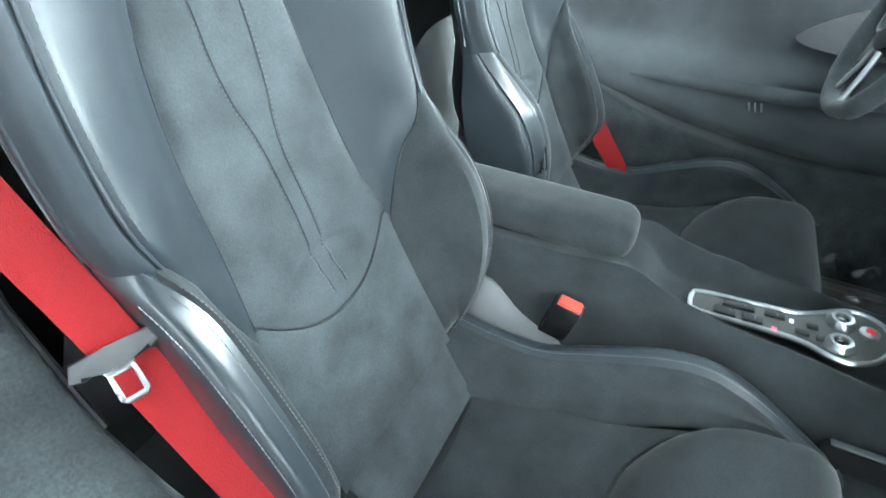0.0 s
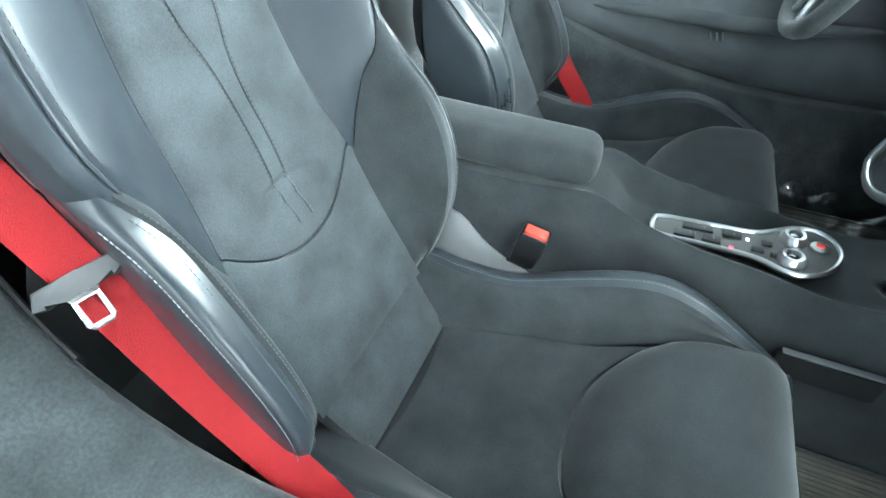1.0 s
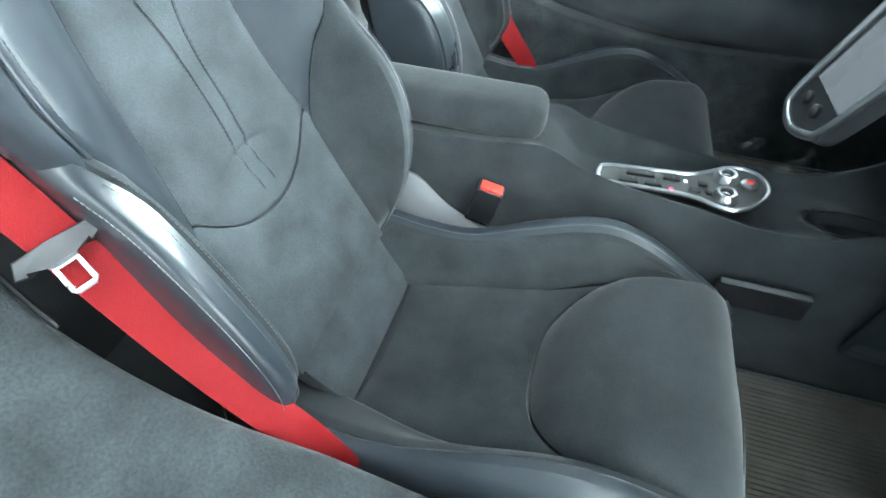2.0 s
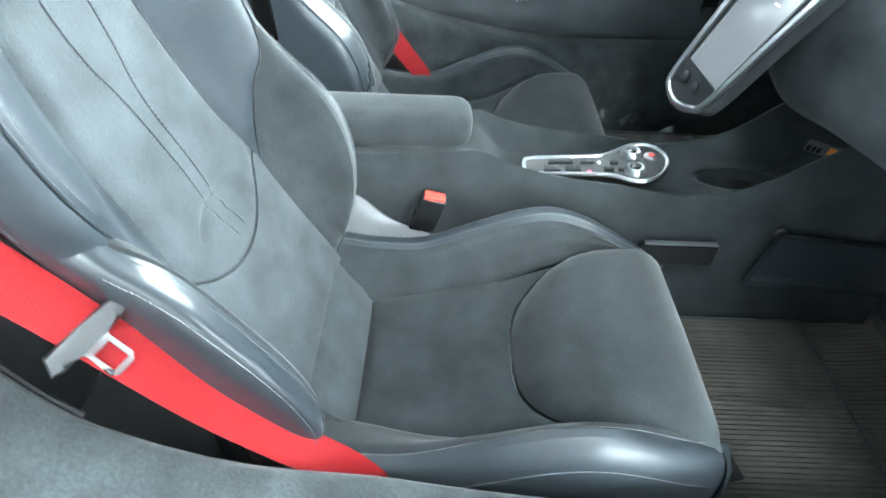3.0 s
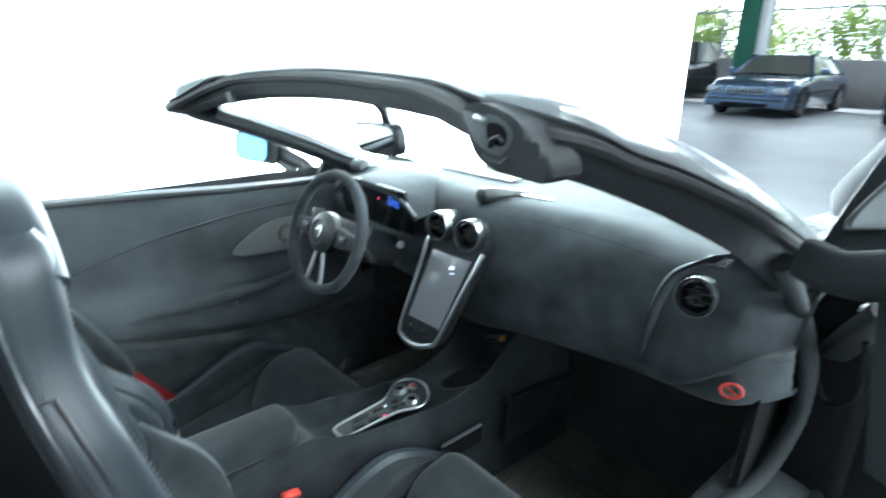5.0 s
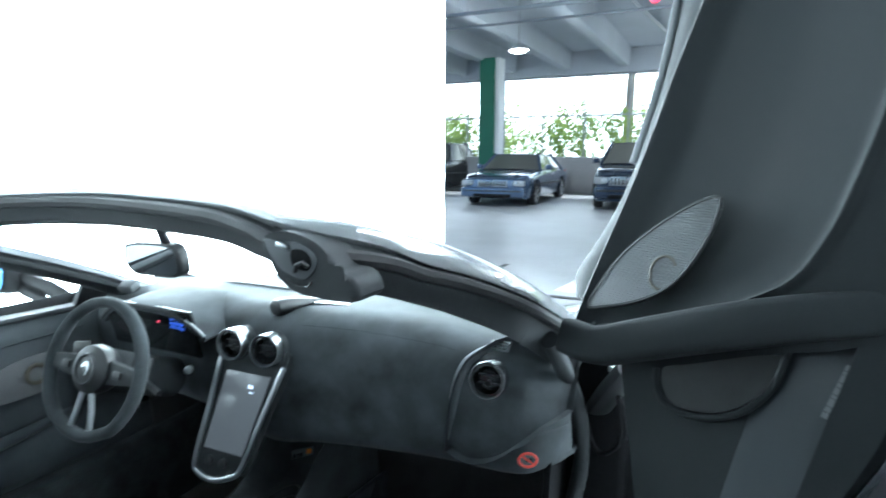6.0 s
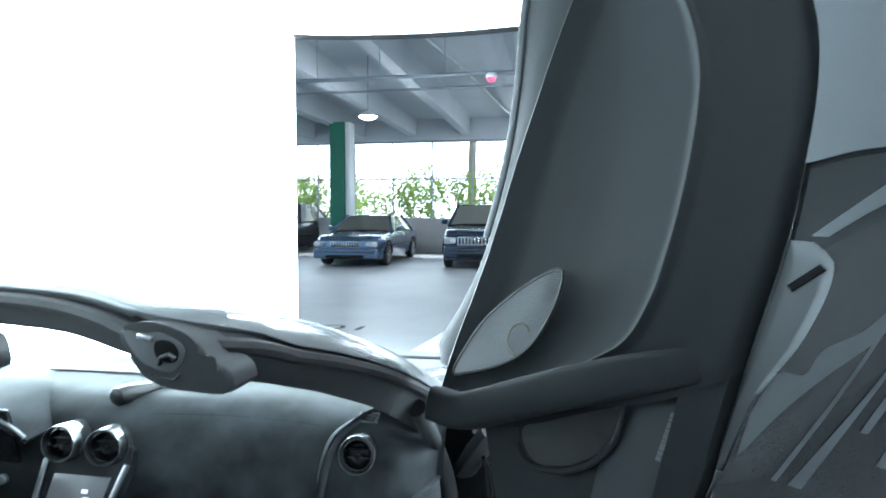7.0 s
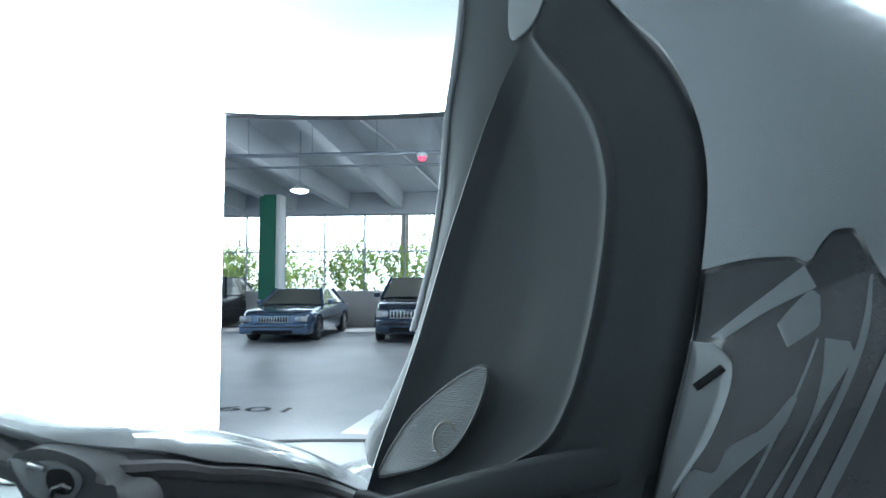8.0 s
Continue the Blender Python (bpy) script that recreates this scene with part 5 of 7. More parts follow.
for k in range(3):
    part("window_switch", rbox((0.006, 0.0045, 0.024), pose(-0.727, 0.445 + 0.014 * k, 0.528 + 0.002 * k, 18, 8, 0), 0.0015), ALU, ddoor, "slim bright window switch")
wm = part("door_mirror", rbox((0.225, 0.09, 0.135), pose(-1.215, 0.825, 0.98, 0, 0, 18), 0.035, 4), PLASTIC, ddoor, "black door mirror")
part("mirror_glass", slab([(q.x, q.y) for q in path([(-0.07, 0.0, 0), (-0.06, 0.042, 0), (0.05, 0.048, 0), (0.072, 0.0, 0), (0.05, -0.045, 0), (-0.055, -0.045, 0)], 32, True)], 0.003, axes((-1.2, 0.776, 0.98), (0.31, -0.95, 0.1), (1, 0, 0)) @ Matrix.Diagonal((1.3, 1.1, 1, 1))), MIRROR_BLUE, wm, "blue-tinted mirror glass")
part("mirror_arm", sweep([(-1.12, 0.86, 0.965), (-1.0, 0.9, 0.93), (-0.88, 0.92, 0.87)], ring(0.014, 0.03, 10)), PLASTIC, ddoor, "black mirror arm")
part("mirror_arm", sweep([(-1.13, 0.85, 0.935), (-1.02, 0.88, 0.89), (-0.9, 0.9, 0.86)], ring(0.012, 0.02, 10)), PLASTIC, ddoor, "black mirror arm")
part("mirror_base", slab([(-0.13, -0.06), (0.13, -0.06), (0.1, -0.02), (-0.02, 0.075), (-0.06, 0.07)], 0.02, axes((-0.845, 0.98, 0.93), (1, 0, 0.1), (0, 1, 0)), 0.006), PLASTIC, ddoor, "black triangular mirror base")

# ---- passenger door, swung up and open ----
pdoor = thing("car_door", (0.86, 0.95, 0.95), "raised black car door with leaf-shaped speaker and pull strap", "car door", "car doors")
DN = Vector((-0.5373, -0.796, 0.2786))
D1 = Vector((0.8173, -0.573, -0.061))
D2 = Vector((0.2082, 0.1949, 0.9585))
D0 = Vector((0.859, 0.875, 1.104))
DP = lambda a, b, c=0.0: D0 + D1 * a + D2 * b + DN * c
L_OUT = crv([(0.0, -0.1), (0.04, -0.122), (0.12, -0.09), (0.231, -0.056), (0.446, -0.042), (0.65, -0.062), (0.874, -0.105), (1.085, -0.13), (1.24, -0.155), (1.4, -0.18)])
L_IN = crv([(-0.12, -0.03), (0.0, -0.026), (0.24, 0.009), (0.54, 0.035), (0.86, 0.08), (1.1, 0.15), (1.4, 0.2)])
R_OUT = crv([(-0.6, 0.36), (-0.3, 0.43), (-0.11, 0.486), (-0.04, 0.506), (0.037, 0.513), (0.123, 0.523), (0.207, 0.534), (0.349, 0.552), (0.493, 0.556), (0.595, 0.553), (0.693, 0.538), (0.827, 0.49), (0.944, 0.422), (1.015, 0.36), (1.1, 0.29), (1.2, 0.24), (1.4, 0.22)])
RIB = crv([(-0.06, 0.0), (-0.05, 0.03), (0.025, 0.185), (0.06, 0.262), (0.091, 0.297), (0.135, 0.351), (0.21, 0.383), (0.3, 0.396), (0.43, 0.402), (0.549, 0.397), (0.627, 0.385), (0.739, 0.343), (0.84, 0.277), (0.942, 0.191), (1.05, 0.11)])


def door_rel(a, b):
    """Relief of the inner panel: a scoop inside the curved ridge, falling away outside it."""
    r = max(RIB(b), L_IN(b) + 0.02)
    d = a - r
    amp = min(1, max(0, (1.05 - b) / 0.15))
    ridge = 0.013 * math.exp(-(d / 0.009) ** 2)
    if d < 0:
        scoop = -0.026 * min(1, (-d / 0.16)) ** 0.9
        scoop *= min(1, max(0, a - L_IN(b)) / 0.06)
        return amp * (ridge + scoop)
    return amp * ridge - 0.16 * d * min(1, d / 0.08)


def dpan(u, v):
    b_low = -0.06 + 0.2 * max(0, (u - 0.6) / 0.4)
    b = b_low + v * (1.36 - b_low)
    a0, a1 = L_IN(b), R_OUT(b)
    r = max(RIB(b), a0 + 0.02)
    a = a0 + (u / 0.6) * (r - a0) if u < 0.6 else r + (u - 0.6) / 0.4 * (a1 - r)
    edge = 0.02 * (max(0, (u - 0.93) / 0.07) ** 2)
    return DP(a, b, door_rel(a, b) - edge)


part("door_panel", pad(dpan, span(0, 0.54, 22) + span(0.552, 0.648, 13) + span(0.665, 1, 16), span(0, 1, 91), 0.0, 0.03, 0.02, 1), DOOR_TRIM, pdoor, "soft black inner door panel")
part("window_rail", pad(lambda u, v: DP(L_OUT(v * 1.36) + u * (L_IN(v * 1.36) - 0.004 - L_OUT(v * 1.36)), v * 1.36, -0.02 - 0.035 * (1 - u) ** 2), span(0, 1, 11), span(0, 1, 41), 0.0, 0.03, 0.05, 1), DOOR_TRIM, pdoor, "dark window rail")
part("rail_seal", tube([DP(L_IN(b) - 0.002, b, -0.006) for b in span(0.0, 1.36, 40)], 0.004, 6), RUBBER, pdoor)
part("glass_edge", sweep([DP(L_OUT(b) - 0.006, b, -0.055) for b in span(0.3, 1.36, 30)], ring(0.012, 0.01, 8), up=DN), TRIM_GREY, pdoor)
leaf = [(q.x, q.y) for q in path([(0.0, 0.0, 0), (0.025, 0.075, 0), (0.062, 0.135, 0), (0.128, 0.202, 0), (0.187, 0.242, 0), (0.208, 0.236, 0), (0.204, 0.172, 0), (0.172, 0.092, 0), (0.116, 0.043, 0), (0.036, 0.006, 0)], 60, True)]
MD = Matrix((D1, D2, DN)).transposed().to_4x4()
MD.translation = D0
sp = part("speaker_grille", slab(leaf, 0.008, MD @ pose(0, 0, 0.0), 0.002), GRILLE_MESH, pdoor, "leaf-shaped metal speaker grille")
part("grille_rim", tube([MD @ Vector((x, y, 0.006)) for x, y in leaf], 0.004, 6, closed=True, up=DN), PLASTIC, sp)
part("speaker_cone", tube([MD @ Vector((0.143 + 0.026 * math.cos(a), 0.1 + 0.03 * math.sin(a), 0.0075)) for a in span(0.6, 4.9, 20)], 0.003, 8, up=DN), AMBER, sp)
top_leaf = [(q.x, q.y) for q in path([(0.05, 1.2, 0), (0.054, 1.13, 0), (0.076, 1.03, 0), (0.097, 1.004, 0), (0.135, 1.028, 0), (0.152, 1.08, 0), (0.15, 1.15, 0), (0.11, 1.22, 0)], 40, True)]
part("upper_grille", slab(top_leaf, 0.006, MD @ pose(0, 0, 0.0), 0.002), GRILLE_MESH, pdoor, "small upper grille")
bar = path([DP(-0.02, -0.075, 0.012), DP(0.06, -0.066, 0.014), DP(0.15, -0.022, 0.014), DP(0.25, 0.03, 0.01), DP(0.36, 0.086, -0.008), DP(0.44, 0.125, -0.034), DP(0.52, 0.165, -0.075)], 30)
part("pull_bar", sweep(bar, ring(0.03, 0.036, 18, 4.5), up=D2, scale=lambda f: 1.0 if f < 0.6 else 1 - 0.2 * ((f - 0.6) / 0.4)), DOOR_TRIM, pdoor, "padded door pull bar")
def lowp(u, v):
    a0 = 0.05 + 0.09 * v
    return DP(a0 + u * (0.462 - 0.03 * v - a0), -0.09 + u * 0.205 - v * (0.26 + 0.15 * u), -0.07 - 0.06 * v * (1 - u))
part("lower_panel", pad(lowp, span(0, 1, 21), span(0, 1, 15), 0.0, 0.03, 0.05, -1), DOOR_TRIM, pdoor)
pk = path([DP(0.141, -0.071, -0.06), DP(0.15, -0.1, -0.06), DP(0.178, -0.123, -0.06), DP(0.24, -0.119, -0.06), DP(0.309, -0.079, -0.06), DP(0.345, -0.02, -0.058), DP(0.352, 0.04, -0.05)], 24)
part("pocket_rim", tube(pk, 0.006, 8), DOOR_TRIM, pdoor)
part("pocket", slab([(q.x, q.y) for q in path([(0.15, -0.07, 0), (0.182, -0.115, 0), (0.24, -0.11, 0), (0.3, -0.075, 0), (0.34, -0.015, 0), (0.34, 0.03, 0), (0.2, -0.04, 0)], 30, True)], 0.01, MD @ pose(0, 0, -0.072), 0.002), CARPET, pdoor, "dark lined door pocket")
def door_foot(u, v):
    """Lower corner of the door frame, between the pocket panel and the painted edge."""
    b = 0.165 - v * 0.75
    a0 = 0.449 + 0.09 * (b - 0.12)
    return DP(a0 + u * (R_OUT(b) - a0), b, -0.024 - 0.012 * u + 0.1 * min(0, b - 0.12) - 0.02 * max(0, u - 0.85) / 0.15)
part("door_foot", pad(door_foot, span(0, 1, 13), span(0, 1, 31), 0.0, 0.03, 0.04, -1), DOOR_TRIM, pdoor, "soft black lower corner of the door frame")
DOOR_HIDE = mat("bluish black hide", (0.022, 0.027, 0.032), 0.55, grain=0.15, scale=420, bump=0.2, big=0.12, big_scale=9, spec=0.4)
part("hide_panel", pad(lambda u, v: lowp(0.66 + 0.3 * u - 0.1 * (1 - u) * v, 0.05 + 0.95 * v) + DN * 0.003, span(0, 1, 9), span(0, 1, 15), 0.002, 0.006, 0.08, -1), DOOR_HIDE, pdoor, "bluish black hide inset")
part("edge_moulding", sweep([DP(0.455, 0.085, -0.06), DP(0.452, 0.015, -0.075), DP(0.446, -0.13, -0.1), DP(0.43, -0.3, -0.13)], ring(0.012, 0.012, 8)), RUBBER, pdoor)
mq = MD @ pose(0.437, 0.05, -0.045, 0, 0, -97)
part("label_bars", bars(mq, (0.008, 0.005, 0.01, 0.006, 0.009, 0.005, 0.011, 0.007, 0.008), 0.008, 0.001, 0.0015), TRIM_GREY, pdoor, "pale bars of small writing")
def shell_d(u, v):
    b = -0.8 + v * 2.2
    a = R_OUT(max(b, -0.3)) + 0.25 * min(0, b + 0.3) + 0.002 + u * 0.8
    d = max(0, 0.6 - b)
    tuck = (0.5 * d * d if d < 0.35 else 0.061 + 0.35 * (d - 0.35)) * min(1, 0.15 + 2.5 * u)
    return DP(a, b, -0.03 + 0.035 * math.sin(u * 3.0) - 0.30 * u * u - 0.05 * u - tuck)
part("painted_edge", pad(shell_d, span(0, 0.45, 61) + span(0.48, 1, 14), span(0, 1, 61), 0.0, 0.02, 0.02, 1), DOOR_GLOSS, pdoor, "glossy dark silver painted door edge")
def on_shell(a, b, lift=0.0):
    u = (a - R_OUT(max(b, -0.3)) - 0.002) / 0.8
    return shell_d(u, (b + 0.8) / 2.2) + DN * lift
# Pale plate shape and its slot stand for a reflection in the paint.
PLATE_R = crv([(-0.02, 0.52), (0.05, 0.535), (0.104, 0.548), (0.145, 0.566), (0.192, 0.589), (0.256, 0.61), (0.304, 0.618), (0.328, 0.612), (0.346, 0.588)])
PLATE_GLINT = mat("grey of the plate-shaped reflection", (0.1, 0.106, 0.112), 0.3, 0.3, grain=0.08, scale=600, big=0.06)
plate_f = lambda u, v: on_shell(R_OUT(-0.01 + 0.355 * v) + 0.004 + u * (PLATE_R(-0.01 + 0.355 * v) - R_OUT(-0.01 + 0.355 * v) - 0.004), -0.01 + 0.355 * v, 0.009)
jp = part("plate_reflection", pad(plate_f, span(0, 1, 9), span(0, 1, 31), 0.0015, 0.006, 0.1, -1), PLATE_GLINT, pdoor, "pale plate-shaped patch standing for a reflection in the door paint")
part("slot_reflection", sweep([on_shell(0.569 + 0.036 * f, 0.274 + 0.037 * f, 0.012) for f in span(0, 1, 7)], ring(0.006, 0.003, 10, 3), up=DN), DULL, jp, "dark bar standing for part of the reflection")
# Pale and dark tones of the reflections laid on the door edge.
GLINT = mat("grey of the pale reflections", (0.12, 0.128, 0.135), 0.3, 0.3, grain=0.08, scale=600, big=0.06)
DARK_GLINT = mat("gloss black of the dark reflection", (0.02, 0.022, 0.024), 0.1, 0.0, grain=0.1, scale=600, big=0.1, coat=0.6)
DARK_TOP = crv([(0.5, 0.45), (0.564, 0.462), (0.623, 0.48), (0.685, 0.487), (0.702, 0.48), (0.718, 0.512), (0.735, 0.532), (0.759, 0.53), (0.78, 0.484), (0.81, 0.44), (0.95, 0.4), (1.4, 0.35)])
def dark_reflect(u, v):
    """Dark sheet standing for the dark reflection in the lower paint, below a wavy edge."""
    b0 = DARK_TOP(0.56 + 0.7 * u)
    b = b0 - v * (b0 + 0.55)
    return on_shell(R_OUT(max(b, -0.3)) + 0.25 * min(0, b + 0.3) + 0.008 + 0.7 * u, b, 0.006)
cl = part("dark_reflection_sheet", pad(dark_reflect, span(0, 0.4, 41) + span(0.44, 1, 14), span(0, 1, 61), 0.0, 0.014, 0.03, 1), DARK_GLINT, pdoor, "glossy dark sheet standing for a reflection in the door paint")
# pale flat strips stand for reflections in the gloss paint, each between two edges
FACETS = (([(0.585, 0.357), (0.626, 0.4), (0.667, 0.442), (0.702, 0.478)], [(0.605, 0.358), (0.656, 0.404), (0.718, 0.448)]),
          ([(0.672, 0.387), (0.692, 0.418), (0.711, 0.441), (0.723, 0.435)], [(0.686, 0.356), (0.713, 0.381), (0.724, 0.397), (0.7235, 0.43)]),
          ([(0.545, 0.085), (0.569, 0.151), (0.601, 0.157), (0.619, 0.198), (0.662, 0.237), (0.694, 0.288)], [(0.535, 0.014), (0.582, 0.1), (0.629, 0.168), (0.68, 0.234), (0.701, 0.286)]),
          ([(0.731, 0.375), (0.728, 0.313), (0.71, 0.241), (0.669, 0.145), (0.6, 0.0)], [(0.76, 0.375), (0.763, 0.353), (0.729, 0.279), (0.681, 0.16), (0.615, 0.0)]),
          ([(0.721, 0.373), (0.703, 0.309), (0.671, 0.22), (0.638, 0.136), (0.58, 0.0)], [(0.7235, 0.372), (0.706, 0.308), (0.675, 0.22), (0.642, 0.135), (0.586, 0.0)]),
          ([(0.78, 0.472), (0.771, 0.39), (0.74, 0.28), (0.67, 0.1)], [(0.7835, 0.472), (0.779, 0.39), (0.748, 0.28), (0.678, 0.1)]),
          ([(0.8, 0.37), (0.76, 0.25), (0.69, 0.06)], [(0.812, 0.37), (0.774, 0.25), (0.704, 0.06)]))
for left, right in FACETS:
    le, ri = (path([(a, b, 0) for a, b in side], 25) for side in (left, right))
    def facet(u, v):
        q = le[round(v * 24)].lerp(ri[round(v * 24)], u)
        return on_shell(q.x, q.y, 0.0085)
    part("reflection_strip", pad(facet, span(0, 1, 7), span(0, 1, 25), 0.0004, 0.002, 0.05, 1), GLINT, cl, "pale flat strip standing for a reflection in the door paint")
part("outer_skin", grid(lambda u, v: DP(0.06 + u * 1.12, 0.02 + v * 1.38, -0.2 - 0.12 * math.sin(math.pi * u) - 0.25 * max(0, u - 0.6)), span(0, 1, 16), span(0, 1, 16)), PAINT, pdoor)
part("hinge_arm", sweep([(0.84, 1.12, 0.78), (0.88, 1.05, 0.86), (0.93, 0.97, 0.95)], ring(0.03, 0.02, 10, 3)), PLASTIC, pdoor, "black hinge arm")
part("hinge_cover", rbox((0.05, 0.03, 0.018), pose(0.885, 1.13, 0.882, 10, 8, -15), 0.006), WHITE_PAINT, pdoor, "small pale hinge cover")

# ---- body shell: floor, sills, bulkhead, rear deck, nose ----
body = thing("sports_car_body", (0, 0.3, 0.012), "low silver convertible sports car body with its roof off", "car body")
part("floor_pan", rbox((1.5, 2.1, 0.04), pose(0, 0.32, 0.11), 0.01), CARPET, body, "dark carpeted cabin floor")
for s in (1, -1):
    def sill(u, v, s=s):
        y = -0.35 + v * 1.75
        zt = crv([(-0.35, 0.82), (-0.2, 0.71), (-0.1, 0.615), (-0.03, 0.56), (0.06, 0.515), (0.2, 0.468), (0.35, 0.435), (0.5, 0.415), (0.65, 0.41), (0.9, 0.42), (1.2, 0.43), (1.4, 0.44)])(y)
        xi = crv([(-0.35, 0.71), (-0.1, 0.702), (0.05, 0.695), (0.2, 0.68), (0.9, 0.68), (1.4, 0.7)])(y)
        t = [0, 0.2, 0.3, 0.42, 0.62, 0.72, 0.8, 1.0]
        kx = [xi - 0.02, xi - 0.008, xi + 0.004, xi + 0.03, 0.86, 0.9, 0.93, 0.9]
        kz = [0.12, zt - 0.06, zt - 0.012, zt, zt - 0.02, zt - 0.05, zt - 0.13, 0.16]
        return Vector((s * crv(list(zip(t, kx)))(u), y, crv(list(zip(t, kz)))(u)))
    part("sill_trim", pad(sill, span(0, 0.66, 21), span(0, 1, 41), 0.0, 0.01, 0.05, s), SUEDE_SILL, body, "grey suede sill trim")
    part("sill_paint", pad(sill, span(0.66, 1.0, 9), span(0, 1, 41), 0.0, 0.01, 0.05, s), PAINT, body, "silver painted outer sill")
    part("sill_seal", sweep([sill(0.64, v) + Vector((0, 0, 0.006)) for v in span(0.02, 0.98, 36)], ring(0.012, 0.01, 8)), RUBBER, body)
    def jamb(u, v, s=s):
        z = 0.5 + v * 0.53
        lead = crv([(0.5, 0.0), (0.55, -0.035), (0.6, -0.09), (0.7, -0.142), (0.757, -0.17), (0.85, -0.203), (0.94, -0.23), (1.03, -0.25)])(z)
        kx, ky = [0.702, 0.7, 0.706, 0.725, 0.89], [-0.16, -0.02, -0.004, -0.001, -0.05]
        t = [0, 0.22, 0.28, 0.36, 1.0]
        return Vector((s * crv(list(zip(t, kx)))(u), lead + crv(list(zip(t, ky)))(u), z))
    part("rear_jamb", pad(jamb, span(0, 0.2, 5) + span(0.22, 0.4, 10) + span(0.45, 1, 8), span(0, 1, 31), 0.0, 0.012, 0.05, -s), SUEDE_SILL, body, "smooth grey suede door jamb")
    part("jamb_seal", sweep([jamb(0.24, v) + Vector((-s * 0.003, 0, 0)) for v in span(0.19, 0.5, 14)], ring(0.004, 0.005, 8)), RUBBER, body, "thin black seal along the jamb edge")
part("bulkhead", pad(lambda u, v: Vector((-0.88 + 1.76 * u, -0.42 - 0.1 * v, 0.14 + v * 0.86)), span(0, 1, 13), span(0, 1, 9), 0.0, 0.02, 0.05, -1), CARPET, body, "dark carpeted rear bulkhead")
for s in (1, -1):
    def buttress(u, v, s=s):
        a = (u - 0.5) * 2
        return Vector((s * 0.4 + a * 0.26, -0.265 - v * 1.3, crv([(0, 0.72), (0.012, 1.08), (0.025, 1.25), (0.05, 1.31), (0.12, 1.33), (0.35, 1.26), (1.0, 0.95)])(v) - 0.2 * abs(a) ** 3.5))
    part("rear_buttress", pad(buttress, span(0, 1, 21), [0, 0.012, 0.025, 0.037, 0.05, 0.07, 0.09, 0.12] + span(0.16, 1, 15), 0.0, 0.02, 0.05, -1), PLASTIC, body, "black fairing behind the headrest")
part("rear_deck", pad(lambda u, v: Vector((-0.88 + 1.76 * u, -0.5 - 1.6 * v, 1.0 - 0.12 * v - 0.1 * abs(2 * u - 1) ** 3)), span(0, 1, 21), span(0, 1, 17), 0.0, 0.03, 0.05, -1), DOOR_GLOSS, body, "dark silver painted rear deck")
for s in (1, -1):
    part("rear_quarter", pad(lambda u, v: Vector((s * (0.86 + 0.12 * math.sin(math.pi * u)), -0.56 - 1.56 * v, 0.95 - 0.7 * u)), span(0, 1, 13), span(0, 1, 17), 0.0, 0.03, 0.05, -s), DOOR_GLOSS, body)
def nose_f(u, v):
    a = (u - 0.5) * 2
    y = 1.27 + v * 1.2 - 0.15 * a * a
    z = crv([(0, 0.925), (0.3, 0.86), (0.7, 0.73), (1.0, 0.52)])(v) + 0.075 * math.exp(-((abs(a) - 0.78) / 0.2) ** 2) * math.exp(-((v - 0.3) / 0.4) ** 2) - 0.14 * max(0, abs(a) - 0.8) ** 1.2 * 3
    return Vector((a * 0.94, y, z))
part("bonnet", pad(nose_f, span(0, 1, 41), span(0, 1, 25), 0.0, 0.02, 0.02, 1), PAINT, body, "silver painted bonnet and wings")
part("front_bumper", pad(lambda u, v: Vector(((u - 0.5) * 1.88, 2.47 - 0.15 * (2 * u - 1) ** 2 + 0.06 * math.sin(math.pi * v), 0.52 - v * 0.36)), span(0, 1, 21), span(0, 1, 9), 0.0, 0.03, 0.05, 1), PAINT, body)
for s in (1, -1):
    part("front_wing", pad(lambda u, v: Vector((s * (0.93 + 0.03 * math.sin(math.pi * u)), 1.25 + 1.05 * v, 0.82 - 0.14 * v - u * (0.5 - 0.25 * math.sin(math.pi * min(1, v * 1.2))))), span(0, 1, 9), span(0, 1, 17), 0.0, 0.02, 0.05, s), PAINT, body)
    part("kick_panel", pad(lambda u, v: Vector((s * (0.7 + 0.03 * u), 1.04 + 0.33 * v, 0.14 + u * 0.5)), span(0, 1, 7), span(0, 1, 9), 0.0, 0.015, 0.05, s), CARPET, body)
part("firewall", pad(lambda u, v: Vector((-0.7 + 1.4 * u, 1.38 - 0.3 * max(0, 0.35 - v), 0.12 + 0.6 * v)), span(0, 1, 9), span(0, 1, 13), 0.0, 0.02, 0.05, 1), CARPET, body)
for s in (1, -1):
    for yy in (1.6, -1.28):
        tyre = part("wheel", lathe([(0.2, -0.1), (0.3, -0.115), (0.325, -0.08), (0.33, 0.0), (0.325, 0.08), (0.3, 0.115), (0.2, 0.1)], axes((s * 0.82, yy, 0.342), (s, 0, 0), (0, 1, 0)), 36), RUBBER, body, "low-profile tyre")
        part("rim", lathe([(0.235, 0.05), (0.24, 0.1), (0.22, 0.112), (0.19, 0.08), (0.05, 0.07)], axes((s * 0.82, yy, 0.342), (s, 0, 0), (0, 1, 0)), 30), ALU, tyre, "silver alloy rim")
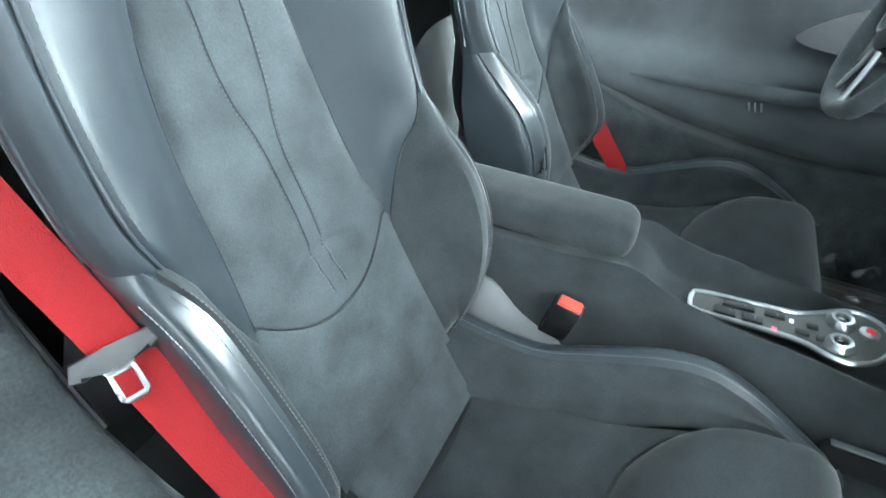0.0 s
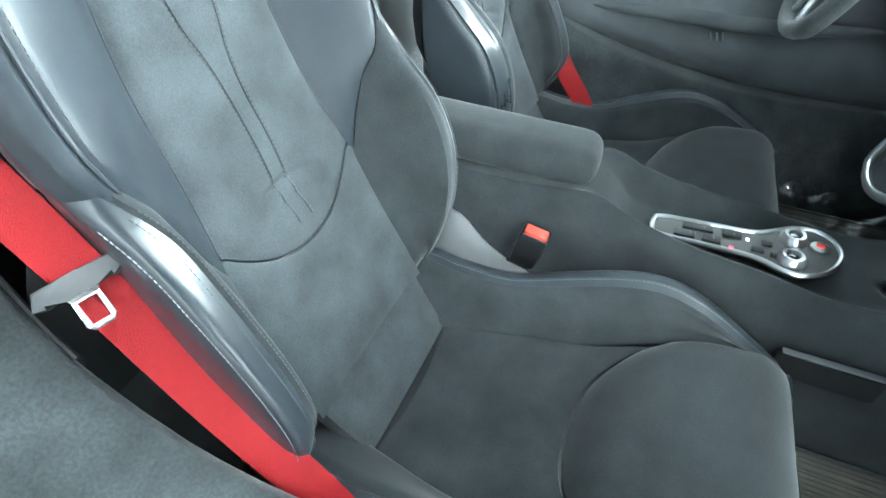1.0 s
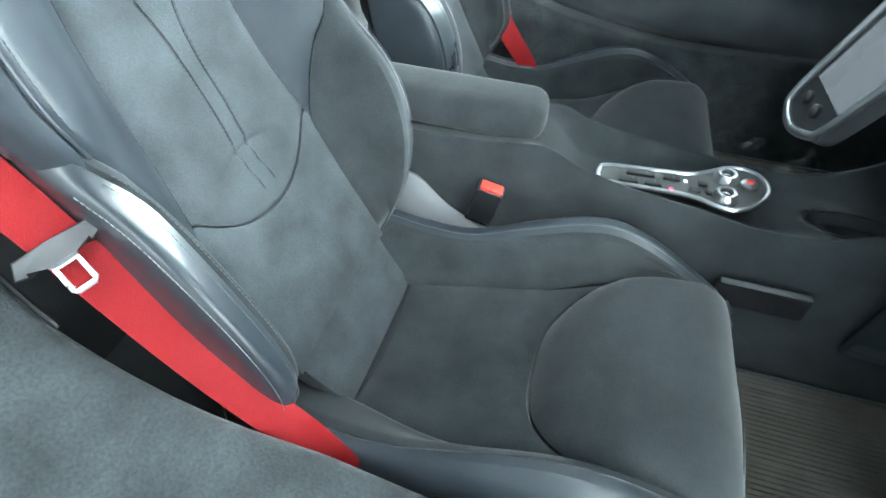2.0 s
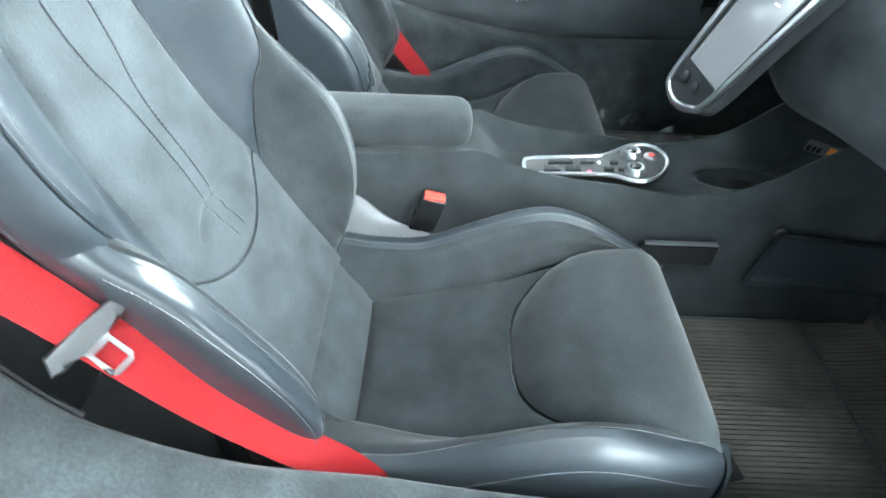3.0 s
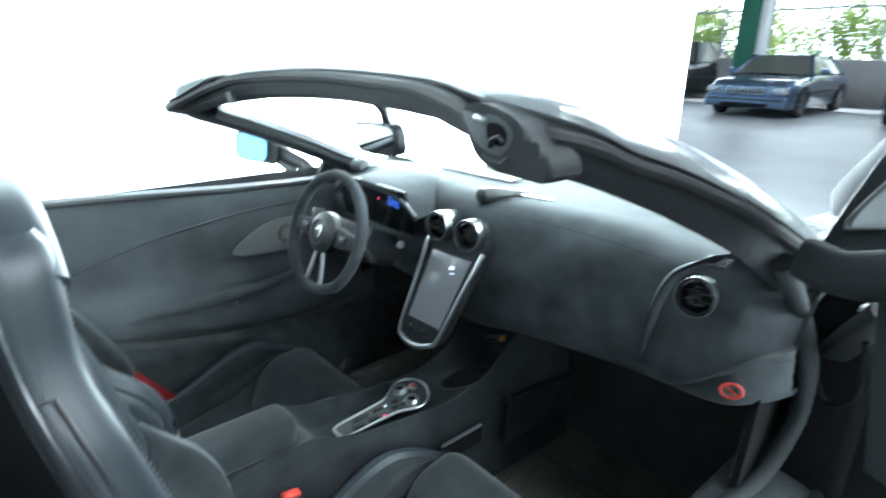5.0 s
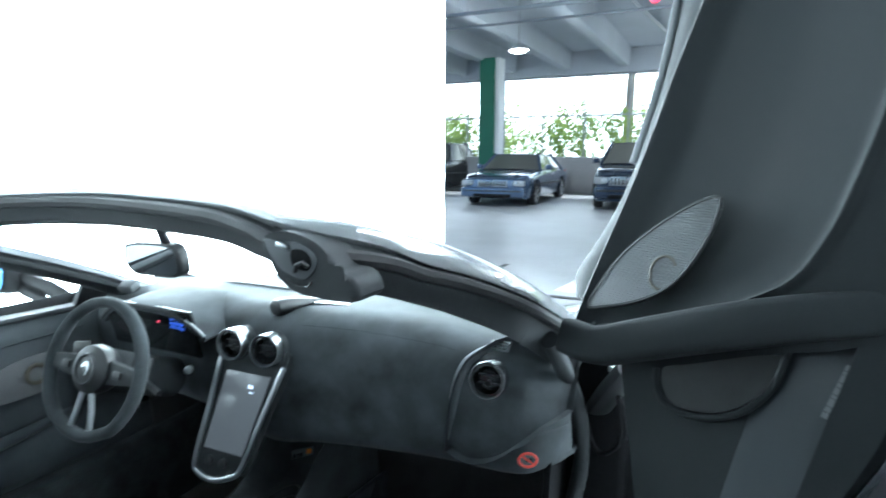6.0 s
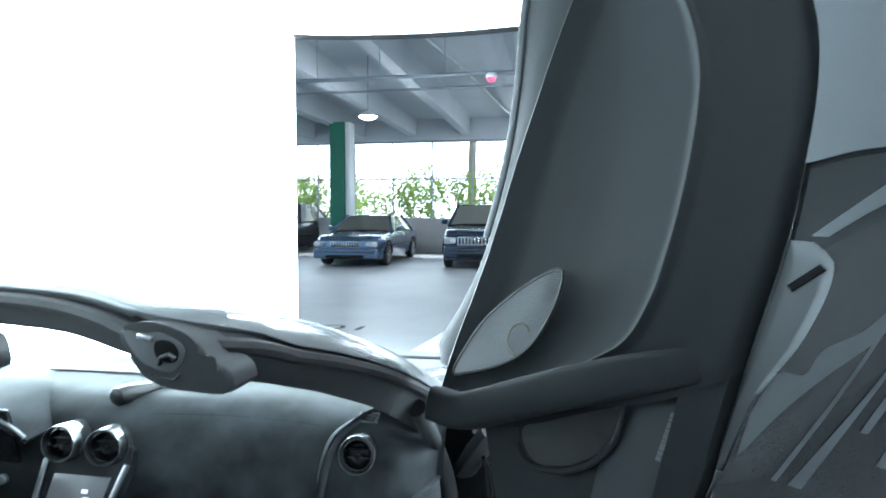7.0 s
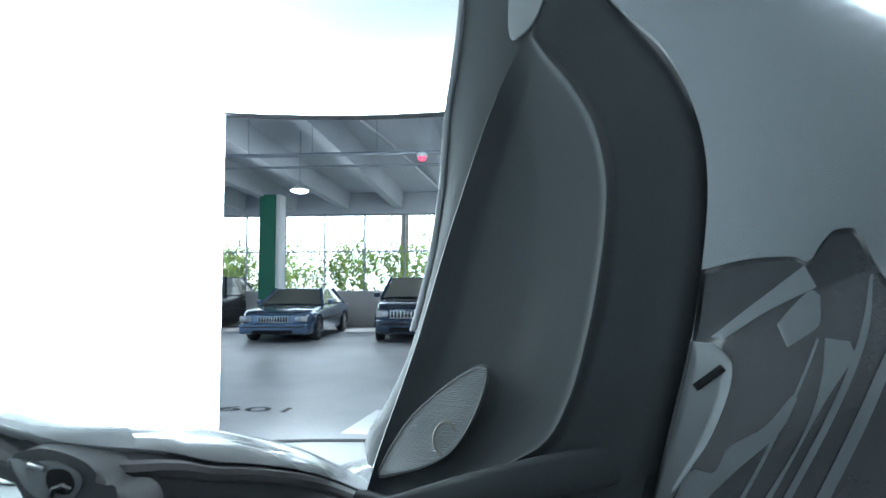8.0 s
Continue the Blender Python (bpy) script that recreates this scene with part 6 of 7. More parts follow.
for s in (1, -1):
    part("hinge_post", rbox((0.17, 0.22, 0.74), pose(s * 0.83, 1.27, 0.52), 0.03, 3), DULL, body, "black hinge post")
    part("hinge_cavity", rbox((0.2, 0.05, 0.72), pose(s * 0.91, 1.2, 0.51), 0.01), DULL, body, "dark hinge cavity")
    part("hinge_plate", rbox((0.09, 0.03, 0.05), pose(s * 0.88, 1.165, 0.81, 8, 0, 0), 0.008), TRIM, body)
    part("footwell_side", pad(lambda u, v: Vector((s * (0.75 + 0.012 * v), 1.0 + 0.22 * u, 0.42 + v * 0.4)), span(0, 1, 7), span(0, 1, 7), 0.0, 0.015, 0.05, s), DULL, body)
    for k in range(3):
        part("cable", tube(path([(s * 0.8, 1.16, 0.75 - 0.03 * k), (s * (0.84 + 0.01 * k), 1.12, 0.66), (s * (0.9 + 0.012 * k), 1.08, 0.72 + 0.02 * k), (s * 0.9, 1.02, 0.86)], 16), 0.005, 8), DULL, body)
part("wiper", sweep([(0.62, 1.27, 0.975), (0.3, 1.36, 1.0), (-0.1, 1.4, 1.01)], ring(0.008, 0.006, 8)), RUBBER, body)

# ---- floor mats and loose film ----
def ribbed(name, x0, x1, y0, y1, z, label):
    m = thing(name, ((x0 + x1) / 2, (y0 + y1) / 2, z), label, "floor mat", "floor mats")
    bm = grid(lambda u, v: Vector((x0 + (x1 - x0) * u, y0 + (y1 - y0) * v, z + 0.012 + 0.0022 * math.sin(2 * math.pi * (x1 - x0) * u / 0.0105) - 0.004 * math.exp(-(((((x1 - x0) * u + 0.043) % 0.153) - 0.0765) / 0.003) ** 2) + 0.3 * max(0, v - 0.75) ** 2)), span(0, 1, 260), span(0, 1, 12))
    part("mat_surface", bm, MAT_BROWN, m)
    part("hem", tube([(x0, y0, z + 0.01), (x1, y0, z + 0.01), (x1, y0 + (y1 - y0) * 0.75, z + 0.01), (x0, y0 + (y1 - y0) * 0.75, z + 0.01)], 0.008, 8, closed=True), CARPET, m)
    return m


pm = ribbed("floor_mat", 0.15, 0.66, 0.6, 1.22, 0.132, "dusty brown ribbed floor mat in the passenger footwell")
part("mat_clip", rbox((0.045, 0.05, 0.008), pose(0.508, 0.772, 0.15, 0, 0, 10), 0.003), PLASTIC, pm, "black mat clip")
part("clip_stud", lathe([(0.01, 0), (0.01, 0.008), (0.006, 0.011)], pose(0.508, 0.772, 0.154)), PLASTIC, pm)
ribbed("floor_mat", -0.64, -0.15, 0.6, 1.22, 0.132, "dark ribbed floor mat in the driver footwell")
film = thing("plastic_film", (-0.35, 0.78, 0.15), "crumpled clear protective film on the driver floor", "plastic film")
def crumple(u, v):
    p = Vector((-0.7 + 0.3 * u, 0.7 + 0.32 * v, 0.19))
    p.z += 0.05 * noise.noise(p * 9) + 0.03 * noise.noise(p * 24) + 0.012 * noise.noise(p * 60)
    return p
fo = part("sheet", grid(crumple, span(0, 1, 40), span(0, 1, 40)), FILM, film)
fo.visible_shadow = False
# latch striker and tag on the rear jamb
stk = thing("door_striker", (0.75, -0.18, 0.74), "bright door striker with an orange tag on the jamb", "door striker")
part("striker_loop", tube(path([(0.722, -0.17, 0.782), (0.73, -0.142, 0.78), (0.735, -0.142, 0.757), (0.728, -0.17, 0.752)], 16), 0.0045, 10), CHROME, stk, "polished steel loop")
part("striker_plate", rbox((0.04, 0.016, 0.07), pose(0.73, -0.18, 0.765, -20, 0, 0), 0.006), TRIM, stk)
tag = part("tag", rbox((0.05, 0.003, 0.042), pose(0.788, -0.17, 0.742, -30, 10, 0), 0.001), ORANGE, stk, "white tag with an orange border")
part("tag_face", rbox((0.041, 0.003, 0.033), pose(0.788, -0.17, 0.742, -30, 10, 0) @ pose(0, 0.0012, 0), 0.001), WHITE_PAINT, tag, "white face of the tag")
strap = thing("belt_strap", (0.735, -0.135, 0.79), "black strap with red edges beside the rear jamb", "strap")
s_line = path([(0.73, -0.14, 0.876), (0.736, -0.127, 0.858), (0.737, -0.126, 0.83), (0.731, -0.14, 0.798)], 24)
part("band", sweep(s_line, ring(0.0055, 0.002, 12, 4), up=(0.8, 0.5, 0.3)), LEATHER, strap, "curved black strap")
for q in (-1, 1):
    part("edge_binding", tube([p_ + s_ * (q * 0.0055) for p_, (t_, s_, u_) in zip(s_line[:14], frames(s_line, up=(0.8, 0.5, 0.3)))], 0.0013, 6), RED_WEB, strap, "red bound edge")


# ---- garage beyond the opening ----
CONCRETE = mat("grey garage floor concrete", (0.37, 0.38, 0.39), 0.42, grain=0.12, scale=18, bump=0.2, big=0.22, big_scale=0.5)
CONCRETE_PALE = mat("painted ceiling concrete", (0.42, 0.45, 0.48), 0.85, grain=0.06, scale=14, bump=0.15, big=0.08, big_scale=0.6)
PARAPET = mat("parapet concrete", (0.4, 0.4, 0.4), 0.85, grain=0.1, scale=14, bump=0.2, big=0.15, big_scale=0.7)
GREEN = mat("green column paint", (0.035, 0.155, 0.1), 0.75, grain=0.08, scale=20, big=0.1)
STEEL = mat("grey galvanised steel", (0.3, 0.31, 0.32), 0.5, 0.6, grain=0.1, scale=60)
LAMP_GLOW = mat("lit lamp diffuser", (1, 0.97, 0.9), 0.5, glow=8.0, grain=0.0)
LEAF = mat("sunlit leaves", (0.17, 0.22, 0.055), 0.5, grain=0.5, scale=5, big=0.6, big_scale=1.6)
lt = LEAF.node_tree
tr, mx = lt.nodes.new("ShaderNodeBsdfTranslucent"), lt.nodes.new("ShaderNodeMixShader")
tr.inputs[0].default_value, mx.inputs[0].default_value = (0.4, 0.52, 0.13, 1), 0.5
lt.links.new(lt.nodes["Principled BSDF"].outputs[0], mx.inputs[1]), lt.links.new(tr.outputs[0], mx.inputs[2])
lt.links.new(mx.outputs[0], lt.nodes["Material Output"].inputs[0])
TRUNK = mat("palm trunk bark", (0.42, 0.33, 0.26), 0.9, grain=0.3, scale=12, bump=0.6, big=0.2)
bm = bmesh.new()
bmesh.ops.create_grid(bm, x_segments=4, y_segments=4, size=400)
structure("ground", bm, CONCRETE, "grey stained concrete garage floor", False)
structure("ceiling_garage", rbox((60, 17, 0.2), pose(0, 13.0, 5.15), 0), CONCRETE_PALE, "pale concrete garage ceiling slab", False)
for k in range(-10, 11):
    x = -4.24 + 2.02 * k
    prof = [(-0.14, 0), (0.14, 0), (0.19, 0.62), (-0.19, 0.62)]
    b2 = bmesh.new()
    e = [[b2.verts.new((x + a, y, 4.43 + h)) for a, h in prof] for y in (4.9 if abs(x) > 5.3 else 5.4, 20.6)]
    for i in range(4):
        b2.faces.new((e[0][i], e[0][(i + 1) % 4], e[1][(i + 1) % 4], e[1][i]))
    b2.faces.new(e[0]), b2.faces.new(e[1][::-1])
    structure("ceiling_beam", b2, CONCRETE_PALE, "concrete ceiling rib running to the outer wall", False)
structure("wall_spandrel", rbox((60, 0.3, 0.78), pose(0, 20.85, 4.66), 0.02), CONCRETE_PALE, "concrete edge beam over the openings", False)
structure("wall_parapet", rbox((60, 0.25, 1.36), pose(0, 21.0, 0.68), 0.02), PARAPET, "concrete parapet wall of the garage", False)
for x in (-6.0, 6.0, -18.0, 18.0):
    c = thing("column", (x, 17.7, 0), "green painted square concrete column", "column", "columns")
    part("shaft", rbox((0.52, 0.6, 4.5), pose(x, 17.7, 2.25), 0.03), GREEN, c)
    # White slab puts the skylight on this side into its colour.
    part("sky_lit_side", rbox((0.14, 0.5, 4.5), pose(x + 0.33, 17.75, 2.25), 0.01), WHITE_PAINT, c, "side coloured white as if lit by the sky")
fence = thing("wire_fence", (0, 21.0, 1.36), "open steel fence of thin posts and rails", "fence")
for k in range(-8, 10):
    part("post", rbox((0.06, 0.06, 2.95), pose(-5.14 + 1.55 * k, 21.02, 2.82), 0.005), STEEL, fence)
part("rail", rbox((28, 0.05, 0.06), pose(-4.0, 21.05, 2.845), 0.005), STEEL, fence)
part("rail", rbox((28, 0.08, 0.08), pose(-4.0, 21.05, 4.26), 0.005), STEEL, fence)
bm = bmesh.new()
for k in range(120):
    rbox((0.008, 0.008, 2.9), pose(-12 + 0.16 * k, 21.0, 2.82), 0, bm=bm)
for k in range(18):
    rbox((20, 0.008, 0.008), pose(-3, 21.0, 1.45 + 0.16 * k), 0, bm=bm)
tagged(part("mesh_wire", bm, STEEL, fence), kind="stuff")
pipes = thing("sprinkler_pipes", (0, 7.2, 3.25), "grey sprinkler pipes hung under the garage ceiling", "pipes")
part("main_pipe", tube([(-14, 7.2, 3.32), (14, 7.2, 3.26)], 0.028, 10), STEEL, pipes)
part("branch_pipe", tube([(-14, 7.6, 3.22), (14, 7.6, 3.2)], 0.018, 10), STEEL, pipes)
part("cross_pipe", tube([(-1.1, 5.6, 3.95), (-0.55, 9.0, 3.9), (0.1, 20, 4.35)], 0.025, 8), STEEL, pipes)
for k in range(-7, 8):
    part("hanger", tube([(k * 0.9 - 0.4, 7.2, 3.3), (k * 0.9 - 0.4, 7.2, 5.05)], 0.006, 6, up=(0, 1, 0)), STEEL, pipes)
det = thing("alarm_beacon", (0.225, 7.14, 3.1), "small white and red alarm beacon under a pipe", "alarm")
part("base", lathe([(0.07, 0.0), (0.075, 0.03), (0.05, 0.06)], pose(0.225, 7.12, 3.21)), WHITE_PAINT, det)
part("lens", lathe([(0.03, -0.05), (0.05, -0.03), (0.055, 0.0)], pose(0.225, 7.12, 3.21)), RED_LAMP, det, "lit red lens")
# Lamps out of view are added to the row to brighten the garage.
for x, y in ((-3.15, 12.17), (4.2, 12.17), (-10.5, 12.17), (0.6, 17.3)):
    l = thing("ceiling_lamp", (x, y, 3.62), "round lit ceiling lamp on a stem", "lamp", "garage lamps")
    part("shade", lathe([(0.05, 0.16), (0.1, 0.13), (0.2, 0.06), (0.21, 0.04)], pose(x, y, 3.64)), WHITE_PAINT, l)
    part("diffuser", lathe([(0.05, -0.02), (0.16, 0.0), (0.2, 0.035)], pose(x, y, 3.64)), LAMP_GLOW, l, "glowing diffuser")
    lp = new("garage_light", bpy.data.lights.new("garage_light", "POINT"))
    lp.data.energy, lp.data.shadow_soft_size, lp.data.color = 130, 0.15, (1, 0.97, 0.92)
    lp.location = (x, y, 3.58)
    part("stem", tube([(x, y, 3.78), (x, y, 5.05)], 0.012, 8, up=(0, 1, 0)), STEEL, l)
word("109", 0.72, pose(-1.72, 6.55, 0.004, 0, 0, 177) @ Matrix.Diagonal((1.0, 0.5, 1, 1)), RUBBER, None, "floor_marking", 0.0005)
tagged(bpy.data.objects["floor_marking"], "dark number painted on the concrete floor", kind="structure")
bm = rbox((0.5, 1.1, 0.002), pose(-0.1, 6.0, 0.003, 0, 0, -8), 0)
structure("bay_line", bm, WHITE_PAINT, "pale painted patch on the garage floor", False)


# parked vehicles
CAR_GLASS = mat("dark car glass", (0.14, 0.14, 0.125), 0.12, grain=0.05, coat=0.6)
LIGHTS = mat("clear headlamp", (0.5, 0.5, 0.5), 0.15, 0.3, grain=0.2, scale=30, coat=1.0)


def vehicle(name, label, at, yaw, length, width, height, hood_l, hood_h, belt_h, cab0, cab1, roof0, roof1, paint, wheel_r, boxy=0.0, tail_h=None):
    """A parked vehicle, nose towards -y before it is turned: lower body, cabin, glass, lamps, grille, wheels."""
    e = thing(name, at, label, "car", "parked vehicles")
    m = pose(*at, 0, 0, yaw)
    w = width / 2
    tail_h = tail_h or belt_h
    top = crv([(0, hood_h * 0.82), (0.04 * length, hood_h * 0.93), (hood_l * 0.6, hood_h), (hood_l, belt_h), (cab1, belt_h + 0.01), (cab1 + 0.05, tail_h), (length - 0.08, tail_h), (length, tail_h * 0.88)])
    def low(u, v):
        y = v * length
        a = (u - 0.5) * 2
        wy = w * (1 - 0.16 * (max(0, 0.12 - v) / 0.12) ** 2 - 0.1 * (max(0, v - 0.9) / 0.1) ** 2)
        t = abs(a)
        zt = top(y)
        z = crv([(0, zt), (0.55, zt - 0.01), (0.72, zt - 0.06), (0.82, zt * 0.72), (0.92, zt * 0.45), (1.0, 0.24)])(t)
        x = crv([(0, 0), (0.55, wy * 0.78), (0.72, wy * 0.95), (0.82, wy), (0.92, wy * 0.985), (1.0, wy * 0.94)])(t)
        return m @ Vector((math.copysign(x, a), y, z))
    bdy = part("body", pad(low, span(0, 1, 33), span(0, 1, 41), 0.0, 0.02, 0.02, 1), paint, e, "painted car body")
    def face(u, v):
        a = (u - 0.5) * 2
        return m @ Vector((a * w * 0.84, -0.05 * (1 - a * a) * math.sin(math.pi * min(1, 0.25 + 0.75 * v)), hood_h * 0.8 - v * (hood_h * 0.8 - 0.25)))
    part("nose", pad(face, span(0, 1, 17), span(0, 1, 9), 0.0, 0.03, 0.05, -1), paint, bdy)
    gw = w * (0.42 + 0.12 * boxy)
    gr = part("grille", rbox((gw * 2, 0.05, hood_h * 0.2), m @ pose(0, -0.05, hood_h * 0.69), 0.01), CHROME, bdy, "chrome grille")
    for k in range(11):
        part("grille_bar", rbox((gw * 0.1, 0.02, hood_h * 0.15), m @ pose(-gw * 0.88 + k * gw * 0.176, -0.078, hood_h * 0.69), 0.003), GLOSS_BLACK, gr)
    bmp = part("bumper", rbox((w * 1.86, 0.16, hood_h * 0.3), m @ pose(0, -0.03, hood_h * 0.42), 0.05, 3), paint, bdy, "painted bumper")
    part("bumper_strip", rbox((w * 1.7, 0.03, hood_h * 0.05), m @ pose(0, -0.11, hood_h * 0.47), 0.008), PLASTIC, bmp, "black rubbing strip")
    part("lower_intake", rbox((w * 1.1, 0.04, hood_h * 0.1), m @ pose(0, -0.1, hood_h * 0.33), 0.01), DULL, bmp, "dark lower intake")
    part("bonnet_edge", tube([m @ Vector((a * w * 0.78, 0.12, top(0.12) + 0.004)) for a in span(-1, 1, 9)], 0.006, 6), DULL, bdy)
    for s in (-1, 1):
        part("bonnet_line", tube([m @ Vector((s * w * (0.62 + 0.12 * f), 0.15 + f * (hood_l - 0.2), top(0.15 + f * (hood_l - 0.2)) + 0.003)) for f in span(0, 1, 8)], 0.006, 6), DULL, bdy)
        for wy in (length * 0.175, length * 0.8):
            part("wheel_arch", tube([m @ Vector((s * (w + 0.002), wy + wheel_r * 1.16 * math.cos(k), max(0.26, wheel_r * 1.0 + wheel_r * 1.16 * math.sin(k)))) for k in span(0, math.pi, 17)], 0.022, 6, up=(1, 0, 0)), DULL, bdy, "dark edge of the wheel arch")
        part("headlamp_lens", rbox((w * 0.16, 0.04, hood_h * 0.1), m @ pose(s * w * 0.66, -0.055, hood_h * 0.7, 0, 0, -s * 12), 0.015), CHROME, bdy, "bright lamp reflector")
    for s in (-1, 1):
        part("headlamp", rbox((w * 0.42, 0.1, hood_h * 0.17), m @ pose(s * w * 0.72, 0.0, hood_h * 0.7, 0, 0, -s * 12), 0.03), LIGHTS, bdy, "clear headlamp")
        part("door_mirror", rbox((0.2, 0.12, 0.15), m @ pose(s * (w + 0.1), cab0 + 0.35, belt_h + 0.08), 0.04), paint, e)
        part("tail_lamp", rbox((0.12, 0.05, 0.3), m @ pose(s * w * 0.84, length - 0.02, tail_h * 0.8), 0.02), RED_BTN, bdy, "red tail lamp")
        for wy in (length * 0.175, length * 0.8):
            mwz = axes(m @ Vector((s * (w - 0.11), wy, wheel_r)), m.to_3x3() @ Vector((s, 0, 0)), (0, 0, 1))
            ty = part("wheel", lathe([(wheel_r * 0.6, -0.1), (wheel_r * 0.95, -0.11), (wheel_r, -0.06), (wheel_r, 0.08), (wheel_r * 0.93, 0.115), (wheel_r * 0.66, 0.11)], mwz, 28), RUBBER, e, "black tyre")
            part("rim", lathe([(wheel_r * 0.66, 0.06), (wheel_r * 0.68, 0.116), (wheel_r * 0.6, 0.1), (wheel_r * 0.2, 0.085)], mwz, 24), ALU, ty)
            for k in range(5):
                part("rim_spoke", rbox((wheel_r * 0.14, wheel_r * 0.5, 0.02), mwz @ pose(0, 0, 0.112, 0, 0, 72 * k) @ pose(0, wheel_r * 0.36, 0), 0.004), ALU, ty)
    # cabin: roof skin on pillars with glass between
    r = w * 0.68
    def ring_pts(f):
        """Corner line of the cabin at height share f."""
        wi = w * 0.93 + (r - w * 0.93) * f
        ya = cab0 + (roof0 - cab0) * f
        yb = cab1 + (roof1 - cab1) * f
        z = belt_h + (height - belt_h) * f
        return wi, ya, yb, z
    def roof(u, v):
        wi, ya, yb, z = ring_pts(0.94)
        a = (u - 0.5) * 2
        return m @ Vector((a * wi, ya + v * (yb - ya), z + 0.06 * (1 - a * a) * math.sin(math.pi * (0.12 + 0.76 * v)) + 0.01))
    part("roof", pad(roof, span(0, 1, 13), span(0, 1, 13), 0.0, 0.05, 0.05, 1), paint, e)
    wi0, ya0, yb0, z0 = ring_pts(0.0)
    wi1, ya1, yb1, z1 = ring_pts(0.95)
    front_q = [Vector((-wi0, ya0, z0)), Vector((wi0, ya0, z0)), Vector((wi1, ya1, z1)), Vector((-wi1, ya1, z1))]
    back_q = [Vector((wi0, yb0, z0)), Vector((-wi0, yb0, z0)), Vector((-wi1, yb1, z1)), Vector((wi1, yb1, z1))]
    left_q = [Vector((wi0, ya0, z0)), Vector((wi0, yb0, z0)), Vector((wi1, yb1, z1)), Vector((wi1, ya1, z1))]
    right_q = [Vector((-wi0, yb0, z0)), Vector((-wi0, ya0, z0)), Vector((-wi1, ya1, z1)), Vector((-wi1, yb1, z1))]
    for nm, q in (("windscreen", front_q), ("rear_window", back_q), ("side_window", left_q), ("side_window", right_q)):
        c = sum(q, Vector()) / 4
        inn = [p.lerp(c, 0.05) for p in q]
        nn = (q[1] - q[0]).cross(q[3] - q[0]).normalized()
        def pane(u, v, inn=inn, nn=nn):
            return m @ (inn[0].lerp(inn[1], u).lerp(inn[3].lerp(inn[2], u), v) + nn * 0.03 * math.sin(math.pi * u))
        part(nm, pad(pane, span(0, 1, 9), span(0, 1, 5), 0.0, 0.015, 0.05, 1), CAR_GLASS, e, "dark window glass")
    for sx in (-1, 1):
        for ya, yb in ((ya0, ya1), (yb0, yb1), (ya0 + 0.52 * (yb0 - ya0), ya1 + 0.5 * (yb1 - ya1))):
            part("pillar", sweep([m @ Vector((sx * wi0, ya, z0 - 0.03)), m @ Vector((sx * wi1, yb, z1 + 0.02))], ring(0.05, 0.035, 8, 3)), paint, e)
        part("door_handle", rbox((0.03, 0.16, 0.03), m @ pose(sx * (w + 0.005), ya0 + 0.48 * (yb0 - ya0), belt_h * 0.86), 0.008), CHROME, e)
        part("side_moulding", rbox((0.02, length * 0.56, 0.06), m @ pose(sx * (w + 0.004), length * 0.49, belt_h * 0.6), 0.008), PLASTIC, e)
    part("underbody", rbox((width * 0.8, length * 0.9, 0.18), m @ pose(0, length * 0.5, 0.3), 0.02), PLASTIC, e)
    return e


BLUE_GREY = mat("blue-grey car paint", (0.12, 0.17, 0.27), 0.25, 0.5, grain=0.08, scale=800, coat=1.0)
NAVY = mat("dark blue car paint", (0.02, 0.035, 0.07), 0.25, 0.3, grain=0.08, scale=800, coat=1.0)
BLACK_PAINT = mat("black truck paint", (0.015, 0.016, 0.018), 0.25, 0.2, grain=0.08, scale=800, coat=1.0)
vehicle("sedan", "blue-grey four-door sedan parked in a bay", (-4.64, 14.6, 0.0), 2, 5.3, 1.98, 1.45, 1.65, 0.92, 0.98, 1.55, 4.35, 2.25, 3.7, BLUE_GREY, 0.33)
vehicle("suv", "dark blue sport utility vehicle parked in a bay", (-1.0, 14.8, 0.0), 4, 4.8, 1.94, 1.78, 1.35, 1.1, 1.18, 1.25, 4.7, 1.95, 4.4, NAVY, 0.38, boxy=1.0)
vehicle("pickup_truck", "black pickup truck parked with its tail out", (-8.6, 23.2, 0.0), 166, 5.6, 2.0, 1.9, 1.5, 1.12, 1.2, 1.4, 3.2, 2.0, 2.95, BLACK_PAINT, 0.42, boxy=1.0, tail_h=1.15)


# pale hazy sky behind the greenery
HAZE = mat("bright hazy sky", (0.95, 0.98, 1.0), 1.0, grain=0.0, big=0.0, glow=3.2)
structure("backdrop", rbox((260, 0.5, 60), pose(0, 95, 28), 0), HAZE, "bright hazy sky beyond the garage", False)

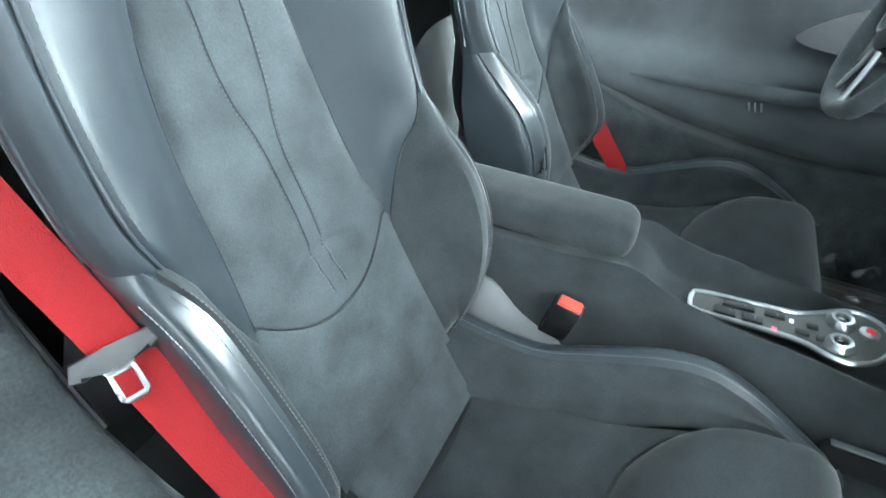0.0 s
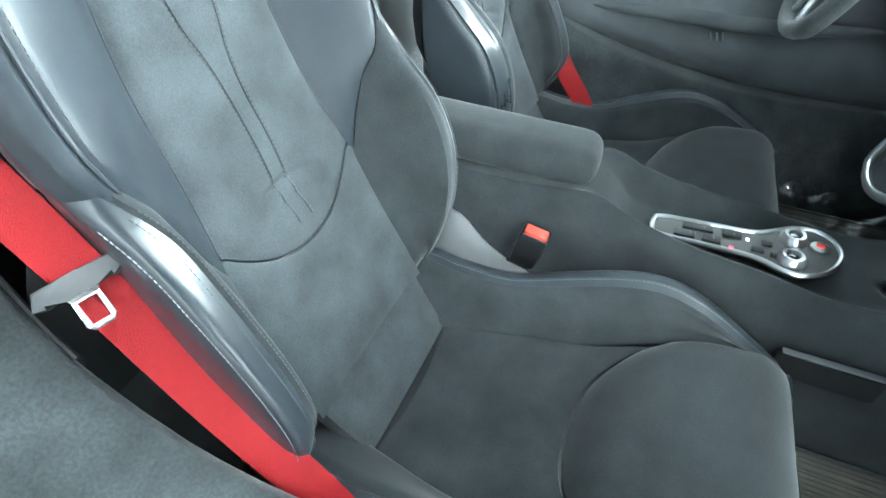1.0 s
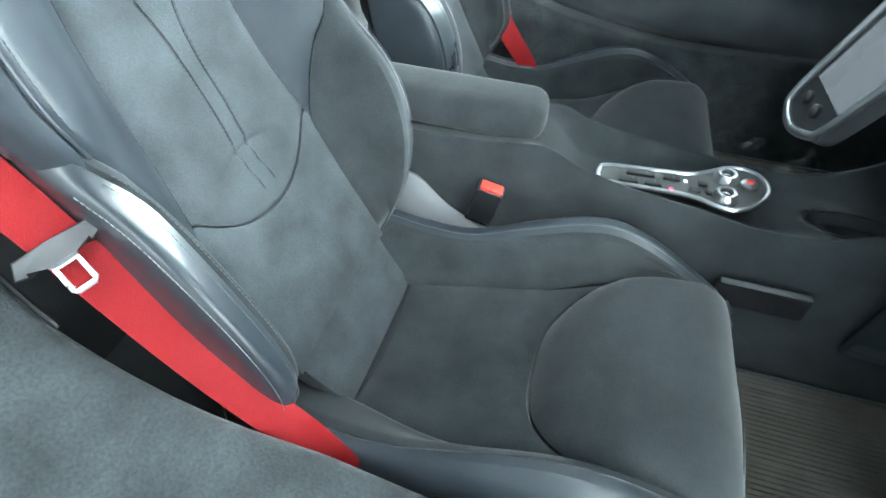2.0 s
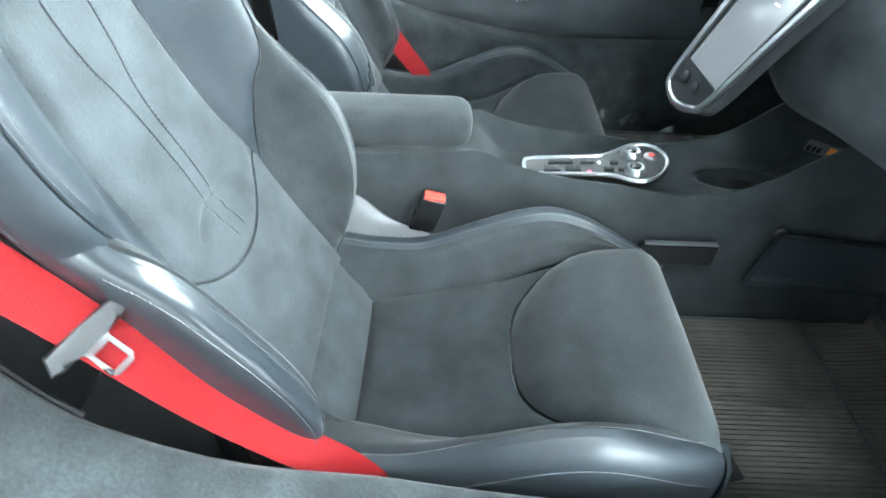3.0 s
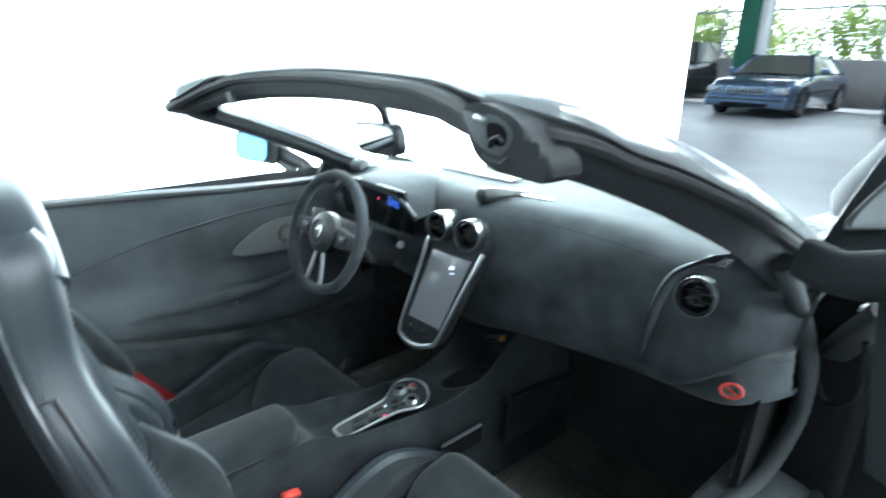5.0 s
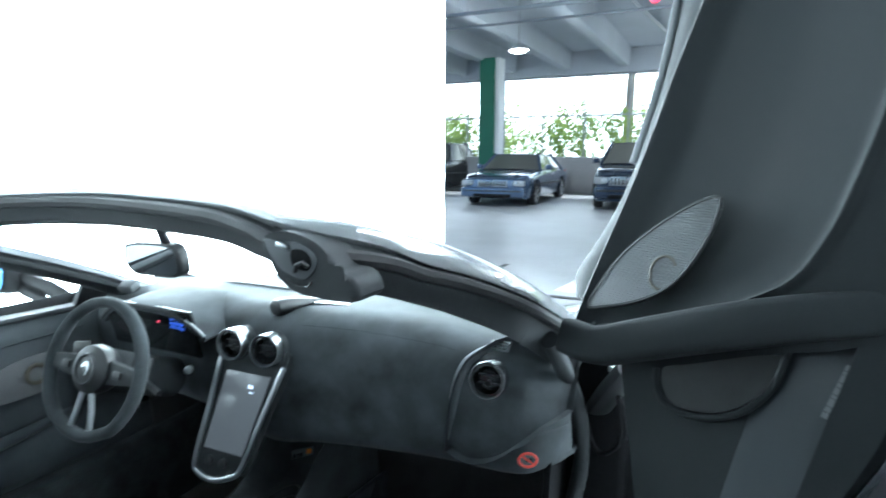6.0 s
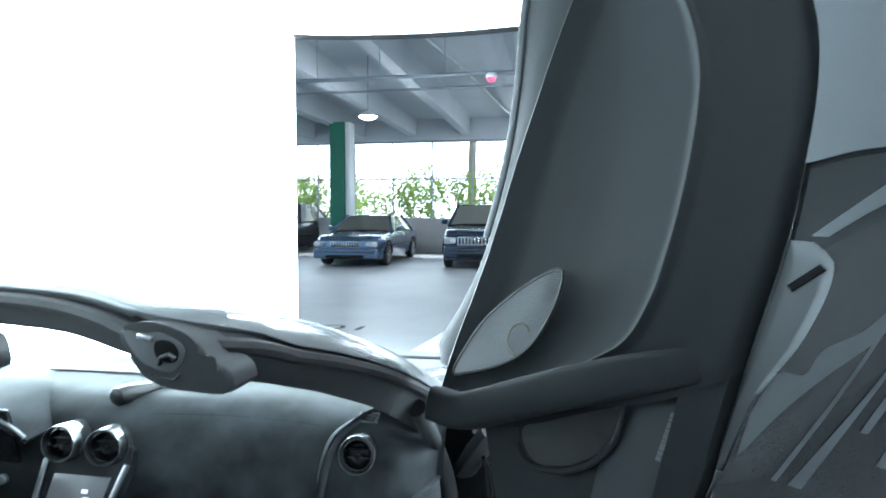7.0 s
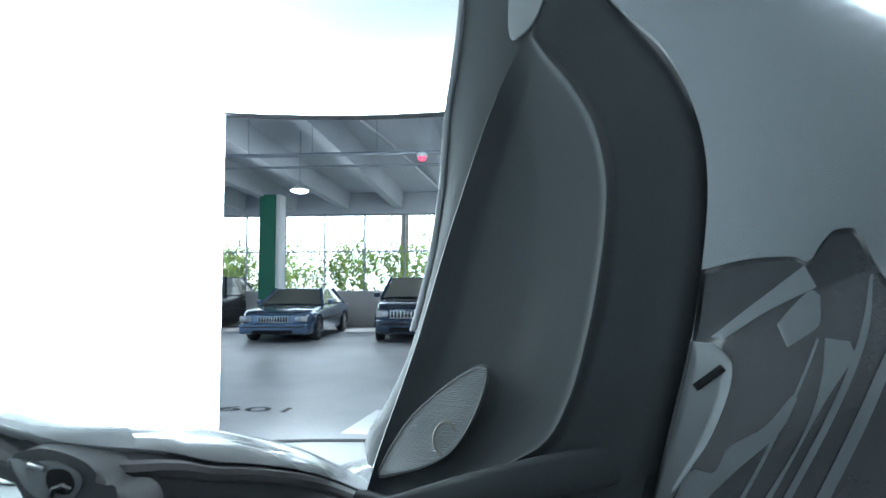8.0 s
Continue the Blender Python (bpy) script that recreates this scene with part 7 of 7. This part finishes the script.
# greenery outside the fence
def leaf_cloud(boxes, size, seed):
    rg = np.random.RandomState(seed)
    vs, fs = [], []
    for cx, cy, cz, rx, ry, rz, n in boxes:
        for _ in range(n):
            d = rg.normal(size=3)
            d /= np.linalg.norm(d)
            d *= rg.uniform(0.55, 1.0) * (1 + 0.3 * math.sin(7 * d[0] + 5 * d[2]))
            p = np.array([cx + d[0] * rx, cy + d[1] * ry, cz + d[2] * rz])
            a, b = rg.normal(size=3), rg.normal(size=3)
            a /= np.linalg.norm(a)
            b -= a * (a @ b)
            b /= np.linalg.norm(b)
            l, w = size * rg.uniform(0.6, 1.4), size * rg.uniform(0.25, 0.5)
            k = len(vs)
            vs += [p - a * l, p + b * w, p + a * l, p - b * w]
            fs.append((k, k + 1, k + 2, k + 3))
    me = bpy.data.meshes.new("leaves")
    me.from_pydata([tuple(map(float, v)) for v in vs], [], fs)
    me.materials.append(LEAF)
    return me


rg = random.Random(7)
clumps = [(-16 + 1.1 * k + rg.uniform(-0.4, 0.4), 24.5 + rg.uniform(-0.8, 1.4), 1.4 + rg.uniform(0, 1.1), 1.0, 0.9, 1.0 + rg.uniform(0, 0.6), 1500) for k in range(24)]
clumps += [(-15 + 3.4 * k + rg.uniform(-0.9, 0.9), 28 + rg.uniform(-1, 2), 3.0 + rg.uniform(-0.7, 0.9), 1.5, 1.4, 1.2, 800) for k in range(7)]
hedge = new("hedge", leaf_cloud(clumps, 0.09, 3))
tagged(hedge, "sunlit green hedge and shrubs outside the fence", "hedge", kind="stuff")
palm = thing("palm_tree", (-2.9, 26.5, 0), "tall palm tree with a ringed trunk outside", "palm tree", "palms")
part("trunk", sweep([(-2.9, 26.5, 0.0), (-2.88, 26.5, 2.0), (-2.85, 26.52, 4.0), (-2.8, 26.55, 6.2)], ring(0.2, 0.2, 12), up=(0, 1, 0), scale=lambda f: 1.15 - 0.3 * f), TRUNK, palm)
bm = bmesh.new()
for k in range(16):
    a = 2 * math.pi * k / 16 + 0.2
    d = Vector((math.cos(a), math.sin(a), 0))
    sd = Vector((-d.y, d.x, 0))
    spine = [Vector((-2.8, 26.55, 6.2)) + d * (2.4 * f) + Vector((0, 0, 0.7 * f - 2.4 * f * f * (0.8 + 0.3 * math.sin(3 * k)))) for f in span(0.05, 1, 14)]
    for p, q in zip(spine, spine[1:]):
        for sg in (-1, 1):
            tip = p + sd * sg * 0.55 + (q - p) * 1.6 - Vector((0, 0, 0.25))
            bm.faces.new([bm.verts.new(v) for v in (p, p.lerp(q, 0.35), tip)])
part("crown", bm, LEAF, palm, "drooping green fronds", smooth=False)
